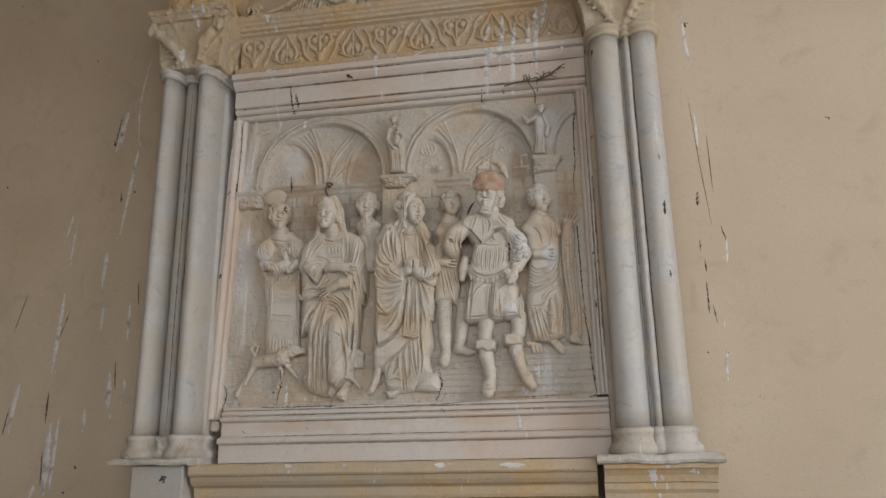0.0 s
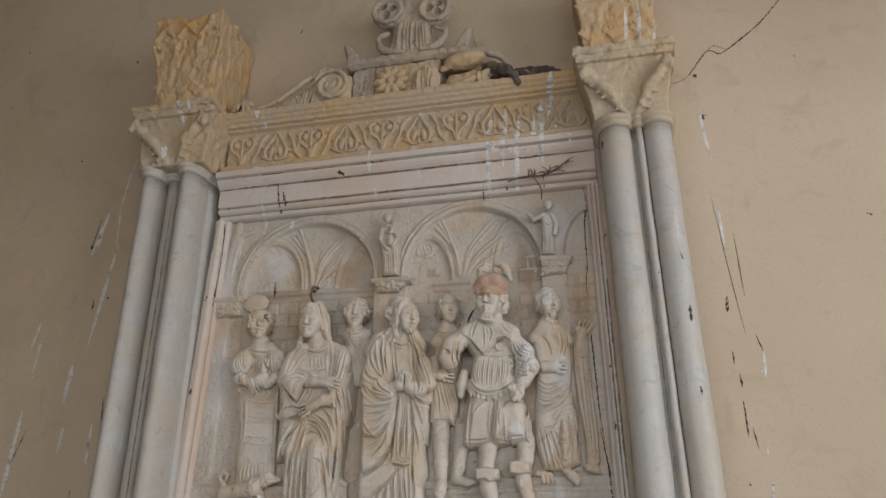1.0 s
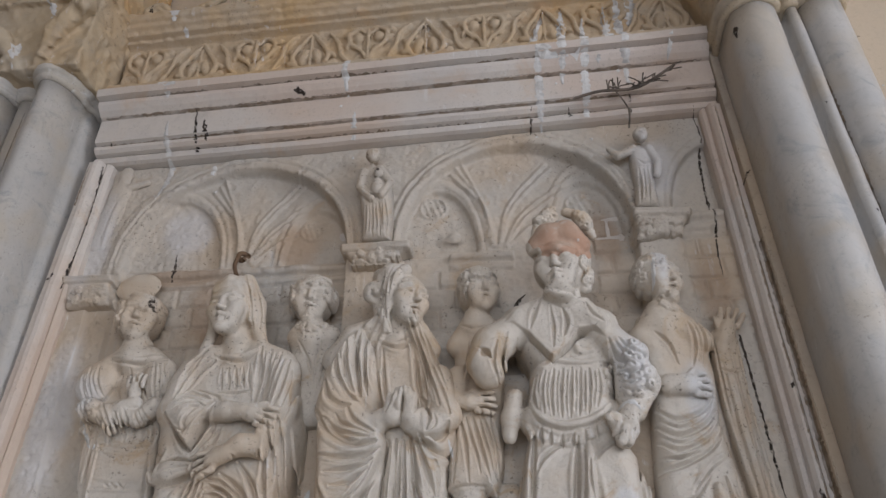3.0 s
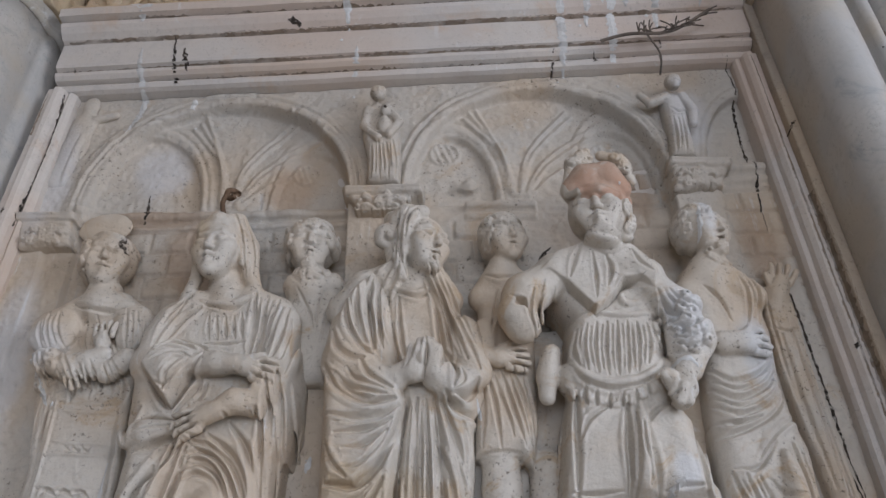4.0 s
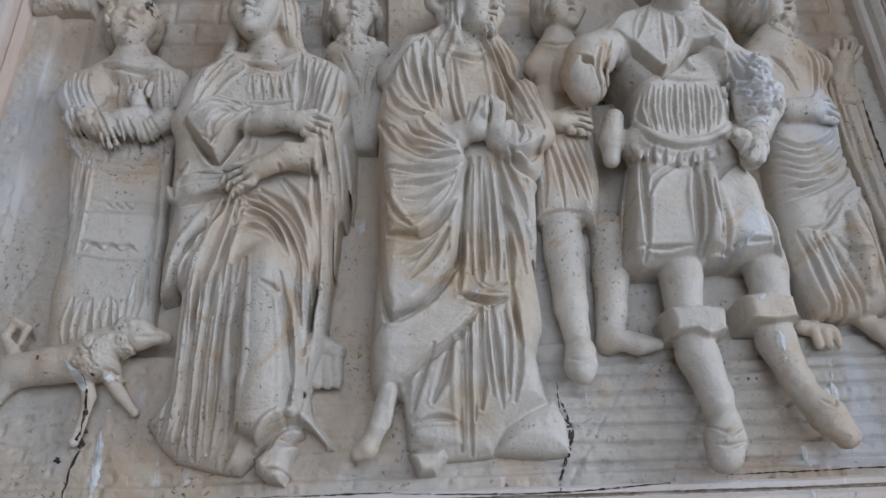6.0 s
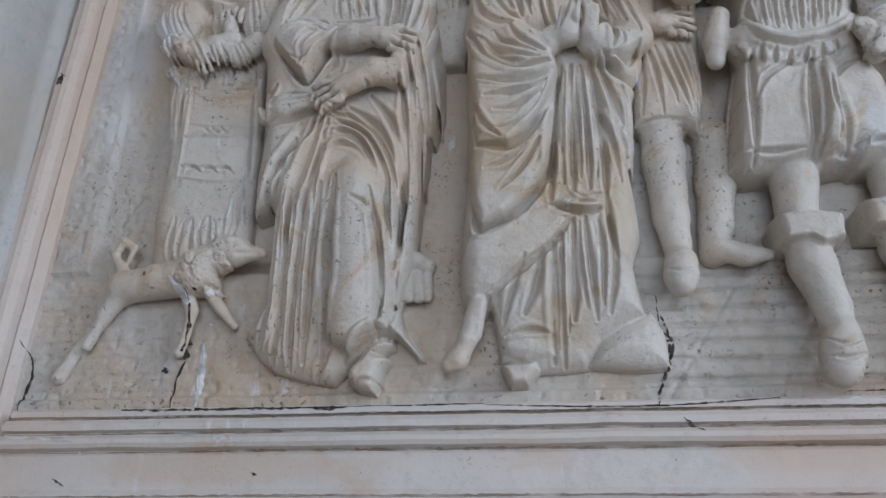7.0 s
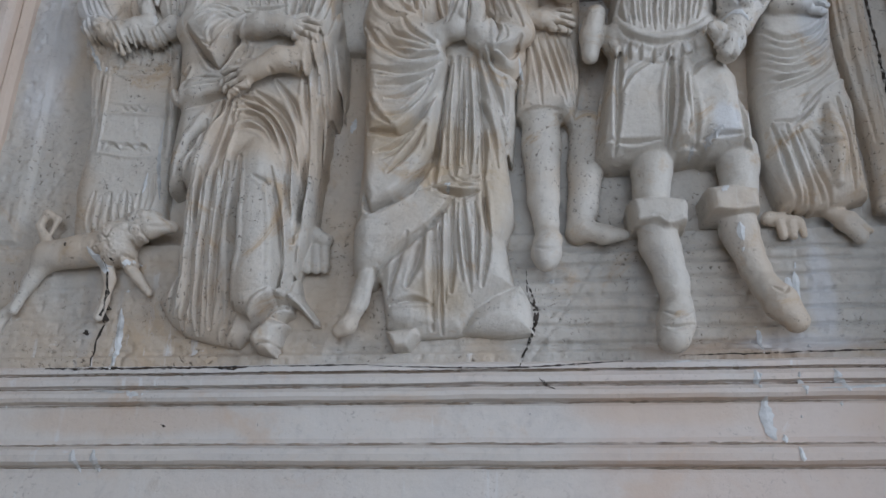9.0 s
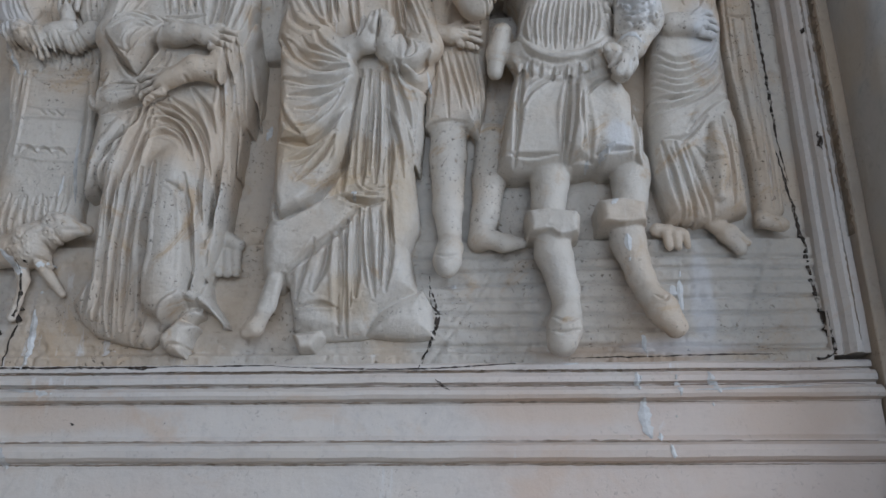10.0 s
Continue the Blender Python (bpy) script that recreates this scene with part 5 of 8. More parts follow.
c.boss(-0.633, 2.119, 0.003)
c.boss(-0.634, 2.11, 0.003)
c.boss(-0.578, 2.155, 0.003)
c.boss(-0.576, 2.145, 0.003)
c.boss(-0.573, 2.137, 0.003)
c.boss(-0.57, 2.127, 0.003)
c.boss(-0.568, 2.118, 0.003)
c.boss(-0.606, 2.232, 0.003)
c.boss(-0.603, 2.223, 0.003)
c.boss(-0.599, 2.213, 0.003)
c.boss(-0.596, 2.204, 0.003)
c.crease([(-0.71, 2.358), (-0.709, 2.321), (-0.691, 2.286)], 0.00312)
c.crease([(-0.698, 2.37), (-0.691, 2.327), (-0.67, 2.285)], 0.00312)
c.crease([(-0.705, 2.358), (-0.702, 2.335), (-0.692, 2.312), (-0.685, 2.293)], 0.00236)
c.crease([(-0.675, 2.357), (-0.662, 2.32), (-0.646, 2.296)], 0.00312)
c.crease([(-0.684, 2.358), (-0.679, 2.335), (-0.669, 2.313), (-0.664, 2.296)], 0.00236)
c.crease([(-0.637, 2.319), (-0.618, 2.283), (-0.618, 2.266)], 0.00312)
c.crease([(-0.578, 2.335), (-0.565, 2.305), (-0.564, 2.272)], 0.00312)
c.crease([(-0.597, 2.33), (-0.587, 2.3), (-0.584, 2.271)], 0.00312)
c.crease([(-0.587, 2.329), (-0.581, 2.31), (-0.573, 2.293), (-0.575, 2.278)], 0.00236)
c.crease([(-0.553, 2.328), (-0.541, 2.298), (-0.541, 2.269)], 0.00312)
c.crease([(-0.575, 2.325), (-0.563, 2.307), (-0.569, 2.29), (-0.568, 2.276)], 0.00236)
c.crease([(-0.541, 2.34), (-0.523, 2.304), (-0.522, 2.269)], 0.00312)
c.crease([(-0.545, 2.33), (-0.535, 2.311), (-0.531, 2.291), (-0.532, 2.275)], 0.00236)
c.crease([(-0.628, 2.097), (-0.616, 2.107), (-0.598, 2.094)], 0.003)
c.crease([(-0.598, 2.094), (-0.586, 2.104), (-0.569, 2.092)], 0.003)
c.crease([(-0.569, 2.092), (-0.556, 2.101), (-0.539, 2.089)], 0.003)
c.crease([(-0.605, 2.184), (-0.595, 2.175), (-0.589, 2.184)], 0.003)
c.crease([(-0.589, 2.182), (-0.579, 2.173), (-0.572, 2.181)], 0.003)
c.crease([(-0.572, 2.181), (-0.563, 2.172), (-0.556, 2.179)], 0.003)
c.crease([(-0.658, 2.285), (-0.655, 2.195), (-0.657, 2.1)], 0.003744)
c.crease([(-0.674, 2.285), (-0.672, 2.195), (-0.673, 2.111)], 0.003744)
c.crease([(-0.666, 2.274), (-0.663, 2.22), (-0.664, 2.166), (-0.666, 2.124)], 0.002672)
c.crease([(-0.524, 2.257), (-0.518, 2.169), (-0.514, 2.076)], 0.00312)
c.crease([(-0.652, 2.296), (-0.657, 2.217), (-0.661, 2.131)], 0.00312)
c.crease([(-0.694, 2.229), (-0.69, 2.111), (-0.687, 2.011), (-0.687, 1.948)], 0.003744)
c.crease([(-0.685, 2.265), (-0.683, 2.134), (-0.68, 2.022)], 0.003744)
c.crease([(-0.632, 2.01), (-0.634, 1.966), (-0.632, 1.922)], 0.003744)
c.crease([(-0.601, 2.006), (-0.599, 1.964), (-0.599, 1.923)], 0.003744)
c.crease([(-0.616, 2.003), (-0.618, 1.977), (-0.619, 1.951), (-0.618, 1.931)], 0.002672)
c.crease([(-0.572, 2.008), (-0.568, 1.962), (-0.572, 1.931)], 0.003744)
c.crease([(-0.584, 2.002), (-0.587, 1.975), (-0.581, 1.952), (-0.587, 1.934)], 0.002672)
c.crease([(-0.546, 2.011), (-0.546, 1.976), (-0.551, 1.951)], 0.00312)
c.crease([(-0.562, 2.004), (-0.558, 1.98), (-0.557, 1.961), (-0.562, 1.945)], 0.00236)
c.crease([(-0.525, 2.044), (-0.526, 2.001), (-0.529, 1.97)], 0.003744)
c.crease([(-0.534, 2.026), (-0.534, 2.003), (-0.536, 1.981), (-0.541, 1.965)], 0.00236)
c.rough(0.0020, 0.018)
c.rough(0.0006, 0.0065)
tagged(new("attendant_statue", c.skin("attendant_statue", STATUE)), "low-relief marble figure in pleated robe and apron", "statue")

# bearded onlooker statue
c = Clay(-0.29, -0.07, 2.26, 2.74, -0.03, 0.11, 0.0028)
c.pillow([(-0.216, 2.528), (-0.233, 2.486), (-0.214, 2.369), (-0.203, 2.296), (-0.145, 2.294), (-0.123, 2.366), (-0.112, 2.468), (-0.146, 2.526)], 0.004, 0.024, 0.03, 0.006)
c.rod([(-0.188, 2.535, 0, 0.036), (-0.185, 2.505, 0.004, 0.042)], 0.008)
c.rod([(-0.214, 2.515, 0.006, 0.03), (-0.146, 2.513, 0.006, 0.03)], 0.012)
c.head((-0.194, 2.613, -0.004), 0.076, 8, 0, 0.95)
c.curls((-0.192, 2.666, 0), (0.06, 0.026), 34, 0.009)
c.curls((-0.25, 2.63, 0), (0.014, 0.05), 18, 0.009)
c.curls((-0.131, 2.622, 0), (0.014, 0.05), 18, 0.009)
c.curls((-0.183, 2.533, 0), (0.036, 0.02), 28, 0.007)
c.crease([(-0.208, 2.498), (-0.182, 2.444), (-0.168, 2.392)], 0.003)
c.crease([(-0.153, 2.499), (-0.166, 2.444), (-0.167, 2.392)], 0.003)
c.crease([(-0.135, 2.482), (-0.147, 2.43), (-0.156, 2.379)], 0.003)
c.rough(0.0020, 0.018)
c.rough(0.0006, 0.0065)
tagged(new("bearded_onlooker_statue", c.skin("bearded_onlooker_statue", STATUE)), "low-relief bearded marble head between two larger figures", "statue")

# youth statue
c = Clay(0.09, 0.35, 1.82, 2.75, -0.03, 0.14, 0.0025)
c.pillow([(0.186, 2.511), (0.158, 2.477), (0.146, 2.348), (0.139, 2.231), (0.133, 2.133), (0.175, 2.127), (0.209, 2.13), (0.236, 2.109), (0.249, 2.184), (0.256, 2.32), (0.265, 2.458), (0.241, 2.507)], 0.012, 0.048, 0.035, 0.006)
c.rod([(0.207, 2.524, 0.026, 0.03), (0.203, 2.492, 0.026, 0.038)], 0.008)
c.rod([(0.188, 2.499, 0.02, 0.026), (0.162, 2.459, 0.02, 0.026)], 0.012)
c.rod([(0.229, 2.501, 0.02, 0.026), (0.257, 2.462, 0.02, 0.026)], 0.012)
c.head((0.216, 2.589, 0.026), 0.068, 20, 0, 0.95)
c.curls((0.211, 2.632, 0), (0.05, 0.022), 26, 0.009)
c.curls((0.175, 2.599, 0), (0.012, 0.034), 12, 0.009)
c.welt([(0.171, 2.658), (0.212, 2.677), (0.257, 2.657)], 0.006)
c.crease([(0.166, 2.501), (0.201, 2.481), (0.245, 2.496)], 0.003)
c.rod([(0.163, 2.372, 0.045, 0.024), (0.155, 2.318, 0.055, 0.024)], 0.01)
c.hand((0.166, 2.307, 0.068), (0.244, 2.303, 0.055), 0.0075, 1, 0.5)
c.crease([(0.162, 2.288), (0.175, 2.219), (0.18, 2.144)], 0.00351)
c.crease([(0.189, 2.287), (0.206, 2.218), (0.224, 2.142)], 0.00351)
c.crease([(0.177, 2.279), (0.186, 2.238), (0.198, 2.194), (0.204, 2.158)], 0.002555)
c.crease([(0.21, 2.289), (0.23, 2.218), (0.238, 2.142)], 0.00351)
c.crease([(0.204, 2.28), (0.213, 2.238), (0.224, 2.194), (0.23, 2.157)], 0.002555)
c.crease([(0.229, 2.286), (0.241, 2.206), (0.242, 2.163)], 0.00351)
c.crease([(0.154, 2.288), (0.154, 2.209), (0.147, 2.145)], 0.003)
c.crease([(0.194, 2.46), (0.185, 2.409), (0.176, 2.359)], 0.003)
c.crease([(0.236, 2.472), (0.24, 2.407), (0.24, 2.345)], 0.003)
c.crease([(0.133, 2.133), (0.176, 2.138), (0.214, 2.136)], 0.003)
c.rod([(0.179, 2.151, -0.002, 0.035), (0.178, 2.077, 0.006, 0.034), (0.177, 1.977, 0.012, 0.027), (0.181, 1.913, 0.016, 0.021)], 0.01)
c.rod([(0.261, 2.121, -0.008, 0.032), (0.254, 2.037, -0.002, 0.031), (0.244, 1.96, 0.002, 0.025), (0.234, 1.914, 0.004, 0.022)], 0.01)
c.rod([(0.181, 1.892, 0.03, 0.024), (0.177, 1.866, 0.04, 0.024), (0.176, 1.854, 0.045, 0.02)], 0.008)
c.crease([(0.158, 1.872), (0.177, 1.866), (0.197, 1.872)], 0.003)
c.rod([(0.241, 1.917, 0.015, 0.02), (0.275, 1.904, 0.02, 0.016), (0.308, 1.902, 0.02, 0.01)], 0.008)
c.rough(0.0020, 0.018)
c.rough(0.0006, 0.0065)
tagged(new("youth_statue", c.skin("youth_statue", STATUE)), "marble youth in short tunic standing behind the others", "statue")

# robed onlooker statue
c = Clay(0.67, 0.82, 1.90, 2.58, -0.03, 0.10, 0.0027)
c.pillow([(0.713, 2.459), (0.753, 2.474), (0.773, 2.437), (0.768, 2.318), (0.771, 2.202), (0.776, 2.075), (0.776, 1.959), (0.762, 1.936), (0.726, 1.937), (0.729, 2.046), (0.716, 2.182), (0.71, 2.32)], 0.004, 0.026, 0.03, 0.006)
c.rod([(0.735, 2.411, 0.012, 0.016), (0.744, 2.44, 0.018, 0.018)], 0.008)
c.hand((0.741, 2.433, 0.022), (0.775, 2.508, 0.02), 0.0075, 1, 0.7)
c.crease([(0.725, 2.381), (0.727, 2.226), (0.739, 2.056)], 0.00351)
c.crease([(0.747, 2.406), (0.749, 2.248), (0.756, 2.055), (0.751, 1.96)], 0.00351)
c.crease([(0.764, 2.418), (0.763, 2.247), (0.769, 2.035), (0.765, 1.959)], 0.00351)
c.crease([(0.755, 2.382), (0.757, 2.231), (0.763, 2.048), (0.76, 1.985)], 0.002555)
c.crease([(0.719, 2.42), (0.719, 2.272), (0.729, 2.117)], 0.003)
c.crease([(0.716, 2.369), (0.74, 2.355), (0.769, 2.367)], 0.003)
c.rod([(0.733, 1.942, 0.018, 0.016), (0.764, 1.93, 0.02, 0.013)], 0.006)
c.rough(0.0020, 0.018)
c.rough(0.0006, 0.0065)
tagged(new("robed_onlooker_statue", c.skin("robed_onlooker_statue", STATUE)), "low-relief robed marble figure with raised hand by the frame", "statue")

# bearded bystander statue
c = Clay(0.51, 0.76, 1.86, 2.71, -0.03, 0.15, 0.0025)
c.pillow([(0.562, 2.497), (0.606, 2.514), (0.667, 2.493), (0.696, 2.439), (0.704, 2.35), (0.693, 2.245), (0.698, 2.184), (0.709, 2.126), (0.707, 2.026), (0.708, 1.952), (0.66, 1.936), (0.614, 1.932), (0.568, 1.938), (0.547, 2.031), (0.547, 2.131), (0.563, 2.295), (0.551, 2.406)], 0.01, 0.055, 0.04, 0.008)
c.rod([(0.615, 2.501, 0.03, 0.034), (0.612, 2.464, 0.03, 0.042)], 0.008)
c.rod([(0.598, 2.48, 0.03, 0.03), (0.569, 2.444, 0.03, 0.03)], 0.012)
c.rod([(0.64, 2.479, 0.03, 0.03), (0.684, 2.427, 0.03, 0.032)], 0.012)
c.head((0.624, 2.582, 0.03), 0.07, 34, -6, 0.95)
c.curls((0.61, 2.636, 0), (0.042, 0.026), 26, 0.01)
c.curls((0.568, 2.587, 0), (0.018, 0.04), 18, 0.009)
c.curls((0.642, 2.518, 0), (0.026, 0.024), 22, 0.008)
c.rod([(0.603, 2.318, 0.06, 0.024), (0.63, 2.315, 0.065, 0.022)], 0.008)
c.hand((0.622, 2.312, 0.07), (0.682, 2.314, 0.06), 0.008, 1, 0.6)
c.crease([(0.683, 2.479), (0.69, 2.413), (0.679, 2.357)], 0.003978)
c.crease([(0.661, 2.466), (0.671, 2.414), (0.657, 2.362)], 0.003978)
c.crease([(0.672, 2.465), (0.679, 2.43), (0.679, 2.396), (0.67, 2.37)], 0.002789)
c.crease([(0.703, 2.426), (0.706, 2.35), (0.697, 2.279)], 0.003978)
c.crease([(0.59, 2.443), (0.616, 2.416), (0.627, 2.365)], 0.003315)
c.crease([(0.569, 2.272), (0.602, 2.246), (0.655, 2.26), (0.684, 2.291)], 0.004641)
c.crease([(0.562, 2.238), (0.599, 2.212), (0.656, 2.231), (0.687, 2.268)], 0.004641)
c.crease([(0.571, 2.247), (0.605, 2.228), (0.654, 2.246), (0.676, 2.27)], 0.003121)
c.crease([(0.559, 2.205), (0.598, 2.182), (0.659, 2.204), (0.691, 2.245)], 0.004641)
c.crease([(0.567, 2.214), (0.603, 2.197), (0.656, 2.218), (0.68, 2.243)], 0.003121)
c.crease([(0.552, 2.141), (0.601, 2.154), (0.659, 2.184), (0.695, 2.228)], 0.004641)
c.crease([(0.563, 2.172), (0.605, 2.168), (0.658, 2.194), (0.683, 2.222)], 0.003121)
c.crease([(0.551, 2.173), (0.584, 2.165), (0.636, 2.179)], 0.003978)
c.crease([(0.608, 2.098), (0.647, 2.143), (0.693, 2.172), (0.724, 2.18)], 0.004641)
c.crease([(0.568, 2.087), (0.606, 2.088), (0.645, 2.128)], 0.003978)
c.crease([(0.563, 2.079), (0.579, 2.002), (0.589, 1.937)], 0.005304)
c.crease([(0.583, 2.077), (0.597, 2.001), (0.613, 1.917)], 0.004641)
c.crease([(0.573, 2.069), (0.586, 2.023), (0.593, 1.977), (0.598, 1.942)], 0.003121)
c.crease([(0.604, 2.073), (0.622, 2), (0.642, 1.936)], 0.004641)
c.crease([(0.597, 2.066), (0.607, 2.021), (0.615, 1.977), (0.627, 1.943)], 0.003121)
c.crease([(0.672, 2.127), (0.679, 2.046), (0.677, 1.962)], 0.004641)
c.crease([(0.695, 2.136), (0.702, 2.056), (0.698, 1.961)], 0.003978)
c.crease([(0.683, 2.121), (0.69, 2.074), (0.692, 2.023), (0.689, 1.979)], 0.002789)
c.crease([(0.62, 2.068), (0.64, 2.038), (0.668, 2.037)], 0.003978)
c.welt([(0.657, 2.107), (0.657, 2.037), (0.651, 1.972)], 0.016)
c.welt([(0.622, 2.12), (0.67, 2.16), (0.713, 2.176)], 0.008)
c.rod([(0.548, 1.927, 0.01, 0.013), (0.589, 1.919, 0.012, 0.012)], 0.006)
c.rod([(0.562, 1.918, 0.018, 0.009), (0.566, 1.894, 0.016, 0.007)], 0.003)
c.rod([(0.579, 1.916, 0.018, 0.009), (0.582, 1.893, 0.016, 0.007)], 0.003)
c.rod([(0.595, 1.915, 0.018, 0.008), (0.598, 1.895, 0.016, 0.006)], 0.003)
c.rod([(0.649, 1.938, 0.01, 0.015), (0.668, 1.916, 0.016, 0.016), (0.687, 1.889, 0.016, 0.012)], 0.006)
c.rod([(0.676, 1.923, 0.022, 0.008), (0.702, 1.899, 0.018, 0.006)], 0.003)
c.rod([(0.662, 1.914, 0.024, 0.008), (0.689, 1.887, 0.018, 0.006)], 0.003)
c.rough(0.0020, 0.018)
c.rough(0.0006, 0.0065)
tagged(new("bearded_bystander_statue", c.skin("bearded_bystander_statue", STATUE)), "robed bearded marble figure with one hand on his chest", "statue")

# veiled woman statue
c = Clay(-0.54, -0.14, 1.67, 2.73, -0.03, 0.18, 0.0021)
c.pillow([(-0.397, 2.481), (-0.446, 2.453), (-0.471, 2.39), (-0.491, 2.348), (-0.504, 2.307), (-0.496, 2.216), (-0.488, 2.157), (-0.495, 2.066), (-0.493, 2), (-0.459, 2.014), (-0.456, 1.923), (-0.458, 1.846), (-0.49, 1.803), (-0.465, 1.764), (-0.439, 1.744), (-0.388, 1.729), (-0.342, 1.721), (-0.32, 1.746), (-0.269, 1.763), (-0.244, 1.784), (-0.216, 1.757), (-0.202, 1.755), (-0.234, 1.796), (-0.246, 1.837), (-0.223, 1.91), (-0.208, 2.027), (-0.198, 2.13), (-0.184, 2.148), (-0.18, 2.212), (-0.179, 2.291), (-0.189, 2.374), (-0.226, 2.458), (-0.284, 2.496)], 0.01, 0.07, 0.042, 0.008, 1)
c.rod([(-0.348, 2.502, 0.035, 0.04), (-0.341, 2.456, 0.04, 0.044)], 0.01)
c.rod([(-0.397, 2.452, 0.045, 0.034), (-0.443, 2.423, 0.04, 0.034), (-0.469, 2.384, 0.04, 0.03)], 0.014)
c.rod([(-0.292, 2.457, 0.045, 0.034), (-0.239, 2.433, 0.04, 0.034)], 0.014)
c.head((-0.363, 2.562, 0.066), 0.078, -10, 3, 1)
c.rod([(-0.397, 2.613, 0.085, 0.018), (-0.368, 2.631, 0.09, 0.02), (-0.335, 2.618, 0.08, 0.02)], 0.006)
c.rod([(-0.339, 2.645, 0.065, 0.02), (-0.311, 2.583, 0.06, 0.022), (-0.299, 2.517, 0.055, 0.016), (-0.279, 2.466, 0.06, 0.013)], 0.006)
c.rod([(-0.346, 2.639, 0.09, 0.01), (-0.319, 2.592, 0.085, 0.012), (-0.311, 2.537, 0.075, 0.01)], 0.005)
c.rod([(-0.405, 2.636, 0.07, 0.014), (-0.412, 2.58, 0.06, 0.013), (-0.409, 2.514, 0.055, 0.012), (-0.421, 2.465, 0.06, 0.012)], 0.005)
c.blob((-0.327, 2.511, 0.15), (0.02, 0.013, 0.016), 0, 0.005, True)
c.blob((-0.348, 2.527, 0.148), (0.012, 0.018, 0.014), 0, 0.005, True)
c.crease([(-0.341, 2.657), (-0.317, 2.591), (-0.305, 2.507)], 0.003)
c.crease([(-0.326, 2.656), (-0.297, 2.576), (-0.29, 2.507)], 0.003)
c.crease([(-0.397, 2.484), (-0.419, 2.452), (-0.454, 2.402)], 0.00312)
c.rod([(-0.458, 2.393, 0.045, 0.032), (-0.464, 2.326, 0.055, 0.036), (-0.415, 2.31, 0.07, 0.032)], 0.012)
c.layer([(-0.467, 2.305), (-0.447, 2.344), (-0.411, 2.363), (-0.368, 2.349), (-0.348, 2.325), (-0.379, 2.289), (-0.408, 2.234), (-0.432, 2.256)], 0.02, 0.008)
c.rod([(-0.375, 2.31, 0.082, 0.024), (-0.326, 2.305, 0.092, 0.022), (-0.289, 2.3, 0.098, 0.018)], 0.008)
c.hand((-0.293, 2.299, 0.1), (-0.213, 2.275, 0.095), 0.0075, 1, 0.7)
c.rod([(-0.225, 2.41, 0.045, 0.034), (-0.22, 2.318, 0.055, 0.034), (-0.236, 2.253, 0.07, 0.028)], 0.012)
c.rod([(-0.249, 2.227, 0.088, 0.026), (-0.284, 2.226, 0.1, 0.022), (-0.311, 2.211, 0.102, 0.018)], 0.008)
c.rod([(-0.25, 2.251, 0.1, 0.008), (-0.239, 2.229, 0.105, 0.008), (-0.239, 2.2, 0.1, 0.008)], 0.004)
c.hand((-0.304, 2.214, 0.102), (-0.389, 2.18, 0.09), 0.0075, -1, 0.6)
c.rod([(-0.393, 2.19, 0.075, 0.016), (-0.444, 2.188, 0.07, 0.02), (-0.477, 2.18, 0.06, 0.018)], 0.008)
c.crease([(-0.456, 2.326), (-0.408, 2.346), (-0.365, 2.333)], 0.00546)
c.crease([(-0.441, 2.308), (-0.405, 2.324), (-0.373, 2.314)], 0.0039)
c.crease([(-0.443, 2.318), (-0.418, 2.329), (-0.395, 2.329), (-0.377, 2.326)], 0.00275)
c.crease([(-0.418, 2.256), (-0.408, 2.29), (-0.383, 2.314)], 0.0039)
c.crease([(-0.425, 2.282), (-0.413, 2.296), (-0.398, 2.308), (-0.384, 2.312)], 0.00275)
c.crease([(-0.455, 2.291), (-0.432, 2.256), (-0.408, 2.234), (-0.378, 2.28), (-0.351, 2.32)], 0.00468)
c.crease([(-0.432, 2.27), (-0.416, 2.265), (-0.396, 2.284), (-0.376, 2.307)], 0.00275)
c.crease([(-0.382, 2.211), (-0.358, 2.249), (-0.347, 2.276)], 0.00468)
c.crease([(-0.397, 2.222), (-0.37, 2.26), (-0.358, 2.282)], 0.00468)
c.crease([(-0.385, 2.22), (-0.37, 2.243), (-0.36, 2.262), (-0.356, 2.275)], 0.00314)
c.crease([(-0.474, 2.205), (-0.426, 2.212), (-0.385, 2.2)], 0.0039)
c.crease([(-0.462, 2.154), (-0.418, 2.164), (-0.382, 2.177)], 0.00468)
c.crease([(-0.463, 2.181), (-0.435, 2.188), (-0.41, 2.191), (-0.391, 2.19)], 0.00275)
c.crease([(-0.464, 2.235), (-0.48, 2.208), (-0.477, 2.171)], 0.00624)
c.crease([(-0.412, 2.448), (-0.446, 2.398), (-0.456, 2.35)], 0.00468)
c.crease([(-0.382, 2.436), (-0.418, 2.407), (-0.444, 2.359)], 0.00468)
c.crease([(-0.399, 2.437), (-0.424, 2.413), (-0.439, 2.387), (-0.445, 2.365)], 0.00314)
c.crease([(-0.403, 2.46), (-0.437, 2.433), (-0.456, 2.393)], 0.0039)
c.crease([(-0.396, 2.444), (-0.418, 2.428), (-0.436, 2.408), (-0.446, 2.387)], 0.00275)
c.crease([(-0.375, 2.44), (-0.326, 2.429), (-0.281, 2.45)], 0.00312)
c.welt([(-0.382, 2.449), (-0.333, 2.439), (-0.285, 2.459)], 0.005)
c.crease([(-0.365, 2.418), (-0.363, 2.389), (-0.358, 2.365)], 0.003)
c.crease([(-0.35, 2.418), (-0.346, 2.389), (-0.341, 2.364)], 0.003)
c.crease([(-0.333, 2.417), (-0.329, 2.388), (-0.324, 2.365)], 0.003)
c.crease([(-0.317, 2.419), (-0.313, 2.388), (-0.308, 2.367)], 0.003)
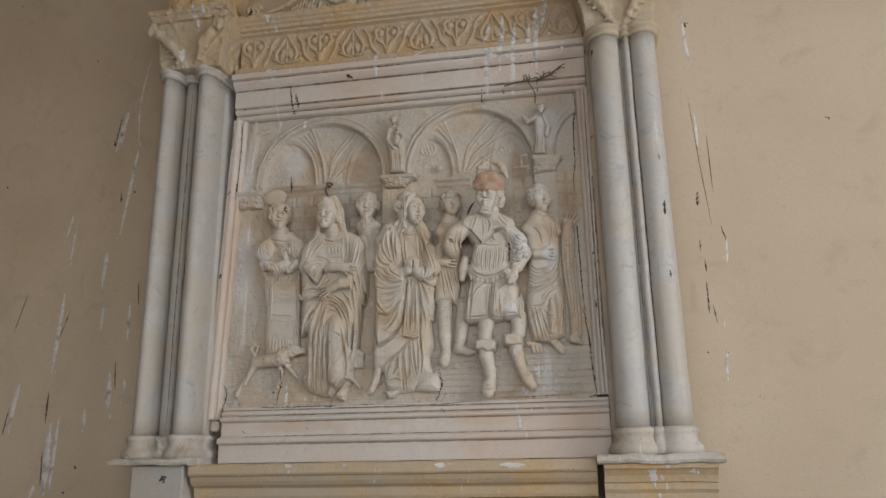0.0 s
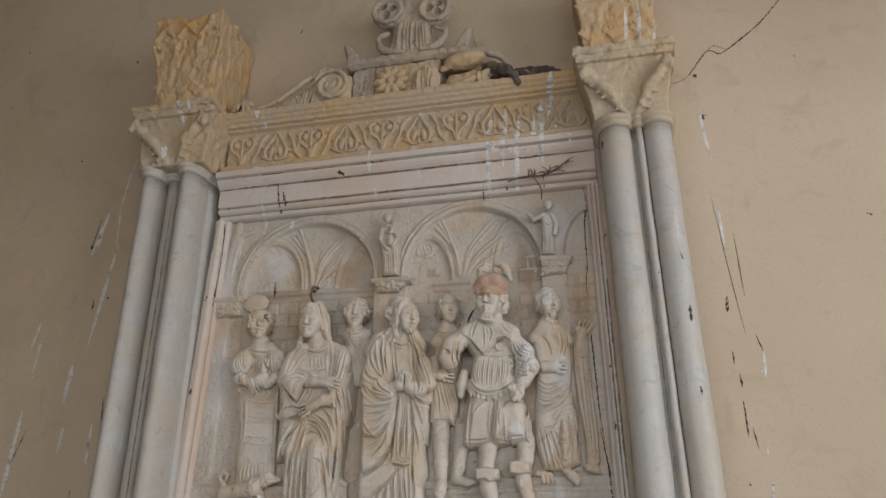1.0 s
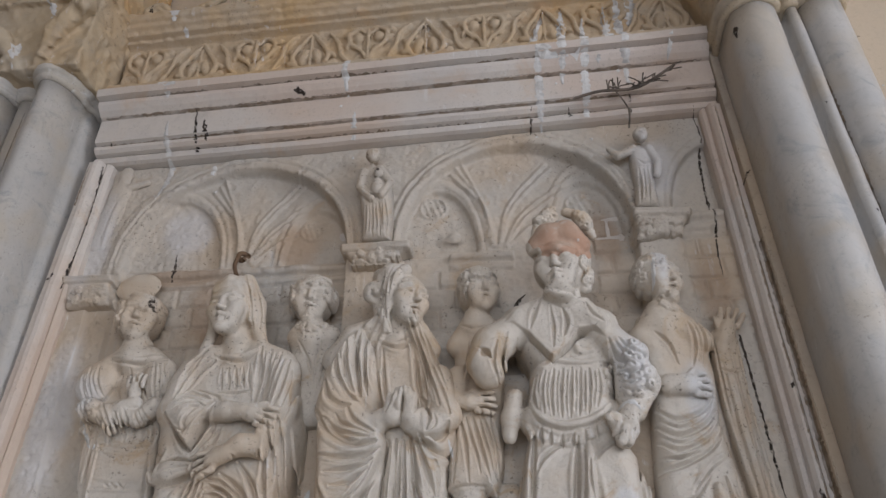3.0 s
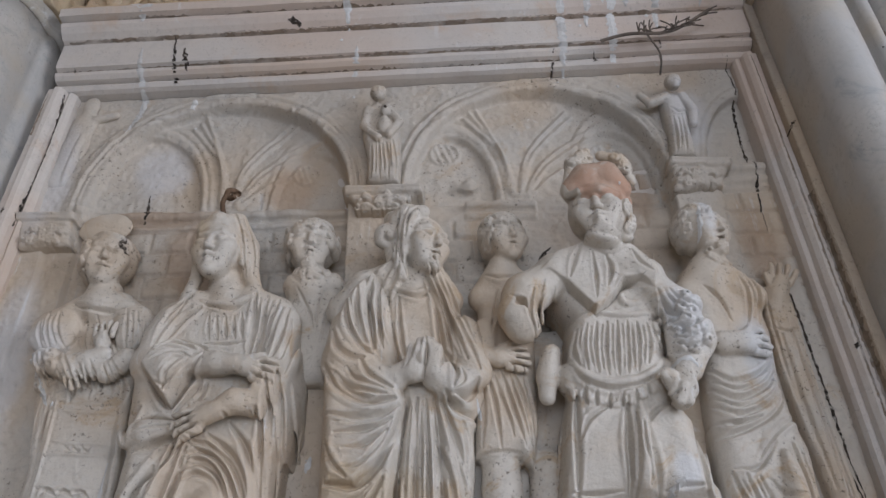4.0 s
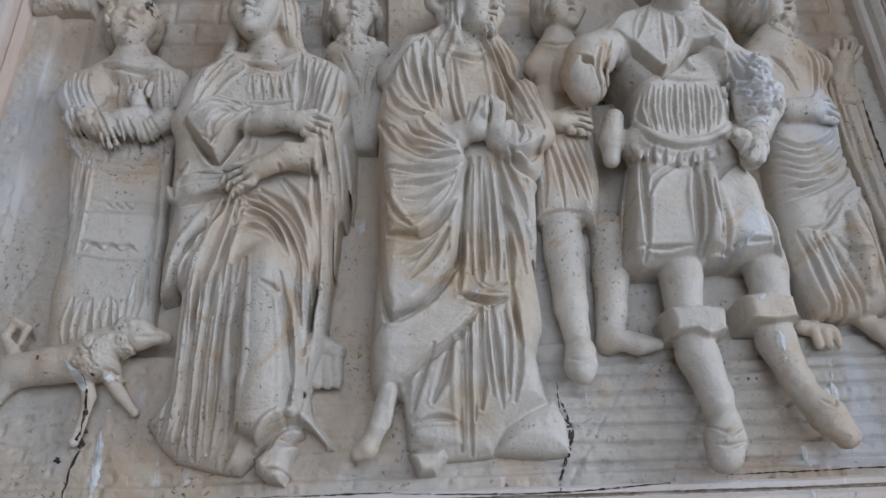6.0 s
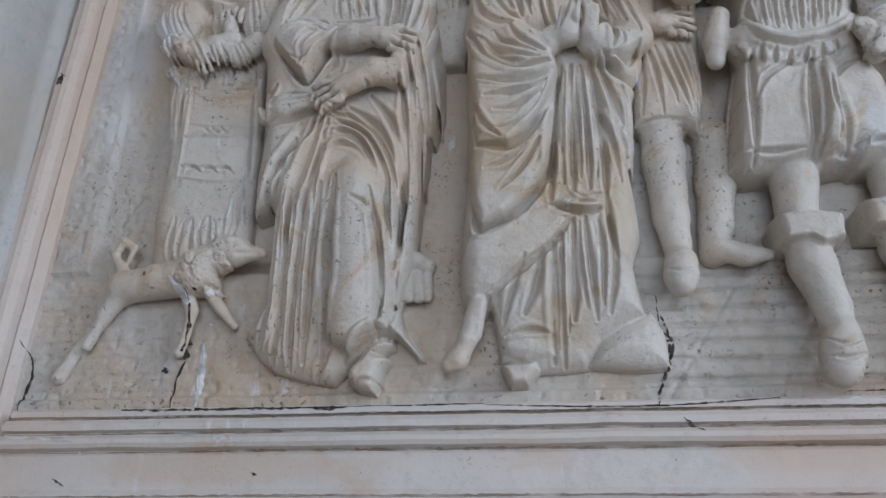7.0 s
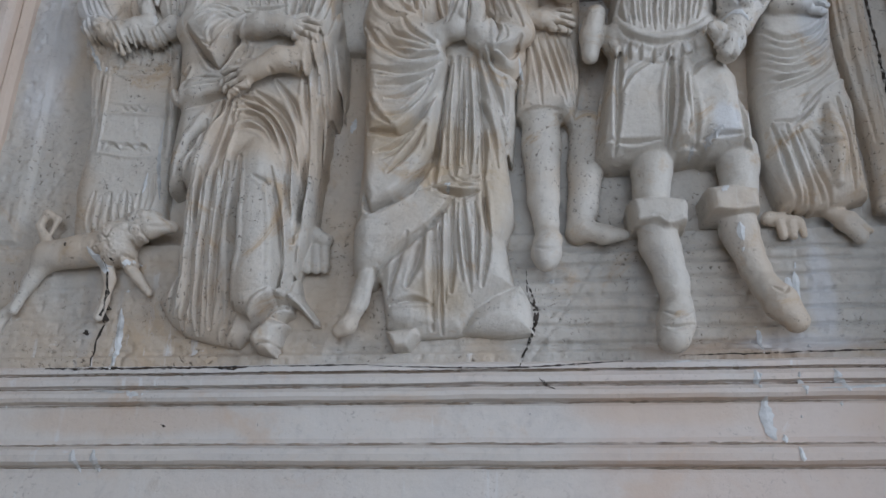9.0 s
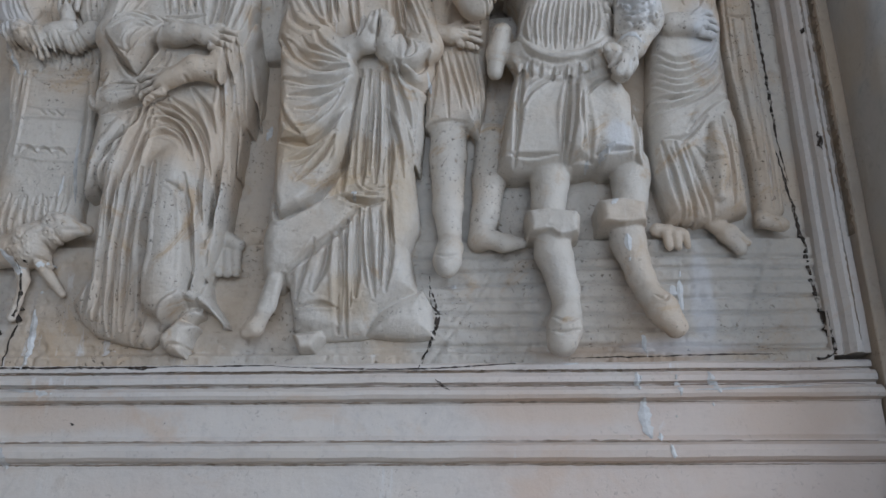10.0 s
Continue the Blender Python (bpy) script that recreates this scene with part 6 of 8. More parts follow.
c.crease([(-0.302, 2.423), (-0.299, 2.393), (-0.294, 2.366)], 0.003)
c.crease([(-0.367, 2.359), (-0.327, 2.355), (-0.286, 2.359)], 0.00312)
c.crease([(-0.277, 2.462), (-0.276, 2.393), (-0.279, 2.33)], 0.00546)
c.crease([(-0.253, 2.455), (-0.26, 2.386), (-0.266, 2.325)], 0.00468)
c.crease([(-0.267, 2.451), (-0.268, 2.409), (-0.271, 2.37), (-0.273, 2.34)], 0.00314)
c.crease([(-0.231, 2.448), (-0.245, 2.373), (-0.254, 2.319)], 0.00468)
c.crease([(-0.243, 2.443), (-0.251, 2.4), (-0.255, 2.361), (-0.258, 2.333)], 0.00314)
c.crease([(-0.21, 2.428), (-0.219, 2.354), (-0.23, 2.307)], 0.00468)
c.crease([(-0.222, 2.429), (-0.231, 2.386), (-0.236, 2.348), (-0.238, 2.322)], 0.00314)
c.crease([(-0.19, 2.383), (-0.196, 2.329), (-0.206, 2.283)], 0.00468)
c.crease([(-0.202, 2.401), (-0.204, 2.357), (-0.208, 2.324), (-0.213, 2.302)], 0.00314)
c.crease([(-0.384, 2.189), (-0.399, 2.138), (-0.441, 2.084), (-0.465, 2.018)], 0.00546)
c.crease([(-0.393, 2.177), (-0.429, 2.116), (-0.459, 2.06), (-0.469, 1.981)], 0.00546)
c.crease([(-0.394, 2.172), (-0.417, 2.123), (-0.447, 2.076), (-0.462, 2.021)], 0.00353)
c.crease([(-0.375, 2.173), (-0.397, 2.097), (-0.416, 2.021), (-0.422, 1.94)], 0.00624)
c.crease([(-0.389, 2.163), (-0.417, 2.102), (-0.439, 2.043), (-0.443, 1.985)], 0.00353)
c.crease([(-0.367, 2.157), (-0.38, 2.097), (-0.393, 2.03), (-0.393, 1.957)], 0.00546)
c.crease([(-0.375, 2.153), (-0.391, 2.091), (-0.405, 2.027), (-0.409, 1.97)], 0.00353)
c.crease([(-0.421, 2.128), (-0.439, 2.069), (-0.452, 1.994), (-0.453, 1.924)], 0.00468)
c.crease([(-0.359, 2.142), (-0.371, 2.107), (-0.381, 2.058), (-0.381, 1.992)], 0.00468)
c.crease([(-0.372, 2.115), (-0.341, 2.13), (-0.305, 2.105), (-0.281, 2.05)], 0.00546)
c.crease([(-0.365, 2.147), (-0.334, 2.148), (-0.292, 2.114), (-0.268, 2.055), (-0.255, 1.989)], 0.00468)
c.crease([(-0.361, 2.136), (-0.326, 2.131), (-0.295, 2.094), (-0.271, 2.036)], 0.00314)
c.crease([(-0.359, 2.17), (-0.311, 2.15), (-0.274, 2.104), (-0.252, 2.035), (-0.244, 1.971)], 0.00468)
c.crease([(-0.353, 2.156), (-0.307, 2.132), (-0.268, 2.068), (-0.254, 2.006)], 0.00314)
c.crease([(-0.332, 2.179), (-0.289, 2.143), (-0.255, 2.083), (-0.239, 2.007), (-0.243, 1.935)], 0.00546)
c.crease([(-0.336, 2.167), (-0.284, 2.123), (-0.252, 2.047), (-0.244, 1.981)], 0.00314)
c.crease([(-0.296, 2.2), (-0.258, 2.144), (-0.241, 2.073), (-0.237, 2.007), (-0.246, 1.91)], 0.00546)
c.crease([(-0.369, 2.097), (-0.343, 2.11), (-0.311, 2.095), (-0.291, 2.055)], 0.0039)
c.crease([(-0.242, 2.207), (-0.235, 2.123), (-0.232, 2.044), (-0.242, 1.953), (-0.251, 1.893)], 0.00702)
c.crease([(-0.233, 2.273), (-0.222, 2.184), (-0.22, 2.082), (-0.223, 2.006)], 0.00546)
c.crease([(-0.214, 2.283), (-0.205, 2.184), (-0.203, 2.082), (-0.207, 1.988)], 0.00546)
c.crease([(-0.221, 2.261), (-0.212, 2.176), (-0.213, 2.084), (-0.213, 2.022)], 0.00353)
c.crease([(-0.197, 2.271), (-0.189, 2.183), (-0.192, 2.082)], 0.00468)
c.crease([(-0.218, 2.206), (-0.212, 2.102), (-0.216, 1.988), (-0.222, 1.918)], 0.00468)
c.rod([(-0.315, 2.042, 0.045, 0.044), (-0.308, 1.938, 0.05, 0.044), (-0.308, 1.843, 0.05, 0.042), (-0.313, 1.804, 0.045, 0.036)], 0.014)
c.crease([(-0.345, 2.047), (-0.349, 1.956), (-0.348, 1.86), (-0.356, 1.761)], 0.00624)
c.crease([(-0.289, 2.022), (-0.273, 1.942), (-0.266, 1.856), (-0.275, 1.789)], 0.00546)
c.crease([(-0.371, 2.039), (-0.376, 1.938), (-0.38, 1.843), (-0.389, 1.753)], 0.00546)
c.crease([(-0.396, 2.03), (-0.399, 1.92), (-0.407, 1.816), (-0.412, 1.745)], 0.00546)
c.crease([(-0.386, 2.015), (-0.389, 1.92), (-0.394, 1.831), (-0.396, 1.774)], 0.00353)
c.crease([(-0.421, 2.032), (-0.421, 1.921), (-0.429, 1.808), (-0.44, 1.755)], 0.00546)
c.crease([(-0.408, 2.011), (-0.412, 1.912), (-0.419, 1.814), (-0.423, 1.768)], 0.00353)
c.crease([(-0.441, 2.012), (-0.442, 1.903), (-0.45, 1.809), (-0.466, 1.769)], 0.00468)
c.crease([(-0.431, 2.002), (-0.431, 1.904), (-0.438, 1.811), (-0.448, 1.776)], 0.00314)
c.crease([(-0.264, 2.01), (-0.252, 1.912), (-0.253, 1.837), (-0.259, 1.784)], 0.00468)
c.crease([(-0.246, 2.009), (-0.24, 1.93), (-0.247, 1.865)], 0.00468)
c.crease([(-0.34, 1.787), (-0.359, 1.752), (-0.371, 1.729)], 0.00468)
c.crease([(-0.319, 1.741), (-0.29, 1.78), (-0.256, 1.791), (-0.218, 1.761)], 0.00624)
c.welt([(-0.32, 1.755), (-0.287, 1.792), (-0.249, 1.801), (-0.208, 1.765)], 0.008)
c.crease([(-0.316, 2.004), (-0.287, 1.982), (-0.276, 1.932)], 0.00468)
c.pillow([(-0.319, 1.741), (-0.29, 1.771), (-0.255, 1.758), (-0.266, 1.741), (-0.275, 1.703), (-0.302, 1.708), (-0.318, 1.724)], 0.01, 0.05, 0.016, 0.004)
c.crease([(-0.305, 1.717), (-0.291, 1.723), (-0.267, 1.719)], 0.00312)
c.rod([(-0.227, 1.921, 0.01, 0.016), (-0.203, 1.909, 0.012, 0.014)], 0.006)
c.rod([(-0.235, 1.896, 0.012, 0.01), (-0.233, 1.858, 0.012, 0.009)], 0.003)
c.rod([(-0.219, 1.896, 0.012, 0.01), (-0.217, 1.857, 0.012, 0.009)], 0.003)
c.rod([(-0.204, 1.892, 0.012, 0.01), (-0.202, 1.857, 0.012, 0.008)], 0.003)
c.rough(0.0020, 0.018)
c.rough(0.0006, 0.0065)
tagged(new("veiled_woman_statue", c.skin("veiled_woman_statue", STATUE)), "large marble figure in heavy pleated drapery, face worn away", "statue")

# dog statue
c = Clay(-0.84, -0.43, 1.71, 2.01, -0.03, 0.11, 0.0024)
c.rod([(-0.708, 1.893, 0.016, 0.027), (-0.643, 1.899, 0.022, 0.028), (-0.575, 1.904, 0.028, 0.034)], 0.01)
c.rod([(-0.576, 1.917, 0.028, 0.034), (-0.542, 1.934, 0.032, 0.026)], 0.01)
c.blob((-0.521, 1.941, 0.036), (0.034, 0.028, 0.022), -10, 0.008)
c.rod([(-0.505, 1.937, 0.038, 0.018), (-0.47, 1.933, 0.038, 0.01)], 0.006)
c.groove([(-0.505, 1.93, 0.003), (-0.474, 1.933, 0.003)])
c.rod([(-0.714, 1.919, 0.014, 0.012), (-0.737, 1.952, 0.014, 0.007), (-0.724, 1.976, 0.014, 0.008), (-0.704, 1.964, 0.014, 0.006), (-0.71, 1.94, 0.014, 0.005)], 0.005)
c.rod([(-0.714, 1.885, 0.014, 0.021), (-0.736, 1.847, 0.012, 0.012), (-0.753, 1.808, 0.012, 0.008), (-0.757, 1.796, 0.013, 0.009)], 0.008)
c.rod([(-0.74, 1.838, 0.002, 0.008), (-0.78, 1.791, 0, 0.009), (-0.802, 1.748, 0, 0.012)], 0.006)
c.rod([(-0.594, 1.884, 0.024, 0.015), (-0.582, 1.846, 0.02, 0.009), (-0.588, 1.809, 0.016, 0.007), (-0.597, 1.779, 0.014, 0.008)], 0.006)
c.rod([(-0.561, 1.884, 0.02, 0.016), (-0.537, 1.85, 0.016, 0.009), (-0.512, 1.821, 0.014, 0.007)], 0.006)
c.curls((-0.559, 1.902, 0.04), (0.04, 0.034), 34, 0.007)
c.curls((-0.536, 1.956, 0.04), (0.018, 0.01), 8, 0.006)
c.blob((-0.527, 1.954, 0.048), (0.009, 0.013, 0.007), 20, 0.008)
c.rough(0.0022, 0.02)
tagged(new("dog_statue", c.skin("dog_statue", STATUE)), "small marble dog with curled tail on the relief floor", "statue")

# praying statue
c = Clay(-0.21, 0.20, 1.68, 2.70, -0.03, 0.20, 0.0021)
c.pillow([(-0.011, 2.541), (-0.065, 2.507), (-0.102, 2.464), (-0.125, 2.403), (-0.139, 2.33), (-0.143, 2.261), (-0.14, 2.184), (-0.14, 2.102), (-0.141, 2.034), (-0.143, 1.988), (-0.149, 1.914), (-0.149, 1.842), (-0.132, 1.817), (-0.101, 1.822), (-0.09, 1.748), (-0.039, 1.733), (0.004, 1.733), (0.036, 1.737), (0.059, 1.776), (0.124, 1.814), (0.111, 1.887), (0.126, 1.936), (0.123, 2.038), (0.131, 2.094), (0.135, 2.176), (0.159, 2.24), (0.157, 2.327), (0.129, 2.394), (0.099, 2.469), (0.079, 2.529), (0.038, 2.539)], 0.012, 0.076, 0.036, 0.008, 1)
c.rod([(-0.012, 2.5, 0.055, 0.03), (-0.066, 2.476, 0.05, 0.034), (-0.108, 2.429, 0.045, 0.034)], 0.014)
c.rod([(0.067, 2.497, 0.055, 0.026), (0.098, 2.44, 0.05, 0.028)], 0.014)
c.layer([(-0.046, 2.486), (-0.092, 2.445), (-0.122, 2.372), (-0.134, 2.307), (-0.136, 2.239), (-0.133, 2.134), (-0.133, 2.045), (-0.127, 1.981), (-0.114, 1.94), (-0.076, 1.957), (-0.037, 1.995), (-0.008, 2.042), (0.005, 2.129), (0.016, 2.213), (0.006, 2.268), (-0.007, 2.35), (-0.019, 2.436)], 0.016, 0.012)
c.layer([(-0.062, 2.477), (-0.102, 2.42), (-0.126, 2.342), (-0.134, 2.261), (-0.123, 2.174), (-0.117, 2.078), (-0.067, 2.072), (-0.036, 2.101), (-0.004, 2.155), (0.016, 2.218), (-0.042, 2.315)], 0.01, 0.01)
c.rod([(-0.092, 2.377, 0.07, 0.036), (-0.096, 2.303, 0.075, 0.04), (-0.046, 2.263, 0.085, 0.032), (-0, 2.257, 0.095, 0.022)], 0.012)
c.rod([(0.124, 2.361, 0.065, 0.03), (0.139, 2.275, 0.07, 0.03), (0.102, 2.243, 0.085, 0.026), (0.068, 2.252, 0.095, 0.02)], 0.012)
c.rod([(-0, 2.262, 0.098, 0.02), (0.033, 2.268, 0.105, 0.022), (0.041, 2.3, 0.115, 0.017), (0.047, 2.315, 0.115, 0.012)], 0.006)
c.rod([(0.093, 2.261, 0.098, 0.02), (0.07, 2.262, 0.105, 0.02), (0.069, 2.301, 0.118, 0.013), (0.065, 2.316, 0.118, 0.009)], 0.006)
c.rod([(0.047, 2.281, 0.125, 0.009), (0.053, 2.309, 0.125, 0.008), (0.057, 2.32, 0.12, 0.007)], 0.003)
c.crease([(0.056, 2.33), (0.056, 2.289), (0.051, 2.25)], 0.00312)
c.crease([(0.02, 2.268), (0.032, 2.301), (0.036, 2.33)], 0.0039)
c.rod([(0.023, 2.487, 0.042, 0.036), (0.026, 2.446, 0.045, 0.042)], 0.008)
c.head((0.044, 2.556, 0.066), 0.076, 46, -6, 1)
c.rod([(0, 2.615, 0.085, 0.02), (0.017, 2.624, 0.095, 0.02), (0.051, 2.621, 0.1, 0.016)], 0.006)
c.rod([(-0.01, 2.628, 0.07, 0.02), (-0.011, 2.564, 0.07, 0.02), (-0.011, 2.523, 0.07, 0.013)], 0.005)
c.rod([(0.018, 2.609, 0.1, 0.012), (0.01, 2.571, 0.095, 0.014), (0.004, 2.521, 0.09, 0.012), (0.014, 2.477, 0.085, 0.008)], 0.005)
c.rod([(0.035, 2.607, 0.11, 0.01), (0.022, 2.577, 0.105, 0.012), (0.015, 2.526, 0.1, 0.01)], 0.005)
c.blob((-0.02, 2.58, 0.08), (0.03, 0.03, 0.022), 0, 0.005)
c.blob((-0.015, 2.562, 0.106), (0.018, 0.018, 0.02), 0, 0.005, True)
c.blob((-0.015, 2.573, 0.092), (0.01, 0.01, 0.014), 0, 0.005)
c.welt([(0.006, 2.525), (-0.009, 2.488), (-0.031, 2.452)], 0.006, 1)
c.welt([(0.015, 2.514), (0.002, 2.474), (-0.014, 2.436)], 0.006, 1)
c.welt([(-0.009, 2.525), (-0.032, 2.497), (-0.051, 2.476)], 0.006, 1)
c.welt([(0.062, 2.485), (0.076, 2.451), (0.096, 2.413)], 0.006, 1)
c.welt([(0.053, 2.478), (0.063, 2.44), (0.08, 2.401)], 0.005, 1)
c.welt([(0.075, 2.498), (0.097, 2.455), (0.119, 2.413)], 0.006, 1)
c.crease([(0.006, 2.625), (-0.001, 2.569), (-0.003, 2.507)], 0.003)
c.crease([(0.025, 2.627), (0.01, 2.589), (0.006, 2.527), (0.019, 2.474)], 0.003)
c.crease([(0.045, 2.63), (0.025, 2.603), (0.017, 2.554)], 0.003)
c.crease([(-0.046, 2.476), (-0.053, 2.412), (-0.046, 2.351), (-0.039, 2.318)], 0.00468)
c.crease([(-0.017, 2.452), (-0.02, 2.399), (-0.009, 2.35), (0.006, 2.285)], 0.00468)
c.crease([(-0.033, 2.454), (-0.032, 2.4), (-0.03, 2.352), (-0.024, 2.318)], 0.00314)
c.crease([(-0.032, 2.475), (-0.035, 2.412), (-0.025, 2.338)], 0.0039)
c.crease([(-0.026, 2.456), (-0.027, 2.412), (-0.02, 2.369), (-0.011, 2.326)], 0.00275)
c.crease([(-0.073, 2.445), (-0.073, 2.388), (-0.057, 2.339), (-0.043, 2.32)], 0.00468)
c.crease([(-0.057, 2.448), (-0.051, 2.41), (-0.043, 2.367), (-0.039, 2.337)], 0.00275)
c.crease([(-0.095, 2.42), (-0.087, 2.364), (-0.057, 2.316), (-0.041, 2.304)], 0.00546)
c.crease([(-0.086, 2.419), (-0.077, 2.373), (-0.057, 2.331), (-0.047, 2.318)], 0.00314)
c.crease([(-0.117, 2.359), (-0.105, 2.318), (-0.081, 2.296), (-0.056, 2.293)], 0.00546)
c.crease([(-0.129, 2.289), (-0.103, 2.244), (-0.053, 2.213), (0.001, 2.215)], 0.00624)
c.crease([(-0.109, 2.272), (-0.074, 2.237), (-0.015, 2.224)], 0.00468)
c.crease([(-0.114, 2.274), (-0.091, 2.244), (-0.054, 2.221), (-0.022, 2.222)], 0.00314)
c.crease([(-0.062, 2.291), (-0.045, 2.258), (-0.005, 2.235)], 0.00468)
c.crease([(-0.085, 2.276), (-0.071, 2.255), (-0.042, 2.243), (-0.019, 2.234)], 0.00314)
c.crease([(-0.12, 2.195), (-0.072, 2.184), (-0.024, 2.187), (0.007, 2.204)], 0.00546)
c.crease([(-0.104, 2.158), (-0.052, 2.16), (-0.005, 2.179)], 0.00468)
c.crease([(-0.106, 2.179), (-0.067, 2.173), (-0.03, 2.178), (-0.007, 2.189)], 0.00314)
c.crease([(-0.121, 2.148), (-0.106, 2.108), (-0.08, 2.082)], 0.00468)
c.crease([(-0.088, 2.13), (-0.051, 2.136), (-0.014, 2.161)], 0.00468)
c.crease([(-0.117, 2.074), (-0.067, 2.068), (-0.033, 2.097), (-0, 2.154), (0.018, 2.213)], 0.00546)
c.crease([(-0.096, 2.096), (-0.056, 2.104), (-0.024, 2.138), (-0.005, 2.173)], 0.00314)
c.crease([(-0.126, 1.968), (-0.112, 1.937), (-0.073, 1.954), (-0.034, 1.991), (-0.004, 2.04), (0.002, 2.09)], 0.00546)
c.crease([(-0.082, 1.998), (-0.048, 2.034), (-0.02, 2.081)], 0.00468)
c.crease([(-0.106, 2.035), (-0.075, 2.044), (-0.04, 2.071)], 0.0039)
c.crease([(-0.093, 2.023), (-0.072, 2.033), (-0.054, 2.051), (-0.036, 2.069)], 0.00275)
c.crease([(0.02, 2.226), (0.007, 2.139), (-0.001, 2.051), (-0.007, 1.985)], 0.00624)
c.crease([(0.036, 2.227), (0.034, 2.139), (0.03, 2.05), (0.028, 1.999)], 0.00624)
c.crease([(0.026, 2.211), (0.018, 2.132), (0.014, 2.052), (0.015, 2.01)], 0.00392)
c.crease([(0.051, 2.225), (0.054, 2.148), (0.054, 2.069), (0.053, 1.999)], 0.00468)
c.crease([(0.042, 2.211), (0.042, 2.136), (0.042, 2.061), (0.04, 2.017)], 0.00314)
c.crease([(0.067, 2.226), (0.073, 2.148), (0.077, 2.068), (0.076, 1.992)], 0.00624)
c.crease([(0.06, 2.212), (0.065, 2.142), (0.067, 2.07), (0.065, 2.017)], 0.00314)
c.crease([(0.045, 2.22), (0.045, 2.169), (0.043, 2.088)], 0.00468)
c.crease([(0.08, 2.219), (0.101, 2.152), (0.123, 2.081)], 0.00546)
c.crease([(0.09, 2.168), (0.106, 2.106), (0.118, 2.038), (0.126, 1.974)], 0.00468)
c.crease([(0.076, 1.993), (0.078, 1.94), (0.086, 1.888)], 0.00468)
c.crease([(0.069, 2.148), (0.089, 2.087), (0.101, 2.011)], 0.00468)
c.crease([(-0.007, 1.969), (0.018, 1.966), (0.042, 1.96), (0.07, 1.967)], 0.00468)
c.crease([(0.028, 1.995), (0.047, 1.985), (0.07, 1.992)], 0.0039)
c.crease([(0.01, 1.978), (0.029, 1.975), (0.048, 1.973), (0.063, 1.975)], 0.00275)
c.welt([(-0.002, 1.978), (0.02, 1.975), (0.046, 1.971), (0.068, 1.977)], 0.007)
c.welt([(0.028, 1.991), (0.049, 1.983), (0.069, 1.986)], 0.006)
c.crease([(0.088, 2.227), (0.107, 2.203), (0.135, 2.198), (0.156, 2.225)], 0.00546)
c.crease([(0.079, 2.266), (0.094, 2.299), (0.088, 2.317)], 0.00468)
c.crease([(0.101, 2.221), (0.127, 2.225), (0.147, 2.252)], 0.00468)
c.crease([(0.099, 2.288), (0.108, 2.259), (0.102, 2.232)], 0.00468)
c.crease([(0.117, 2.269), (0.121, 2.249), (0.113, 2.237), (0.104, 2.23)], 0.00314)
c.crease([(0.119, 2.106), (0.124, 2.151), (0.115, 2.183)], 0.00468)
c.crease([(0.072, 2.509), (0.097, 2.432), (0.127, 2.345), (0.15, 2.269)], 0.00468)
c.crease([(0.053, 2.483), (0.073, 2.414), (0.08, 2.347), (0.09, 2.299)], 0.00468)
c.crease([(0.065, 2.48), (0.089, 2.419), (0.105, 2.347), (0.118, 2.301)], 0.00314)
c.crease([(0.064, 2.492), (0.088, 2.42), (0.111, 2.346), (0.129, 2.287)], 0.0039)
c.crease([(0.062, 2.475), (0.082, 2.411), (0.095, 2.348), (0.101, 2.31)], 0.00275)
c.crease([(0.083, 2.495), (0.113, 2.407), (0.144, 2.321)], 0.0039)
c.crease([(0.077, 2.482), (0.098, 2.423), (0.117, 2.363), (0.131, 2.323)], 0.00275)
c.crease([(-0.006, 2.449), (0.034, 2.432), (0.068, 2.451)], 0.00312)
c.welt([(-0.008, 2.459), (0.034, 2.442), (0.071, 2.464)], 0.005)
c.welt([(0.077, 2.485), (0.106, 2.407), (0.139, 2.315)], 0.007)
c.crease([(0.002, 2.436), (0.007, 2.349), (0.016, 2.302)], 0.0039)
c.layer([(-0.152, 1.923), (-0.1, 1.943), (-0.013, 1.977), (0.023, 1.959), (-0.011, 1.916), (-0.068, 1.875), (-0.105, 1.845), (-0.133, 1.825), (-0.151, 1.856)], 0.006, 0.012)
c.crease([(0.027, 1.959), (-0.01, 1.91), (-0.063, 1.87), (-0.105, 1.837)], 0.00468)
c.crease([(-0.022, 1.905), (-0.035, 1.854), (-0.053, 1.814)], 0.00624)
c.crease([(-0.007, 1.916), (-0.009, 1.834), (-0.013, 1.745)], 0.00546)
c.crease([(0.006, 1.931), (0.002, 1.843), (0.003, 1.74)], 0.00468)
c.crease([(-0.002, 1.912), (-0.004, 1.861), (-0.004, 1.808), (-0.005, 1.762)], 0.00314)
c.crease([(0.024, 1.952), (0.023, 1.863), (0.019, 1.803)], 0.00624)
c.crease([(0.015, 1.931), (0.015, 1.879), (0.013, 1.828), (0.01, 1.784)], 0.00314)
c.crease([(0.042, 1.957), (0.045, 1.884), (0.052, 1.803)], 0.00468)
c.crease([(0.033, 1.945), (0.032, 1.895), (0.035, 1.851), (0.039, 1.818)], 0.00314)
c.crease([(0.077, 1.956), (0.081, 1.873), (0.071, 1.812)], 0.00468)
c.crease([(0.061, 1.947), (0.065, 1.9), (0.063, 1.856), (0.062, 1.822)], 0.00314)
c.crease([(-0.049, 1.895), (-0.071, 1.844), (-0.083, 1.804)], 0.00468)
c.rod([(-0.12, 1.828, 0.05, 0.016), (-0.136, 1.779, 0.045, 0.014), (-0.152, 1.751, 0.04, 0.016), (-0.165, 1.743, 0.04, 0.012)], 0.006)
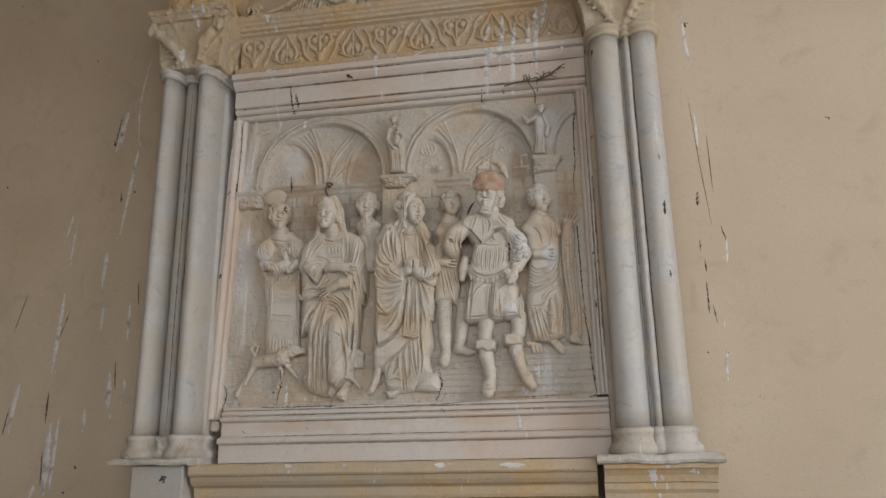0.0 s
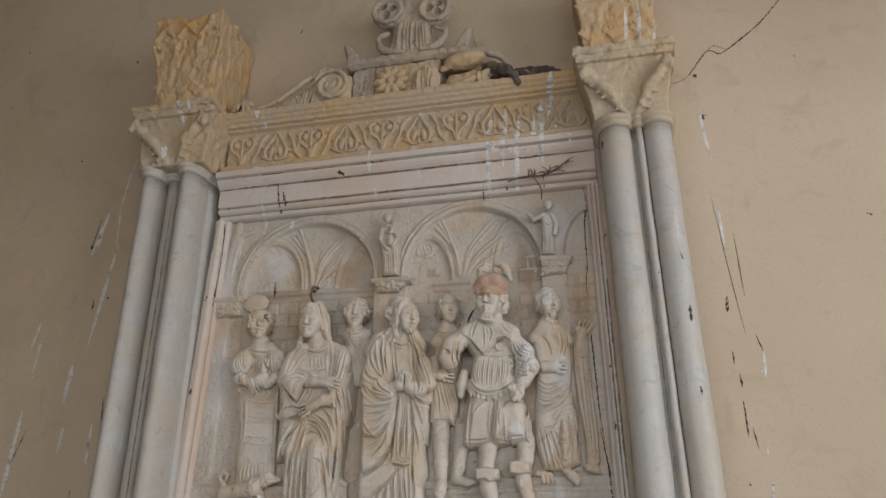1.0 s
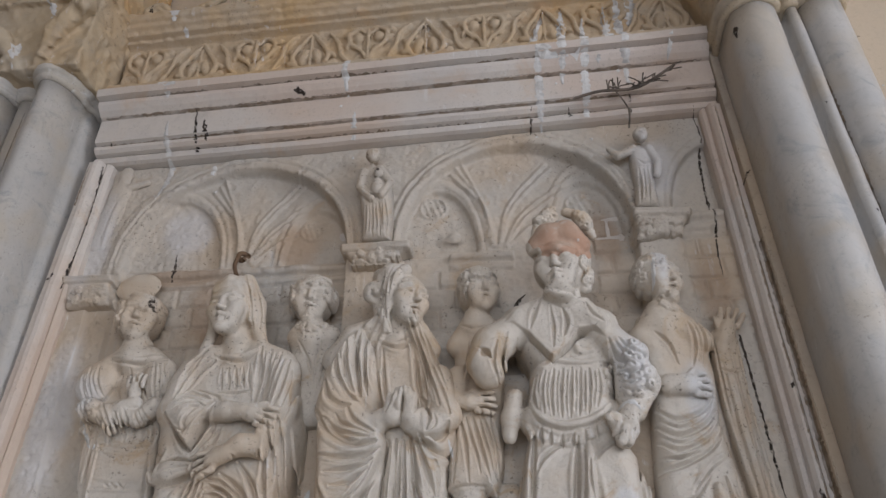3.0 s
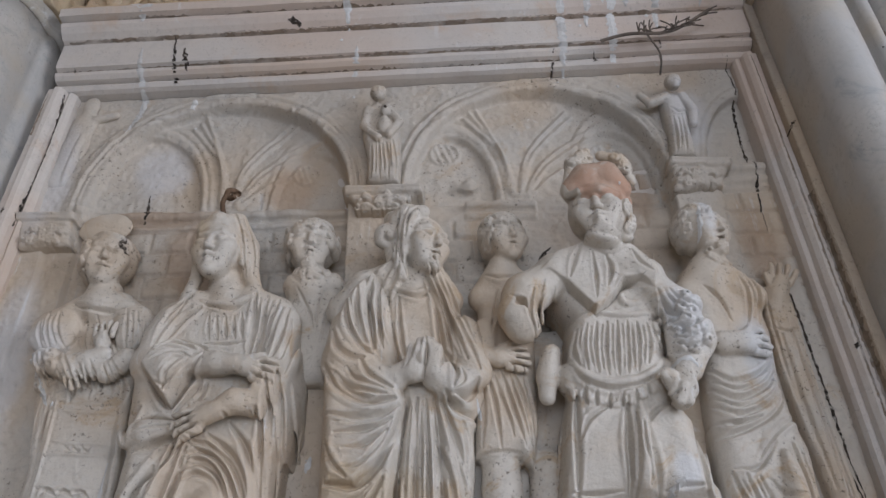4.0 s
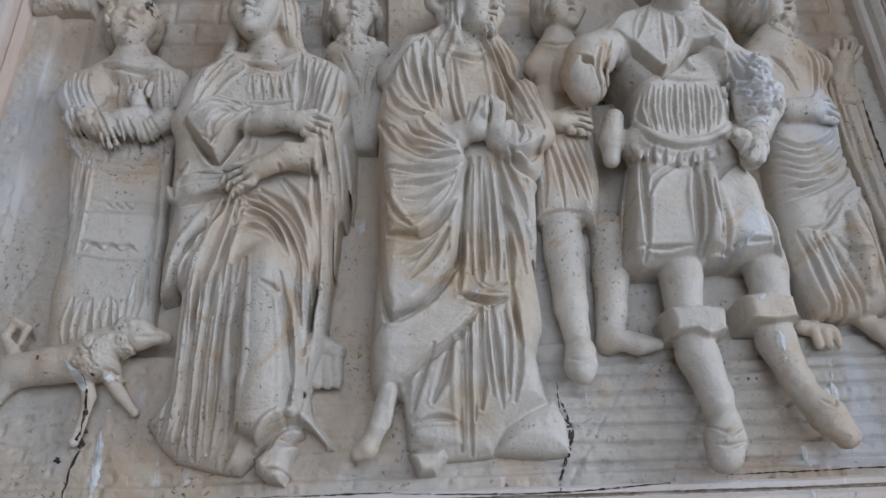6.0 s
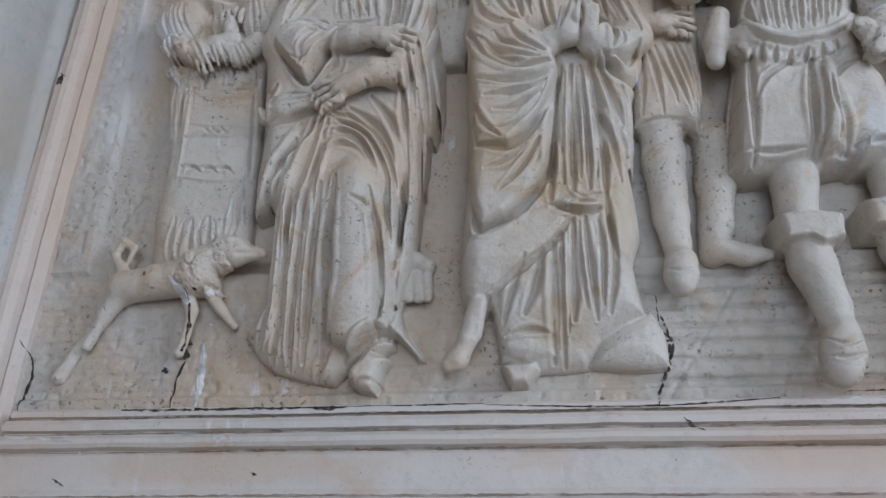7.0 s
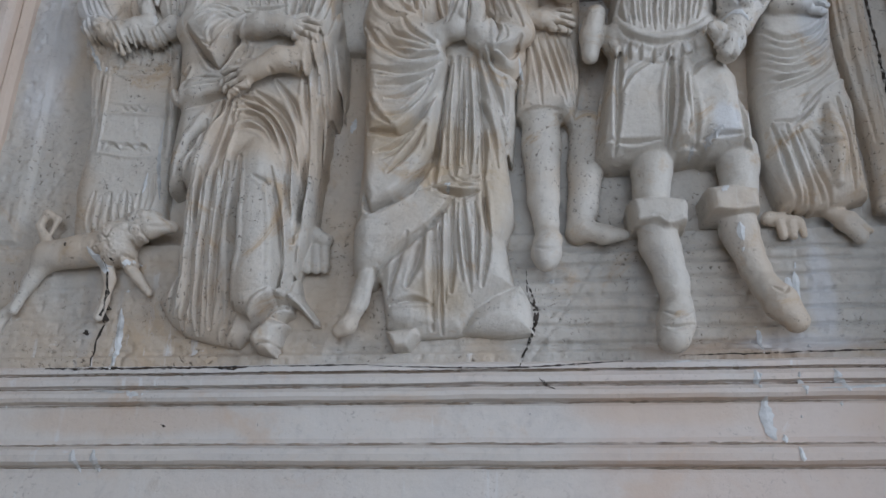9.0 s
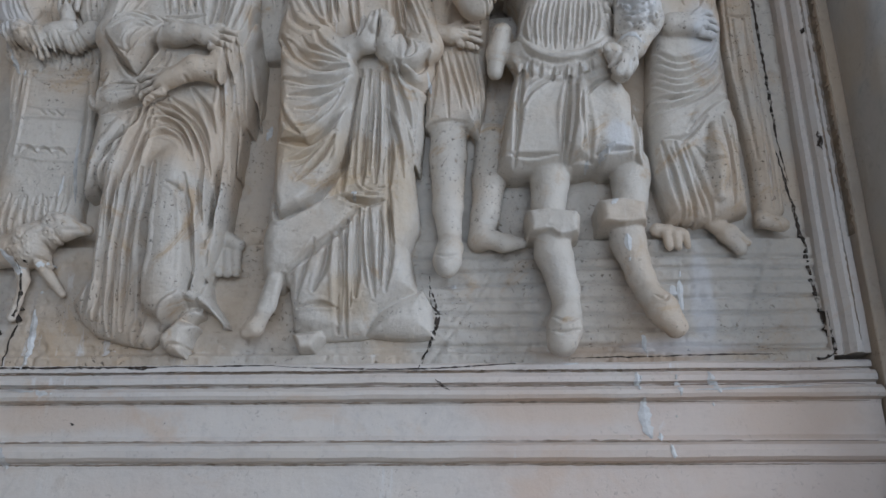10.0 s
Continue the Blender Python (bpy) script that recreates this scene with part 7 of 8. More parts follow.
c.crease([(-0.105, 1.84), (-0.103, 1.785), (-0.093, 1.746)], 0.00624)
c.pillow([(-0.094, 1.795), (-0.044, 1.802), (-0.009, 1.789), (-0.003, 1.75), (-0.055, 1.745), (-0.09, 1.76)], 0.005, 0.036, 0.02, 0.006)
c.pillow([(-0.093, 1.744), (-0.04, 1.749), (-0.033, 1.736), (-0.051, 1.711), (-0.077, 1.709)], 0.006, 0.044, 0.012, 0.003)
c.pillow([(0.035, 1.739), (0.052, 1.783), (0.09, 1.81), (0.133, 1.822), (0.149, 1.792), (0.154, 1.736), (0.11, 1.732)], 0.004, 0.036, 0.04, 0.006)
c.crease([(-0.082, 1.785), (-0.044, 1.792), (-0.01, 1.784)], 0.0039)
c.rough(0.0020, 0.018)
c.rough(0.0006, 0.0065)
tagged(new("praying_statue", c.skin("praying_statue", STATUE)), "large marble figure with clasped hands in draped mantle", "statue")

# soldier statue
c = Clay(0.17, 0.60, 1.69, 2.83, -0.03, 0.22, 0.0022)
c.pillow([(0.39, 2.527), (0.307, 2.503), (0.289, 2.425), (0.318, 2.375), (0.308, 2.304), (0.308, 2.236), (0.37, 2.207), (0.459, 2.22), (0.487, 2.264), (0.489, 2.333), (0.485, 2.394), (0.487, 2.457), (0.463, 2.508)], 0.03, 0.1, 0.036, 0.008)
c.pillow([(0.309, 2.249), (0.289, 2.162), (0.275, 2.082), (0.265, 2.034), (0.293, 2.022), (0.374, 2.031), (0.384, 2.036), (0.391, 2.027), (0.445, 2.037), (0.454, 2.029), (0.509, 2.037), (0.53, 2.027), (0.529, 2.046), (0.524, 2.104), (0.518, 2.176), (0.489, 2.23), (0.391, 2.217)], 0.016, 0.086, 0.045, 0.006)
c.rod([(0.323, 2.258, 0.052, 0.036), (0.359, 2.235, 0.058, 0.038), (0.407, 2.227, 0.06, 0.038), (0.454, 2.236, 0.056, 0.036), (0.489, 2.261, 0.05, 0.034)], 0.014)
c.rod([(0.408, 2.53, 0.075, 0.036), (0.401, 2.491, 0.075, 0.044)], 0.01)
c.rod([(0.375, 2.49, 0.09, 0.032), (0.305, 2.474, 0.085, 0.036)], 0.014)
c.rod([(0.422, 2.485, 0.09, 0.032), (0.477, 2.454, 0.085, 0.034)], 0.014)
c.head((0.402, 2.58, 0.112), 0.082, -14, 2, 1)
c.rod([(0.358, 2.643, 0.12, 0.026), (0.384, 2.665, 0.13, 0.03), (0.423, 2.667, 0.13, 0.03), (0.452, 2.644, 0.115, 0.024)], 0.008)
c.rod([(0.344, 2.623, 0.13, 0.008), (0.363, 2.61, 0.16, 0.008), (0.398, 2.606, 0.17, 0.008), (0.438, 2.604, 0.15, 0.008), (0.456, 2.599, 0.125, 0.008)], 0.004)
c.rod([(0.458, 2.621, 0.1, 0.018), (0.455, 2.582, 0.095, 0.018), (0.454, 2.549, 0.09, 0.016)], 0.005)
c.rod([(0.353, 2.676, 0.1, 0.012), (0.367, 2.721, 0.1, 0.015), (0.387, 2.739, 0.1, 0.014), (0.401, 2.761, 0.1, 0.01)], 0.006)
c.rod([(0.43, 2.75, 0.1, 0.011), (0.46, 2.736, 0.1, 0.013), (0.474, 2.705, 0.1, 0.014), (0.485, 2.679, 0.095, 0.01)], 0.006)
c.rod([(0.371, 2.706, 0.1, 0.012), (0.403, 2.735, 0.1, 0.011)], 0.005)
c.curls((0.379, 2.737, 0), (0.03, 0.02), 16, 0.009)
c.curls((0.469, 2.718, 0), (0.025, 0.022), 16, 0.009)
c.curls((0.458, 2.577, 0), (0.012, 0.03), 12, 0.008)
c.layer([(0.386, 2.517), (0.303, 2.488), (0.263, 2.444), (0.289, 2.447), (0.321, 2.425), (0.367, 2.365), (0.408, 2.4), (0.424, 2.424), (0.457, 2.428), (0.482, 2.405), (0.492, 2.442), (0.457, 2.493)], 0.02, 0.004)
c.crease([(0.352, 2.497), (0.335, 2.461), (0.326, 2.435)], 0.003978)
c.crease([(0.396, 2.471), (0.403, 2.445), (0.394, 2.414)], 0.003978)
c.crease([(0.408, 2.4), (0.428, 2.422), (0.461, 2.421)], 0.003978)
c.crease([(0.371, 2.479), (0.374, 2.434), (0.37, 2.39)], 0.003315)
c.crease([(0.445, 2.483), (0.456, 2.456), (0.479, 2.436)], 0.003315)
c.welt([(0.362, 2.496), (0.403, 2.481), (0.451, 2.493)], 0.007)
c.welt([(0.418, 2.413), (0.423, 2.388), (0.451, 2.387)], 0.006)
c.rod([(0.292, 2.451, 0.09, 0.04), (0.241, 2.414, 0.1, 0.04), (0.222, 2.374, 0.105, 0.036)], 0.012)
c.blob((0.232, 2.362, 0.1), (0.038, 0.046, 0.036), 0, 0.005)
c.blob((0.235, 2.308, 0.135), (0.011, 0.014, 0.02), 0, 0.005, True)
c.blob((0.23, 2.381, 0.14), (0.012, 0.01, 0.02), 0, 0.005, True)
c.crease([(0.277, 2.425), (0.263, 2.376), (0.269, 2.334)], 0.003978)
c.crease([(0.255, 2.407), (0.246, 2.364), (0.253, 2.323)], 0.003978)
c.crease([(0.265, 2.411), (0.259, 2.384), (0.256, 2.356), (0.258, 2.336)], 0.002789)
c.crease([(0.297, 2.418), (0.283, 2.375), (0.274, 2.339)], 0.003315)
c.crease([(0.278, 2.408), (0.265, 2.381), (0.262, 2.356), (0.263, 2.338)], 0.002458)
c.crease([(0.213, 2.396), (0.237, 2.377), (0.25, 2.34)], 0.003315)
c.rod([(0.474, 2.435, 0.085, 0.034), (0.521, 2.377, 0.085, 0.038), (0.543, 2.32, 0.08, 0.036), (0.517, 2.26, 0.085, 0.028)], 0.012)
c.crease([(0.484, 2.405), (0.497, 2.362), (0.524, 2.343)], 0.003978)
c.crease([(0.505, 2.404), (0.524, 2.373), (0.552, 2.36)], 0.003978)
c.crease([(0.496, 2.4), (0.506, 2.378), (0.518, 2.362), (0.536, 2.356)], 0.002789)
c.crease([(0.502, 2.332), (0.526, 2.325), (0.552, 2.336)], 0.003978)
c.crease([(0.501, 2.297), (0.523, 2.285), (0.55, 2.295)], 0.003978)
c.crease([(0.504, 2.309), (0.518, 2.304), (0.533, 2.307), (0.546, 2.313)], 0.002789)
c.crease([(0.485, 2.38), (0.488, 2.338), (0.5, 2.32)], 0.003315)
c.curls((0.525, 2.337, 0), (0.045, 0.055), 26, 0.012)
c.rod([(0.506, 2.249, 0.095, 0.02), (0.497, 2.211, 0.105, 0.022), (0.49, 2.193, 0.1, 0.018)], 0.006)
c.rod([(0.481, 2.215, 0.12, 0.009), (0.473, 2.196, 0.115, 0.009)], 0.003)
c.rod([(0.491, 2.209, 0.125, 0.009), (0.481, 2.183, 0.12, 0.009)], 0.003)
c.rod([(0.505, 2.214, 0.12, 0.009), (0.498, 2.185, 0.115, 0.009)], 0.003)
c.rod([(0.475, 2.231, 0.11, 0.016), (0.478, 2.217, 0.112, 0.014)], 0.004)
c.rod([(0.504, 2.336, 0.085, 0.015), (0.499, 2.286, 0.09, 0.014)], 0.006)
c.welt([(0.316, 2.359), (0.368, 2.37), (0.427, 2.363), (0.476, 2.368)], 0.005)
c.crease([(0.331, 2.343), (0.32, 2.303), (0.326, 2.269)], 0.003646)
c.crease([(0.349, 2.349), (0.338, 2.302), (0.34, 2.257)], 0.003646)
c.crease([(0.337, 2.34), (0.331, 2.315), (0.332, 2.289), (0.333, 2.27)], 0.002623)
c.crease([(0.367, 2.351), (0.358, 2.302), (0.357, 2.25)], 0.003646)
c.crease([(0.356, 2.344), (0.35, 2.315), (0.348, 2.286), (0.35, 2.263)], 0.002623)
c.crease([(0.386, 2.352), (0.377, 2.301), (0.374, 2.245)], 0.003646)
c.crease([(0.377, 2.346), (0.37, 2.316), (0.367, 2.284), (0.366, 2.258)], 0.002623)
c.crease([(0.404, 2.352), (0.397, 2.301), (0.391, 2.245)], 0.003646)
c.crease([(0.394, 2.346), (0.39, 2.315), (0.385, 2.283), (0.385, 2.256)], 0.002623)
c.crease([(0.422, 2.351), (0.416, 2.3), (0.408, 2.246)], 0.003646)
c.crease([(0.412, 2.345), (0.409, 2.315), (0.406, 2.283), (0.402, 2.257)], 0.002623)
c.crease([(0.439, 2.348), (0.436, 2.299), (0.427, 2.252)], 0.003646)
c.crease([(0.429, 2.344), (0.426, 2.314), (0.423, 2.283), (0.421, 2.26)], 0.002623)
c.crease([(0.457, 2.345), (0.456, 2.304), (0.446, 2.265)], 0.003646)
c.crease([(0.448, 2.341), (0.448, 2.314), (0.442, 2.287), (0.438, 2.267)], 0.002623)
c.welt([(0.31, 2.298), (0.325, 2.256), (0.365, 2.232), (0.413, 2.233), (0.454, 2.251), (0.482, 2.284)], 0.006)
c.crease([(0.311, 2.275), (0.328, 2.242), (0.367, 2.221), (0.412, 2.222), (0.455, 2.24), (0.482, 2.269)], 0.003)
c.boss(0.313, 2.267, 0.005)
c.boss(0.32, 2.251, 0.005)
c.boss(0.331, 2.24, 0.005)
c.boss(0.343, 2.231, 0.005)
c.boss(0.356, 2.225, 0.005)
c.boss(0.369, 2.221, 0.005)
c.boss(0.382, 2.219, 0.005)
c.boss(0.395, 2.218, 0.005)
c.boss(0.408, 2.22, 0.005)
c.boss(0.422, 2.224, 0.005)
c.boss(0.437, 2.23, 0.005)
c.boss(0.45, 2.238, 0.005)
c.boss(0.464, 2.249, 0.005)
c.boss(0.308, 2.239, 0.01)
c.boss(0.321, 2.223, 0.01)
c.boss(0.337, 2.212, 0.01)
c.boss(0.357, 2.205, 0.01)
c.boss(0.38, 2.2, 0.01)
c.boss(0.402, 2.203, 0.01)
c.boss(0.426, 2.211, 0.01)
c.boss(0.447, 2.221, 0.01)
c.boss(0.466, 2.233, 0.01)
c.crease([(0.332, 2.236), (0.33, 2.214), (0.332, 2.199)], 0.003)
c.crease([(0.35, 2.224), (0.348, 2.208), (0.348, 2.196)], 0.003)
c.crease([(0.372, 2.217), (0.37, 2.202), (0.37, 2.189)], 0.003)
c.crease([(0.395, 2.216), (0.392, 2.201), (0.391, 2.191)], 0.003)
c.crease([(0.416, 2.22), (0.416, 2.205), (0.416, 2.196)], 0.003)
c.crease([(0.439, 2.23), (0.438, 2.217), (0.44, 2.206)], 0.003)
c.welt([(0.307, 2.225), (0.294, 2.141), (0.284, 2.062), (0.285, 2.034)], 0.012)
c.crease([(0.318, 2.225), (0.307, 2.141), (0.297, 2.033)], 0.005304)
c.crease([(0.289, 2.162), (0.277, 2.082), (0.275, 2.039)], 0.003978)
c.welt([(0.423, 2.189), (0.416, 2.117), (0.409, 2.058), (0.411, 2.039)], 0.014)
c.crease([(0.401, 2.206), (0.391, 2.128), (0.382, 2.036)], 0.005304)
c.crease([(0.412, 2.179), (0.403, 2.107), (0.391, 2.04)], 0.003978)
c.crease([(0.43, 2.158), (0.429, 2.097), (0.432, 2.044)], 0.005304)
c.crease([(0.42, 2.161), (0.416, 2.121), (0.418, 2.082), (0.414, 2.054)], 0.002789)
c.crease([(0.428, 2.158), (0.448, 2.183), (0.484, 2.2)], 0.003978)
c.crease([(0.315, 2.14), (0.332, 2.173), (0.381, 2.203)], 0.003978)
c.welt([(0.53, 2.154), (0.524, 2.094), (0.524, 2.041)], 0.012)
c.crease([(0.518, 2.176), (0.513, 2.104), (0.511, 2.037)], 0.005304)
c.crease([(0.529, 2.186), (0.543, 2.113), (0.552, 2.026)], 0.003978)
c.crease([(0.524, 2.173), (0.528, 2.129), (0.526, 2.084), (0.532, 2.047)], 0.002789)
c.crease([(0.277, 2.047), (0.313, 2.046), (0.34, 2.047), (0.375, 2.052)], 0.003)
c.crease([(0.44, 2.05), (0.477, 2.055), (0.506, 2.056)], 0.003315)
c.crease([(0.393, 2.035), (0.421, 2.043), (0.447, 2.04)], 0.003315)
c.rod([(0.282, 2.311, 0.06, 0.018), (0.271, 2.265, 0.06, 0.02), (0.267, 2.225, 0.06, 0.014)], 0.008)
c.rod([(0.368, 2.057, 0.018, 0.035), (0.362, 2.016, 0.024, 0.034), (0.356, 1.963, 0.028, 0.031)], 0.008)
c.rod([(0.51, 2.049, 0.014, 0.035), (0.508, 2.024, 0.018, 0.034), (0.503, 1.975, 0.022, 0.031)], 0.008)
c.rod([(0.358, 1.93, 0.034, 0.033), (0.361, 1.876, 0.038, 0.032), (0.376, 1.815, 0.038, 0.025), (0.379, 1.775, 0.038, 0.022)], 0.008)
c.rod([(0.378, 1.77, 0.05, 0.024), (0.372, 1.742, 0.055, 0.028), (0.367, 1.719, 0.058, 0.026)], 0.01)
c.rod([(0.491, 1.951, 0.028, 0.03), (0.492, 1.898, 0.03, 0.03), (0.508, 1.835, 0.032, 0.023), (0.522, 1.8, 0.032, 0.021)], 0.008)
c.rod([(0.52, 1.8, 0.042, 0.022), (0.536, 1.774, 0.045, 0.026), (0.556, 1.745, 0.045, 0.02)], 0.01)
c.pillow([(0.313, 1.946), (0.342, 1.952), (0.402, 1.945), (0.409, 1.936), (0.405, 1.903), (0.369, 1.892), (0.352, 1.904), (0.317, 1.901)], 0.045, 0.082, 0.014, 0.003)
c.pillow([(0.44, 1.967), (0.479, 1.97), (0.523, 1.963), (0.523, 1.922), (0.483, 1.916), (0.441, 1.921)], 0.04, 0.074, 0.014, 0.003)
c.welt([(0.313, 1.942), (0.357, 1.945), (0.405, 1.938)], 0.004)
c.welt([(0.317, 1.907), (0.352, 1.908), (0.371, 1.898), (0.404, 1.909)], 0.004)
c.welt([(0.442, 1.965), (0.483, 1.966), (0.522, 1.959)], 0.004)
c.welt([(0.443, 1.927), (0.483, 1.922), (0.522, 1.928)], 0.004)
c.crease([(0.349, 1.758), (0.371, 1.746), (0.397, 1.758)], 0.003)
c.crease([(0.35, 1.732), (0.37, 1.728), (0.394, 1.735)], 0.003)
c.crease([(0.521, 1.794), (0.535, 1.785), (0.545, 1.794)], 0.003)
c.rough(0.0020, 0.018)
c.rough(0.0006, 0.0065)
tagged(new("soldier_statue", c.skin("soldier_statue", STATUE, [((0.408, 2.640, 0.12), (0.074, 0.058, 0.10), RED)])), "high-relief marble figure in plated tunic and knee boots, forearm broken", "statue")

# statuette
c = Clay(-0.13, 0.04, 2.74, 3.11, -0.03, 0.08, 0.0025)
c.pillow([(-0.059, 3.03), (-0.092, 2.997), (-0.092, 2.919), (-0.076, 2.838), (-0.078, 2.776), (-0.004, 2.77), (-0.002, 2.85), (-0.005, 2.946), (-0.022, 2.998)], 0.006, 0.034, 0.02, 0.006)
c.rod([(-0.035, 2.995, 0.03, 0.012), (-0.005, 2.943, 0.035, 0.01), (-0.027, 2.901, 0.04, 0.01)], 0.004)
c.rod([(-0.079, 2.99, 0.03, 0.012), (-0.087, 2.939, 0.03, 0.01), (-0.053, 2.892, 0.04, 0.01)], 0.004)
c.head((-0.056, 3.044, 0.03), 0.026, 10, 0, 1)
c.blob((-0.039, 2.931, 0.04), (0.016, 0.026, 0.014), 0, 0.005)
c.blob((-0.037, 2.972, 0.045), (0.012, 0.014, 0.012), 0, 0.005)
c.crease([(-0.068, 2.876), (-0.068, 2.827), (-0.068, 2.783)], 0.003)
c.crease([(-0.052, 2.885), (-0.049, 2.835), (-0.048, 2.781)], 0.003)
c.crease([(-0.058, 2.876), (-0.057, 2.846), (-0.057, 2.816), (-0.057, 2.792)], 0.00197)
c.crease([(-0.035, 2.883), (-0.028, 2.833), (-0.028, 2.779)], 0.003)
c.crease([(-0.042, 2.878), (-0.042, 2.848), (-0.037, 2.817), (-0.039, 2.791)], 0.00197)
c.crease([(-0.02, 2.891), (-0.013, 2.832), (-0.013, 2.778)], 0.003)
c.crease([(-0.026, 2.881), (-0.024, 2.848), (-0.022, 2.815), (-0.021, 2.789)], 0.00197)
c.crease([(-0.079, 2.928), (-0.055, 2.905), (-0.029, 2.896)], 0.003)
c.rough(0.0020, 0.018)
c.rough(0.0006, 0.0065)
tagged(new("statuette", c.skin("statuette", GROUND)), "small draped marble figure carved above the arches", "statue")

# statuette
c = Clay(0.53, 0.72, 2.78, 3.10, -0.03, 0.08, 0.0025)
c.pillow([(0.644, 3.012), (0.619, 2.988), (0.617, 2.934), (0.618, 2.875), (0.609, 2.813), (0.667, 2.807), (0.668, 2.879), (0.672, 2.948), (0.668, 2.995)], 0.006, 0.03, 0.02, 0.006)
c.rod([(0.627, 2.991, 0.025, 0.012), (0.588, 2.971, 0.025, 0.01), (0.568, 2.998, 0.025, 0.009)], 0.004)
c.rod([(0.667, 2.987, 0.025, 0.012), (0.684, 2.94, 0.025, 0.01), (0.673, 2.895, 0.03, 0.01)], 0.004)
c.head((0.652, 3.03, 0.03), 0.026, 0, 0, 1)
c.crease([(0.632, 2.923), (0.629, 2.864), (0.622, 2.817)], 0.003)
c.crease([(0.652, 2.93), (0.649, 2.872), (0.643, 2.815)], 0.003)
c.crease([(0.643, 2.92), (0.641, 2.885), (0.637, 2.851), (0.632, 2.826)], 0.00197)
c.crease([(0.632, 2.953), (0.649, 2.937), (0.669, 2.946)], 0.003)
c.rough(0.0020, 0.018)
c.rough(0.0006, 0.0065)
tagged(new("statuette", c.skin("statuette", GROUND)), "worn marble cherub figure carved above the arches", "statue")

# statuette
c = Clay(-0.87, -0.68, 2.80, 3.15, -0.03, 0.05, 0.003)
c.blob((-0.786, 3.088, -0.008), (0.022, 0.032, 0.012), 0, 0.008)
c.rod([(-0.791, 3.04, -0.014, 0.031), (-0.802, 2.949, -0.014, 0.03), (-0.819, 2.855, -0.016, 0.023)], 0.01, 0.5)
c.folds([(-0.791, 2.999), (-0.808, 2.833)], [(-0.744, 2.997), (-0.772, 2.815)], 3, 0.006)
c.rod([(-0.763, 3.045, -0.01, 0.011), (-0.718, 3.058, -0.012, 0.009)], 0.005)
c.rough(0.0022, 0.02)
tagged(new("statuette", c.skin("statuette", GROUND)), "very worn reclining marble figure above the arch", "statue")

# small bust
c = Clay(0.08, 0.22, 2.74, 2.88, -0.03, 0.03, 0.003)
c.blob((0.152, 2.825, -0.04), (0.016, 0.022, 0.01), 0, 0.008)
c.rod([(0.123, 2.793, -0.048, 0.017), (0.151, 2.796, -0.046, 0.022), (0.179, 2.787, -0.048, 0.016)], 0.006)
c.rough(0.0022, 0.02)
part("small_bust", c.skin("small_bust", GROUND), frame_top)

# pilaster capital
c = Clay(-0.16, 0.08, 2.68, 2.80, -0.03, 0.08, 0.003)
c.pillow([(-0.131, 2.766), (0.048, 2.764), (0.048, 2.741), (-0.129, 2.744)], 0.01, 0.026, 0.008, 0.008)
c.pillow([(-0.121, 2.751), (0.038, 2.749), (-0.007, 2.707), (-0.098, 2.71)], 0.006, 0.018, 0.014, 0.008)
c.curls((-0.04, 2.718, 0.018), (0.066, 0.025), 26, 0.008)
c.fold([(-0.131, 2.761, 0.005), (0.048, 2.759, 0.005)])
c.rough(0.0022, 0.02)
part("pilaster_capital", c.skin("pilaster_capital", GROUND), frame_top)

# pilaster capital
c = Clay(0.57, 0.77, 2.69, 2.84, -0.03, 0.08, 0.003)
c.pillow([(0.6, 2.806), (0.739, 2.794), (0.734, 2.771), (0.596, 2.784)], 0.01, 0.026, 0.008, 0.008)
c.pillow([(0.608, 2.791), (0.728, 2.779), (0.708, 2.726), (0.598, 2.717)], 0.006, 0.018, 0.014, 0.008)
c.curls((0.659, 2.748, 0.018), (0.052, 0.026), 26, 0.008)
c.fold([(0.601, 2.802, 0.005), (0.74, 2.789, 0.005)])
c.rough(0.0022, 0.02)
part("pilaster_capital", c.skin("pilaster_capital", GROUND), frame_top)

# pilaster capital
c = Clay(-0.90, -0.69, 2.61, 2.77, -0.03, 0.08, 0.003)
c.pillow([(-0.866, 2.736), (-0.726, 2.731), (-0.721, 2.709), (-0.86, 2.714)], 0.01, 0.026, 0.008, 0.008)
c.pillow([(-0.854, 2.721), (-0.735, 2.716), (-0.722, 2.646), (-0.835, 2.643)], 0.006, 0.018, 0.014, 0.008)
c.curls((-0.779, 2.674, 0.018), (0.051, 0.024), 26, 0.008)
c.fold([(-0.867, 2.732, 0.005), (-0.728, 2.726, 0.005)])
c.rough(0.0022, 0.02)
part("pilaster_capital", c.skin("pilaster_capital", GROUND), frame_top)

# ---- cracks, droppings, small clutter ----
bpy.context.view_layer.update()
GRAPH = bpy.context.evaluated_depsgraph_get()
wall = bpy.data.objects["wall_north"]
mark_rng = random.Random(21)


def on_front(x, z, lift, out):
    hit, place, normal, _, ob, _ = scene.ray_cast(GRAPH, Vector((x, -out, z)), Vector((0, 1, 0)))
    return (place.y if hit else 0.13) - lift


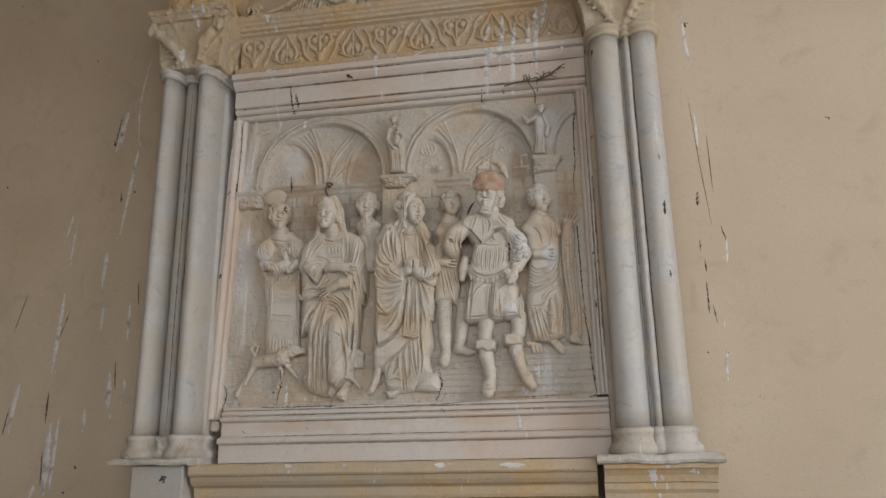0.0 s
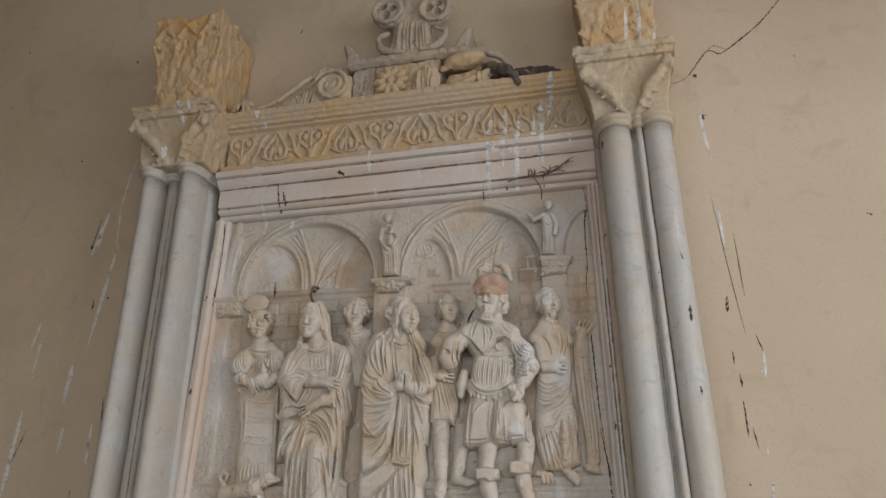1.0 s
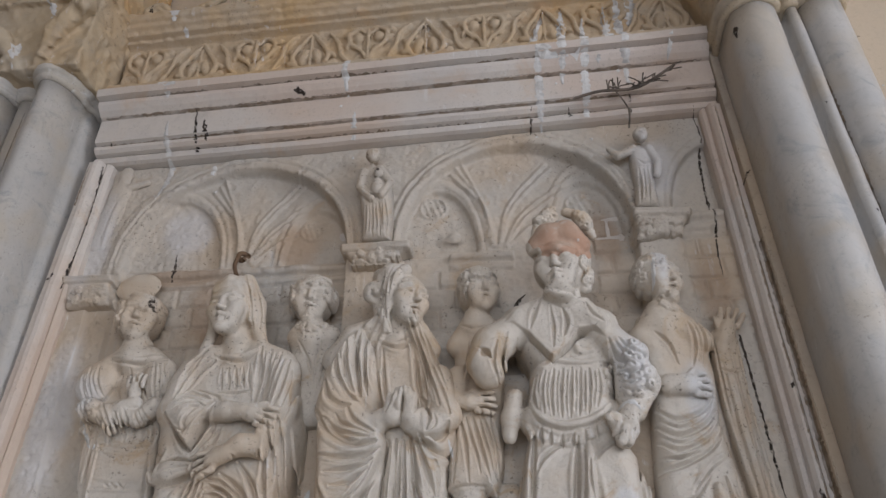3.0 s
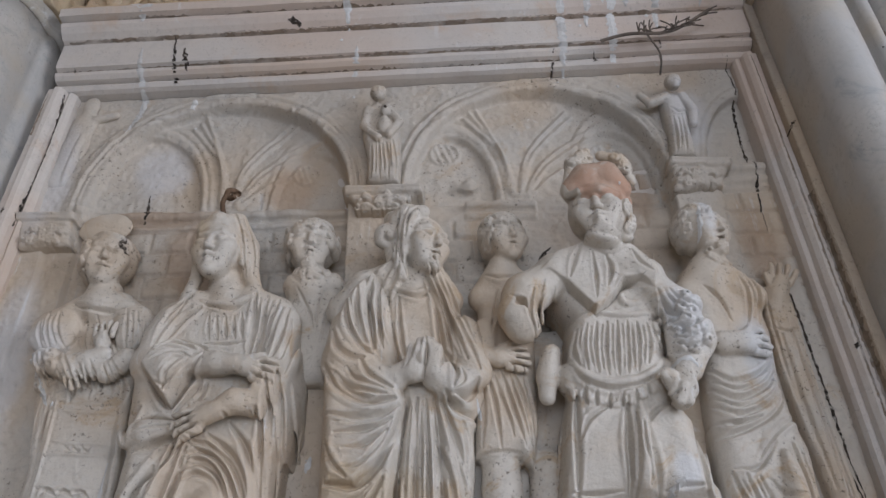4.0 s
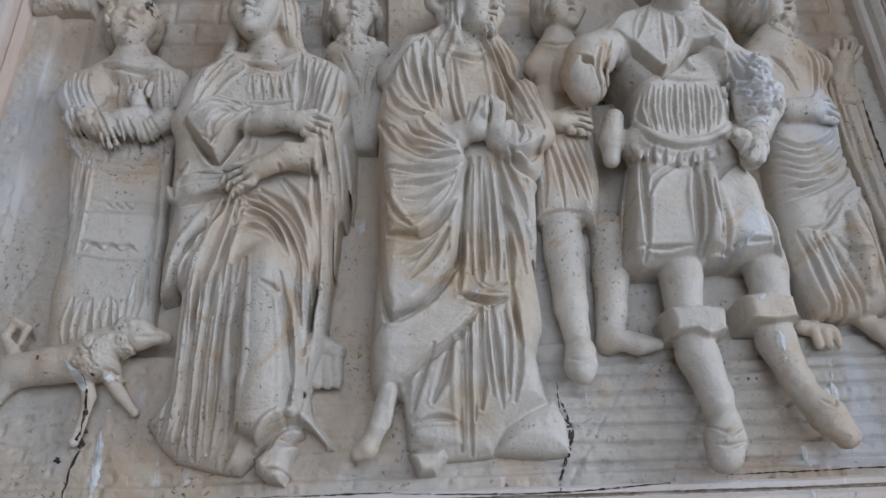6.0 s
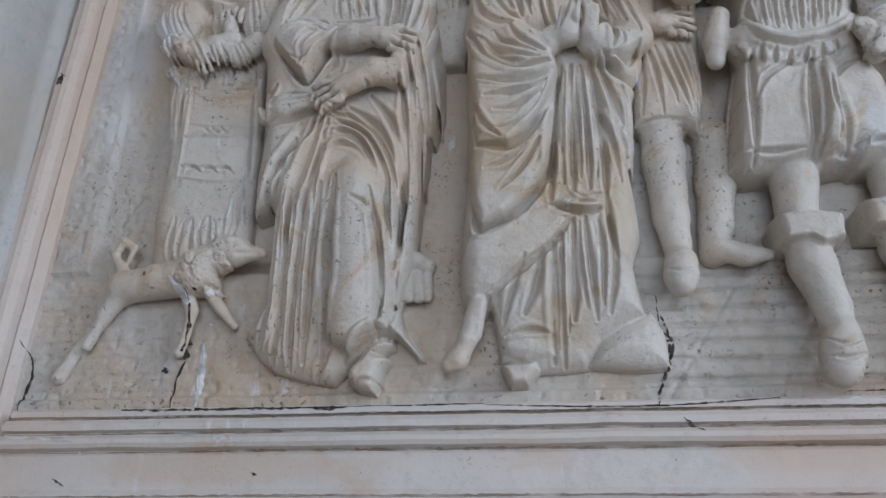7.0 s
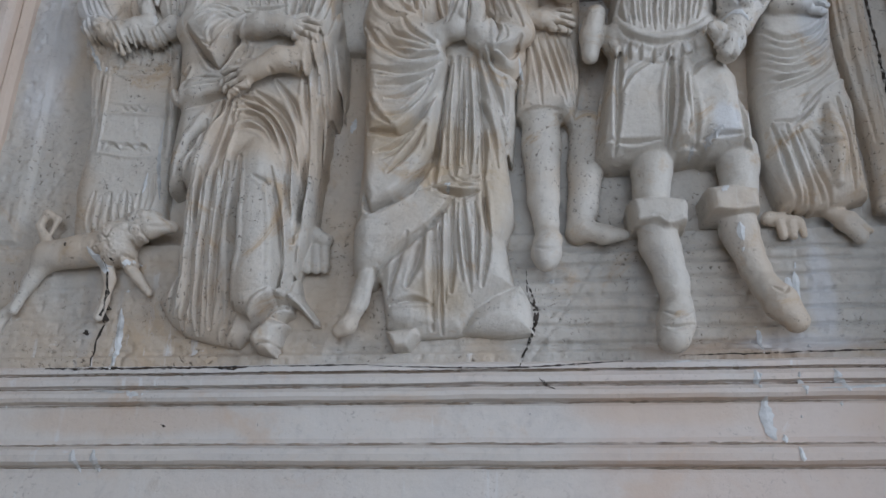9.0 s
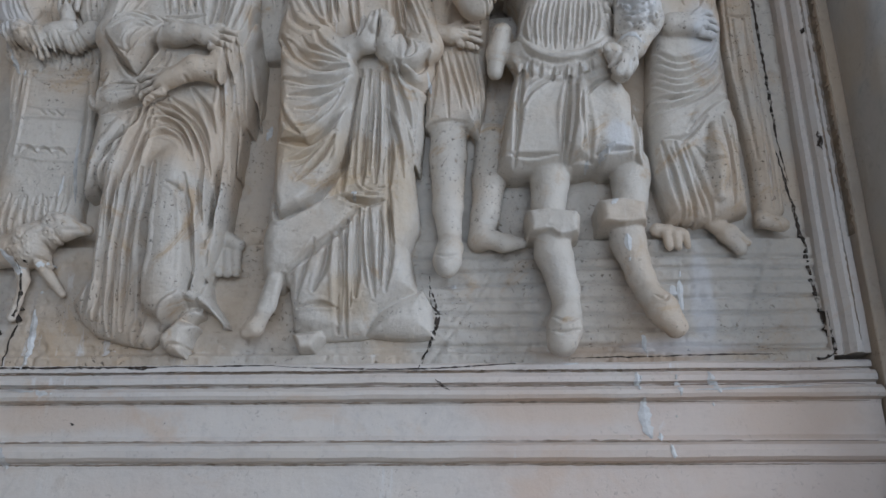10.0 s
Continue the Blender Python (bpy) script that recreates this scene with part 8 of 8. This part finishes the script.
def ribbon(name, path, w, host, mat, lift, ragged, out):
    """A thin crust or a dark break, ragged along its edges, lying on the stone."""
    raw = spline([(x, z) for x, z in path], 6)
    pts = [raw[0]]
    for p in raw[1:]:
        n = max(1, int(np.hypot(*(p - pts[-1])) / 0.006))
        a = pts[-1]
        pts += [a + (p - a) * (i + 1) / n for i in range(n)]
    verts, faces = [], []
    for i, p in enumerate(pts):
        t = pts[min(i + 1, len(pts) - 1)] - pts[max(i - 1, 0)]
        t = t / (np.hypot(*t) + 1e-9)
        s = np.array((-t[1], t[0]))
        end = min(1.0, 0.25 + 3.0 * min(i, len(pts) - 1 - i) / len(pts))
        q = w * 0.5 * end * (1 + ragged * mark_rng.uniform(-1, 1))
        c = p + s * w * 0.35 * ragged * mark_rng.uniform(-1, 1)
        for k in (-1, 0, 1):
            x, z = c + s * q * k
            verts.append((x, on_front(x, z, lift * (1.6 if k == 0 else 0.7), out), z))
    run, best = [], []
    for i in range(len(pts) - 1):
        ys = [verts[v][1] for v in range(i * 3, i * 3 + 6)]
        if max(ys) - min(ys) < 0.03:
            run.append(i)
            best = run if len(run) > len(best) else best
        else:
            run = []
    for i in best:
        faces += [(i * 3, i * 3 + 1, i * 3 + 4, i * 3 + 3), (i * 3 + 1, i * 3 + 2, i * 3 + 5, i * 3 + 4)]
    if faces:
        first = best[0] * 3
        faces = [tuple(v - first for v in f) for f in faces]
        part(name, mesh_of(name, verts[first:best[-1] * 3 + 6], faces, mat), host)


def crack(path, w, host, out):
    ribbon("crack", path, w, host, DARK, 0.0012, 0.55, out)


def streak(path, w, host, out):
    ribbon("dropping_streak", path, w, host, LIME, 0.0014, 0.3, out)
    x, z = path[-1]
    x, z = x + mark_rng.uniform(-1, 1) * w, z + mark_rng.uniform(-0.03, 0.03)
    ribbon("dropping_spot", [(x, z), (x, z - w * mark_rng.uniform(0.3, 0.9))], w * 0.4, host, LIME, 0.0014, 0.5, out)


# streaks and cracks on the wall
for path, w in (
        ([(-1.578, 3.343), (-1.641, 3.081)], 0.0245),
        ([(-1.473, 3.660), (-1.520, 3.371), (-1.510, 3.102)], 0.0105),
        ([(-1.496, 3.134), (-1.526, 2.941), (-1.567, 2.613)], 0.0198),
        ([(-1.851, 2.742), (-1.875, 2.618)], 0.0165),
        ([(-1.827, 2.678), (-1.836, 2.492)], 0.0170),
        ([(-1.628, 2.525), (-1.638, 2.329)], 0.0256),
        ([(-1.845, 2.310), (-1.854, 2.133), (-1.865, 1.903)], 0.0264),
        ([(-1.613, 2.254), (-1.619, 2.108)], 0.0186),
        ([(-1.469, 2.232), (-1.467, 2.058)], 0.0155),
        ([(-1.541, 1.892), (-1.535, 1.699)], 0.0279),
        ([(-1.659, 1.716), (-1.655, 1.634)], 0.0217),
        ([(-2.039, 1.853), (-2.069, 1.630)], 0.0288),
        ([(-1.837, 1.652), (-1.835, 1.306)], 0.0352),
        ([(-1.794, 1.679), (-1.808, 1.332)], 0.0224),
        ([(-1.455, 1.861), (-1.459, 1.779)], 0.0150),
        ([(-1.598, 3.311), (-1.611, 3.111)], 0.0136),
        ([(-1.888, 1.359), (-1.910, 1.301)], 0.0248),
        ([(1.355, 3.531), (1.361, 3.374), (1.375, 3.266)], 0.0162),
        ([(1.365, 3.013), (1.364, 2.826)], 0.0130),
        ([(1.442, 2.381), (1.435, 2.276)], 0.0144),
        ([(1.395, 2.023), (1.393, 1.985)], 0.0120),
        ([(1.394, 1.886), (1.382, 1.814), (1.382, 1.753)], 0.0144),
):
    streak(path, w * 0.85, wall, -0.077)

for path, w in (
        ([(-2.060, 2.322), (-2.111, 2.116)], 0.0099),
        ([(-1.801, 2.219), (-1.846, 2.075)], 0.0096),
        ([(-1.866, 1.819), (-1.868, 1.653)], 0.0160),
        ([(-1.865, 1.517), (-1.857, 1.358)], 0.0124),
        ([(-2.077, 1.741), (-2.097, 1.603)], 0.0128),
        ([(-1.654, 3.142), (-1.642, 3.117)], 0.0306),
        ([(-1.510, 2.850), (-1.504, 2.837)], 0.0160),
        ([(-1.681, 1.448), (-1.671, 1.431)], 0.0248),
        ([(-1.434, 2.347), (-1.422, 2.229)], 0.0128),
        ([(-1.517, 1.947), (-1.507, 1.808)], 0.0124),
        ([(-1.582, 2.849), (-1.582, 2.786)], 0.0165),
        ([(-1.620, 3.296), (-1.646, 3.131)], 0.0102),
        ([(-2.282, 2.938), (-2.275, 2.924)], 0.0175),
        ([(-1.732, 1.331), (-1.725, 1.318)], 0.0180),
        ([(1.345, 3.074), (1.367, 2.727), (1.388, 2.451)], 0.0052),
        ([(1.409, 2.893), (1.410, 2.612)], 0.0075),
        ([(1.341, 2.618), (1.334, 2.550)], 0.0225),
        ([(1.328, 2.388), (1.327, 2.335)], 0.0120),
        ([(1.425, 2.449), (1.442, 2.381)], 0.0096),
        ([(1.342, 2.295), (1.342, 2.243)], 0.0175),
        ([(1.337, 2.191), (1.336, 2.051)], 0.0120),
        ([(1.355, 2.088), (1.365, 2.007)], 0.0092),
        ([(1.359, 3.493), (1.386, 3.490)], 0.0162),
        ([(1.936, 2.936), (1.959, 2.928)], 0.0120),
        ([(1.312, 1.885), (1.314, 1.875)], 0.0115),
        ([(1.391, 1.882), (1.394, 1.870)], 0.0144),
        ([(1.503, 1.690), (1.505, 1.682)], 0.0092),
):
    crack(path, w * 0.5, wall, -0.077)

for path, w in (
        ([(1.246, 3.681), (1.326, 3.707), (1.433, 3.840), (1.494, 3.820), (1.592, 3.885), (1.694, 3.968), (1.798, 4.085), (1.870, 4.175)], 0.0125),
        ([(1.361, 3.721), (1.365, 3.692)], 0.0275),
        ([(1.433, 3.840), (1.468, 3.867), (1.522, 3.838)], 0.0075),
        ([(1.366, 3.489), (1.370, 3.469)], 0.0200),
        ([(1.807, 3.761), (1.808, 3.748)], 0.0120),
        ([(1.951, 2.934), (1.952, 2.922)], 0.0126),
        ([(-2.333, 4.468), (-2.323, 4.450)], 0.0195),
        ([(-1.595, 4.281), (-1.584, 4.258)], 0.0252),
        ([(-1.815, 3.655), (-1.809, 3.643)], 0.0140),
        ([(-0.603, 4.332), (-0.620, 4.304)], 0.0132),
        ([(-2.356, 4.079), (-2.348, 4.065)], 0.0152),
):
    crack(path, w * 0.5, wall, -0.077)

# breaks in the relief and its frame
for path, w in (
        ([(-0.583, 3.266), (-0.570, 3.141), (-0.578, 3.082), (-0.583, 3.035), (-0.596, 3.011)], 0.0112),
        ([(-0.599, 2.823), (-0.598, 2.773), (-0.584, 2.757), (-0.593, 2.730)], 0.0104),
        ([(-0.587, 2.645), (-0.590, 2.620), (-0.574, 2.594)], 0.0108),
        ([(0.643, 3.185), (0.642, 3.074)], 0.0078),
        ([(0.807, 3.126), (0.814, 3.047), (0.802, 2.982), (0.796, 2.875), (0.796, 2.766), (0.785, 2.695), (0.784, 2.620)], 0.0078),
        ([(-0.844, 3.104), (-0.843, 2.945), (-0.848, 2.841), (-0.857, 2.697)], 0.0056),
        ([(-0.829, 3.173), (-0.822, 3.160)], 0.0112),
        ([(-0.037, 2.980), (-0.034, 2.969)], 0.0104),
):
    crack(path, w * 0.72, panel, 0.065)

for path, w in (
        ([(0.795, 2.726), (0.786, 2.589), (0.786, 2.449), (0.790, 2.259), (0.793, 2.123), (0.803, 2.028)], 0.0072),
        ([(0.322, 2.623), (0.299, 2.591), (0.277, 2.538)], 0.0110),
):
    crack(path, w * 0.72, panel, 0.055)

for path, w in (
        ([(0.789, 2.091), (0.807, 1.935), (0.811, 1.831), (0.822, 1.731), (0.823, 1.702)], 0.0088),
        ([(0.753, 1.693), (0.800, 1.696), (0.823, 1.704)], 0.0081),
        ([(0.142, 1.839), (0.156, 1.793), (0.149, 1.737), (0.130, 1.698)], 0.0070),
        ([(0.366, 1.700), (0.519, 1.703), (0.651, 1.705), (0.736, 1.705)], 0.0030),
):
    crack(path, w * 0.72, panel, 0.055)

for path, w in (
        ([(-0.858, 1.691), (-0.640, 1.687), (-0.453, 1.686), (-0.275, 1.687)], 0.0060),
        ([(-0.462, 1.686), (-0.398, 1.686), (-0.318, 1.685)], 0.0108),
        ([(-0.275, 1.687), (-0.206, 1.687), (-0.114, 1.688)], 0.0036),
        ([(-0.114, 1.685), (0.132, 1.680), (0.399, 1.696)], 0.0032),
        ([(0.144, 1.852), (0.147, 1.799), (0.161, 1.782), (0.154, 1.748), (0.139, 1.716), (0.128, 1.680)], 0.0056),
        ([(-0.585, 1.875), (-0.582, 1.836), (-0.587, 1.789), (-0.604, 1.733), (-0.602, 1.688)], 0.0060),
        ([(-0.627, 1.762), (-0.622, 1.751)], 0.0126),
        ([(-0.660, 1.906), (-0.656, 1.899)], 0.0090),
        ([(-0.570, 1.875), (-0.566, 1.867)], 0.0100),
        ([(-0.873, 1.807), (-0.853, 1.758), (-0.860, 1.721), (-0.858, 1.691)], 0.0066),
        ([(-0.962, 2.346), (-0.923, 2.335), (-0.888, 2.309)], 0.0060),
        ([(0.157, 1.660), (0.181, 1.640)], 0.0049),
        ([(-0.448, 1.593), (-0.438, 1.589)], 0.0036),
        ([(-0.751, 1.586), (-0.730, 1.575)], 0.0040),
        ([(-0.775, 1.542), (-0.738, 1.545)], 0.0081),
        ([(0.223, 1.541), (0.225, 1.532)], 0.0112),
        ([(0.142, 1.607), (0.142, 1.604)], 0.0035),
        ([(-0.288, 1.592), (-0.287, 1.590)], 0.0027),
):
    crack(path, w * 0.72, panel, 0.075)

for path, w in (
        ([(0.479, 3.147), (0.489, 3.090)], 0.0125),
        ([(-0.287, 3.282), (-0.254, 3.272)], 0.0162),
        ([(-0.539, 3.149), (-0.553, 3.224)], 0.0140),
        ([(0.380, 3.159), (0.371, 3.103)], 0.0125),
        ([(0.748, 3.327), (0.758, 3.291)], 0.0120),
        ([(-0.864, 3.541), (-0.860, 3.382), (-0.887, 3.317), (-0.888, 3.232), (-0.902, 3.115), (-0.893, 2.998)], 0.0248),
        ([(-0.804, 3.730), (-0.816, 3.649), (-0.864, 3.541)], 0.0248),
):
    crack(path, w * 0.72, panel, 0.105)

for path, w in (
        ([(-0.960, 3.244), (-0.907, 3.182), (-0.882, 3.117), (-0.884, 2.964)], 0.0270),
        ([(-0.861, 1.657), (-0.874, 1.571), (-0.850, 1.497)], 0.0392),
        ([(-0.618, 1.374), (-0.588, 1.299)], 0.0104),
        ([(1.242, 1.332), (1.265, 1.310)], 0.0294),
):
    crack(path, w * 0.72, panel, 0.115)

# droppings on frieze, frame and ledge
for path, w in (
        ([(-0.695, 3.714), (-0.697, 3.616)], 0.0330),
        ([(-0.646, 3.696), (-0.646, 3.631)], 0.0174),
        ([(-0.693, 3.345), (-0.635, 3.326)], 0.0348),
        ([(-0.665, 3.230), (-0.656, 3.112), (-0.679, 2.993)], 0.0168),
        ([(-0.524, 3.107), (-0.527, 3.042)], 0.0162),
        ([(-0.132, 3.434), (-0.134, 3.256)], 0.0189),
        ([(-0.111, 3.195), (-0.120, 3.074)], 0.0162),
        ([(0.409, 3.333), (0.402, 3.106)], 0.0225),
        ([(0.492, 3.545), (0.470, 3.224)], 0.0234),
        ([(0.549, 3.491), (0.522, 3.065)], 0.0225),
        ([(0.654, 3.567), (0.645, 3.202)], 0.0250),
        ([(0.711, 3.666), (0.684, 3.442)], 0.0325),
        ([(0.614, 3.527), (0.613, 3.286)], 0.0225),
        ([(0.441, 3.537), (0.379, 3.345)], 0.0175),
        ([(0.403, 3.325), (0.465, 3.293)], 0.0364),
        ([(0.498, 3.301), (0.564, 3.275)], 0.0300),
        ([(0.775, 3.327), (0.758, 3.267)], 0.0161),
        ([(0.069, 3.357), (0.083, 3.337)], 0.0540),
        ([(-0.585, 3.737), (-0.638, 3.672), (-0.578, 3.654)], 0.0174),
        ([(-1.139, 3.786), (-1.115, 3.664)], 0.0288),
        ([(-1.219, 3.784), (-1.057, 3.801)], 0.0224),
        ([(-1.242, 3.413), (-1.019, 3.416)], 0.0150),
):
    streak(path, w * 0.95, panel, 0.145)

for path, w in (
        ([(-1.092, 3.445), (-1.085, 3.368)], 0.0210),
):
    streak(path, w * 0.95, panel, 0.310)

for path, w in (
        ([(0.485, 1.670), (0.486, 1.639)], 0.0108),
        ([(0.491, 1.627), (0.494, 1.594), (0.501, 1.564)], 0.0180),
        ([(0.524, 1.551), (0.526, 1.532)], 0.0096),
        ([(0.585, 1.856), (0.580, 1.758), (0.585, 1.720)], 0.0110),
        ([(0.600, 1.670), (0.611, 1.633)], 0.0126),
        ([(0.548, 1.665), (0.549, 1.629)], 0.0090),
        ([(0.511, 1.759), (0.515, 1.702)], 0.0072),
        ([(0.572, 1.638), (0.776, 1.646)], 0.0045),
        ([(0.369, 1.685), (0.405, 1.688)], 0.0045),
        ([(-0.507, 1.645), (-0.481, 1.636)], 0.0100),
):
    streak(path, w * 0.95, panel, 0.115)

for path, w in (
        ([(-0.565, 1.798), (-0.563, 1.761), (-0.562, 1.682)], 0.0120),
        ([(-0.568, 1.551), (-0.561, 1.518)], 0.0117),
        ([(-0.535, 1.551), (-0.529, 1.519)], 0.0135),
        ([(-0.787, 1.646), (-0.718, 1.637)], 0.0090),
        ([(-0.826, 1.646), (-0.796, 1.643)], 0.0080),
        ([(-0.613, 1.895), (-0.582, 1.855), (-0.569, 1.817)], 0.0140),
        ([(-0.537, 2.045), (-0.540, 2.003)], 0.0060),
        ([(-0.571, 1.648), (-0.507, 1.643)], 0.0072),
):
    streak(path, w * 0.95, panel, 0.105)

for path, w in (
        ([(0.184, 1.834), (0.189, 1.827)], 0.0096),
        ([(0.472, 2.066), (0.441, 2.038)], 0.0162),
        ([(0.426, 2.038), (0.443, 2.033)], 0.0090),
        ([(0.473, 1.966), (0.460, 1.953)], 0.0081),
        ([(0.485, 1.904), (0.487, 1.874)], 0.0112),
        ([(0.570, 1.834), (0.573, 1.793)], 0.0126),
        ([(0.409, 2.640), (0.410, 2.596)], 0.0132),
        ([(0.412, 2.707), (0.447, 2.675)], 0.0154),
        ([(0.476, 2.251), (0.508, 2.267), (0.529, 2.250)], 0.0100),
        ([(0.614, 2.625), (0.604, 2.547)], 0.0088),
        ([(-0.522, 2.152), (-0.522, 2.080), (-0.512, 1.994)], 0.0054),
        ([(-0.166, 2.162), (-0.173, 2.131)], 0.0100),
        ([(0.012, 1.978), (0.021, 1.974)], 0.0126),
        ([(0.142, 2.228), (0.147, 2.195)], 0.0070),
        ([(-0.555, 1.863), (-0.536, 1.888)], 0.0112),
        ([(-0.690, 2.323), (-0.661, 2.264)], 0.0140),
):
    streak(path, w * 0.95, panel, 0.145)

for path, w in (
        ([(0.805, 1.428), (0.822, 1.361)], 0.0286),
        ([(1.001, 1.421), (1.014, 1.334)], 0.0273),
        ([(1.127, 1.423), (1.160, 1.381)], 0.0231),
        ([(0.862, 1.419), (0.937, 1.418)], 0.0220),
        ([(-0.663, 1.442), (-0.438, 1.434)], 0.0275),
        ([(-0.867, 1.435), (-0.688, 1.442)], 0.0234),
        ([(0.423, 1.426), (0.524, 1.420)], 0.0184),
        ([(-0.254, 1.436), (-0.206, 1.430)], 0.0216),
        ([(0.161, 1.429), (0.207, 1.424)], 0.0184),
        ([(-1.240, 1.474), (-0.922, 1.469)], 0.0243),
        ([(-1.136, 1.644), (-1.067, 1.476)], 0.0216),
):
    streak(path, w * 0.95, panel, 0.255)

for path, w in (
        ([(1.058, 3.879), (1.044, 3.642)], 0.0144),
        ([(1.115, 3.869), (1.103, 3.692)], 0.0168),
        ([(1.178, 3.857), (1.156, 3.608)], 0.0120),
        ([(-1.032, 3.660), (-1.009, 3.546)], 0.0210),
        ([(-0.983, 3.669), (-0.971, 3.603)], 0.0174),
):
    streak(path, w * 0.95, panel, 0.305)

# marks on the columns
for path, w in (
        ([(-0.948, 2.293), (-0.913, 2.307), (-0.896, 2.303)], 0.0196),
        ([(1.147, 2.472), (1.145, 2.408)], 0.0154),
        ([(1.144, 2.173), (1.145, 2.140)], 0.0110),
        ([(1.140, 2.679), (1.147, 2.653)], 0.0092),
        ([(-0.884, 2.741), (-0.878, 2.727)], 0.0168),
        ([(-1.023, 1.399), (-1.009, 1.371)], 0.0390),
):
    crack(path, w * 0.72, panel, 0.295)

for path, w in (
        ([(0.869, 2.835), (0.880, 2.857), (0.914, 2.871)], 0.0070),
        ([(0.899, 3.214), (0.898, 3.175)], 0.0105),
        ([(1.151, 2.460), (1.141, 2.411)], 0.0096),
        ([(1.042, 2.929), (1.043, 2.923)], 0.0056),
        ([(1.056, 2.618), (1.056, 2.612)], 0.0060),
        ([(-0.896, 2.730), (-0.890, 2.720)], 0.0102),
        ([(0.849, 2.317), (0.845, 2.304)], 0.0072),
        ([(0.844, 2.102), (0.845, 2.063)], 0.0077),
):
    crack(path, w * 0.72, panel, 0.285)

# brown strips in the hollows of the mouldings: grime with the hollows' shade painted in
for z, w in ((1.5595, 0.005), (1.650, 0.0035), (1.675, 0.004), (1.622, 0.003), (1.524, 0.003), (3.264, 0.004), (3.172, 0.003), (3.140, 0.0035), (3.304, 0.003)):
    ribbon("grime_shade", [(-0.86, z), (-0.3, z + 0.0005), (0.3, z), (0.85, z)], w, frame_top, GRIME_SHADE, 0.0012, 0.35, 0.2)
# upright strips beside the side mouldings, grime and painted shade alike
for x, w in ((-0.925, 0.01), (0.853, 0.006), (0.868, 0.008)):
    ribbon("grime_shade", [(x - (0.015 if x < 0 else 0), 1.72), (x + (0.045 if x < 0 else 0), 3.10)], w, frame_top, GRIME_SHADE, 0.0012, 0.35, 0.06)
# grooves beside each column's roll, darkened by painted shade and grime
for x, d in ((-1.077, 0.2), (-1.018, 0.2), (1.030, 0.2), (1.067, 0.2)):
    ribbon("grime_shade", [(x, 1.58), (x, 2.4), (x, 3.26)], 0.005, lcol if x < 0 else rcol, GRIME_SHADE, 0.0012, 0.4, 0.3)

# dried plant hanging from the frame
twig = thing("dried_plant", "dead brown twigs caught on the marble moulding", "twig")
base = spline([(0.49, -0.075, 3.142), (0.56, -0.085, 3.150), (0.66, -0.085, 3.152), (0.76, -0.105, 3.20)], 8)
part("stem", tube("stem", base, 0.004, DARK_BROWN), twig)
for i in range(34):
    p = Vector(base[mark_rng.randrange(10, 22)])
    q = p + Vector((mark_rng.uniform(-0.05, 0.08), mark_rng.uniform(-0.02, 0.0), mark_rng.uniform(-0.01, 0.035)))
    part("sprig", tube("sprig", [p, (p + q) / 2 + Vector((0, 0, 0.006)), q], 0.0018, DARK_BROWN, 5), twig)
part("stem", tube("stem", spline([(0.60, -0.085, 3.15), (0.63, -0.06, 3.10), (0.628, -0.03, 3.06)], 6), 0.0025, DARK_BROWN, 6), twig)

# rusty stub of iron over the veiled figure
stub = thing("iron_hook", "rusty bent iron stub set in the marble", "hook")
RUST = material("rusty_iron", (0.13, 0.085, 0.055), (0.20, 0.13, 0.08), 0.9, 120, 20, 0.6)
part("shank", tube("shank", spline([(-0.372, 0.03, 2.662), (-0.374, -0.04, 2.668), (-0.376, -0.072, 2.690), (-0.368, -0.078, 2.714)], 5), 0.0055, RUST), stub)
part("eye", tube("eye", [(-0.356 + 0.012 * math.cos(w), -0.076 + 0.004 * math.sin(2 * w), 2.714 + 0.009 * math.sin(w)) for w in np.linspace(0, 5.2, 14)], 0.0065, RUST), stub)

# mud nest broken off under the crest
c = Clay(0.30, 0.80, 3.60, 3.88, -0.128, 0.14, 0.0045)
c.pillow([(0.42, 3.66), (0.58, 3.65), (0.80, 3.66), (0.80, 3.80), (0.70, 3.87), (0.50, 3.89), (0.40, 3.84)], -0.122, -0.10, 0.10)
c.pillow([(0.42, 3.66), (0.58, 3.65), (0.72, 3.66), (0.74, 3.73), (0.62, 3.78), (0.48, 3.80), (0.42, 3.75)], -0.09, -0.02, 0.06)
c.rod([tuple(p) for p in spline([(0.40, 3.80, 0.02, 0.018), (0.47, 3.76, 0.05, 0.024), (0.53, 3.69, 0.10, 0.02), (0.565, 3.625, 0.118, 0.014)], 6)], 0.01)
c.blob((0.60, 3.685, 0.06), (0.035, 0.025, 0.05), 0, 0.01)
c.rough(0.02, 0.02)
c.rough(0.012, 0.009)
tagged(new("mud_nest", c.skin("mud_nest", DARK_BROWN)), "dark broken mud nest stuck under the crest", "nest")
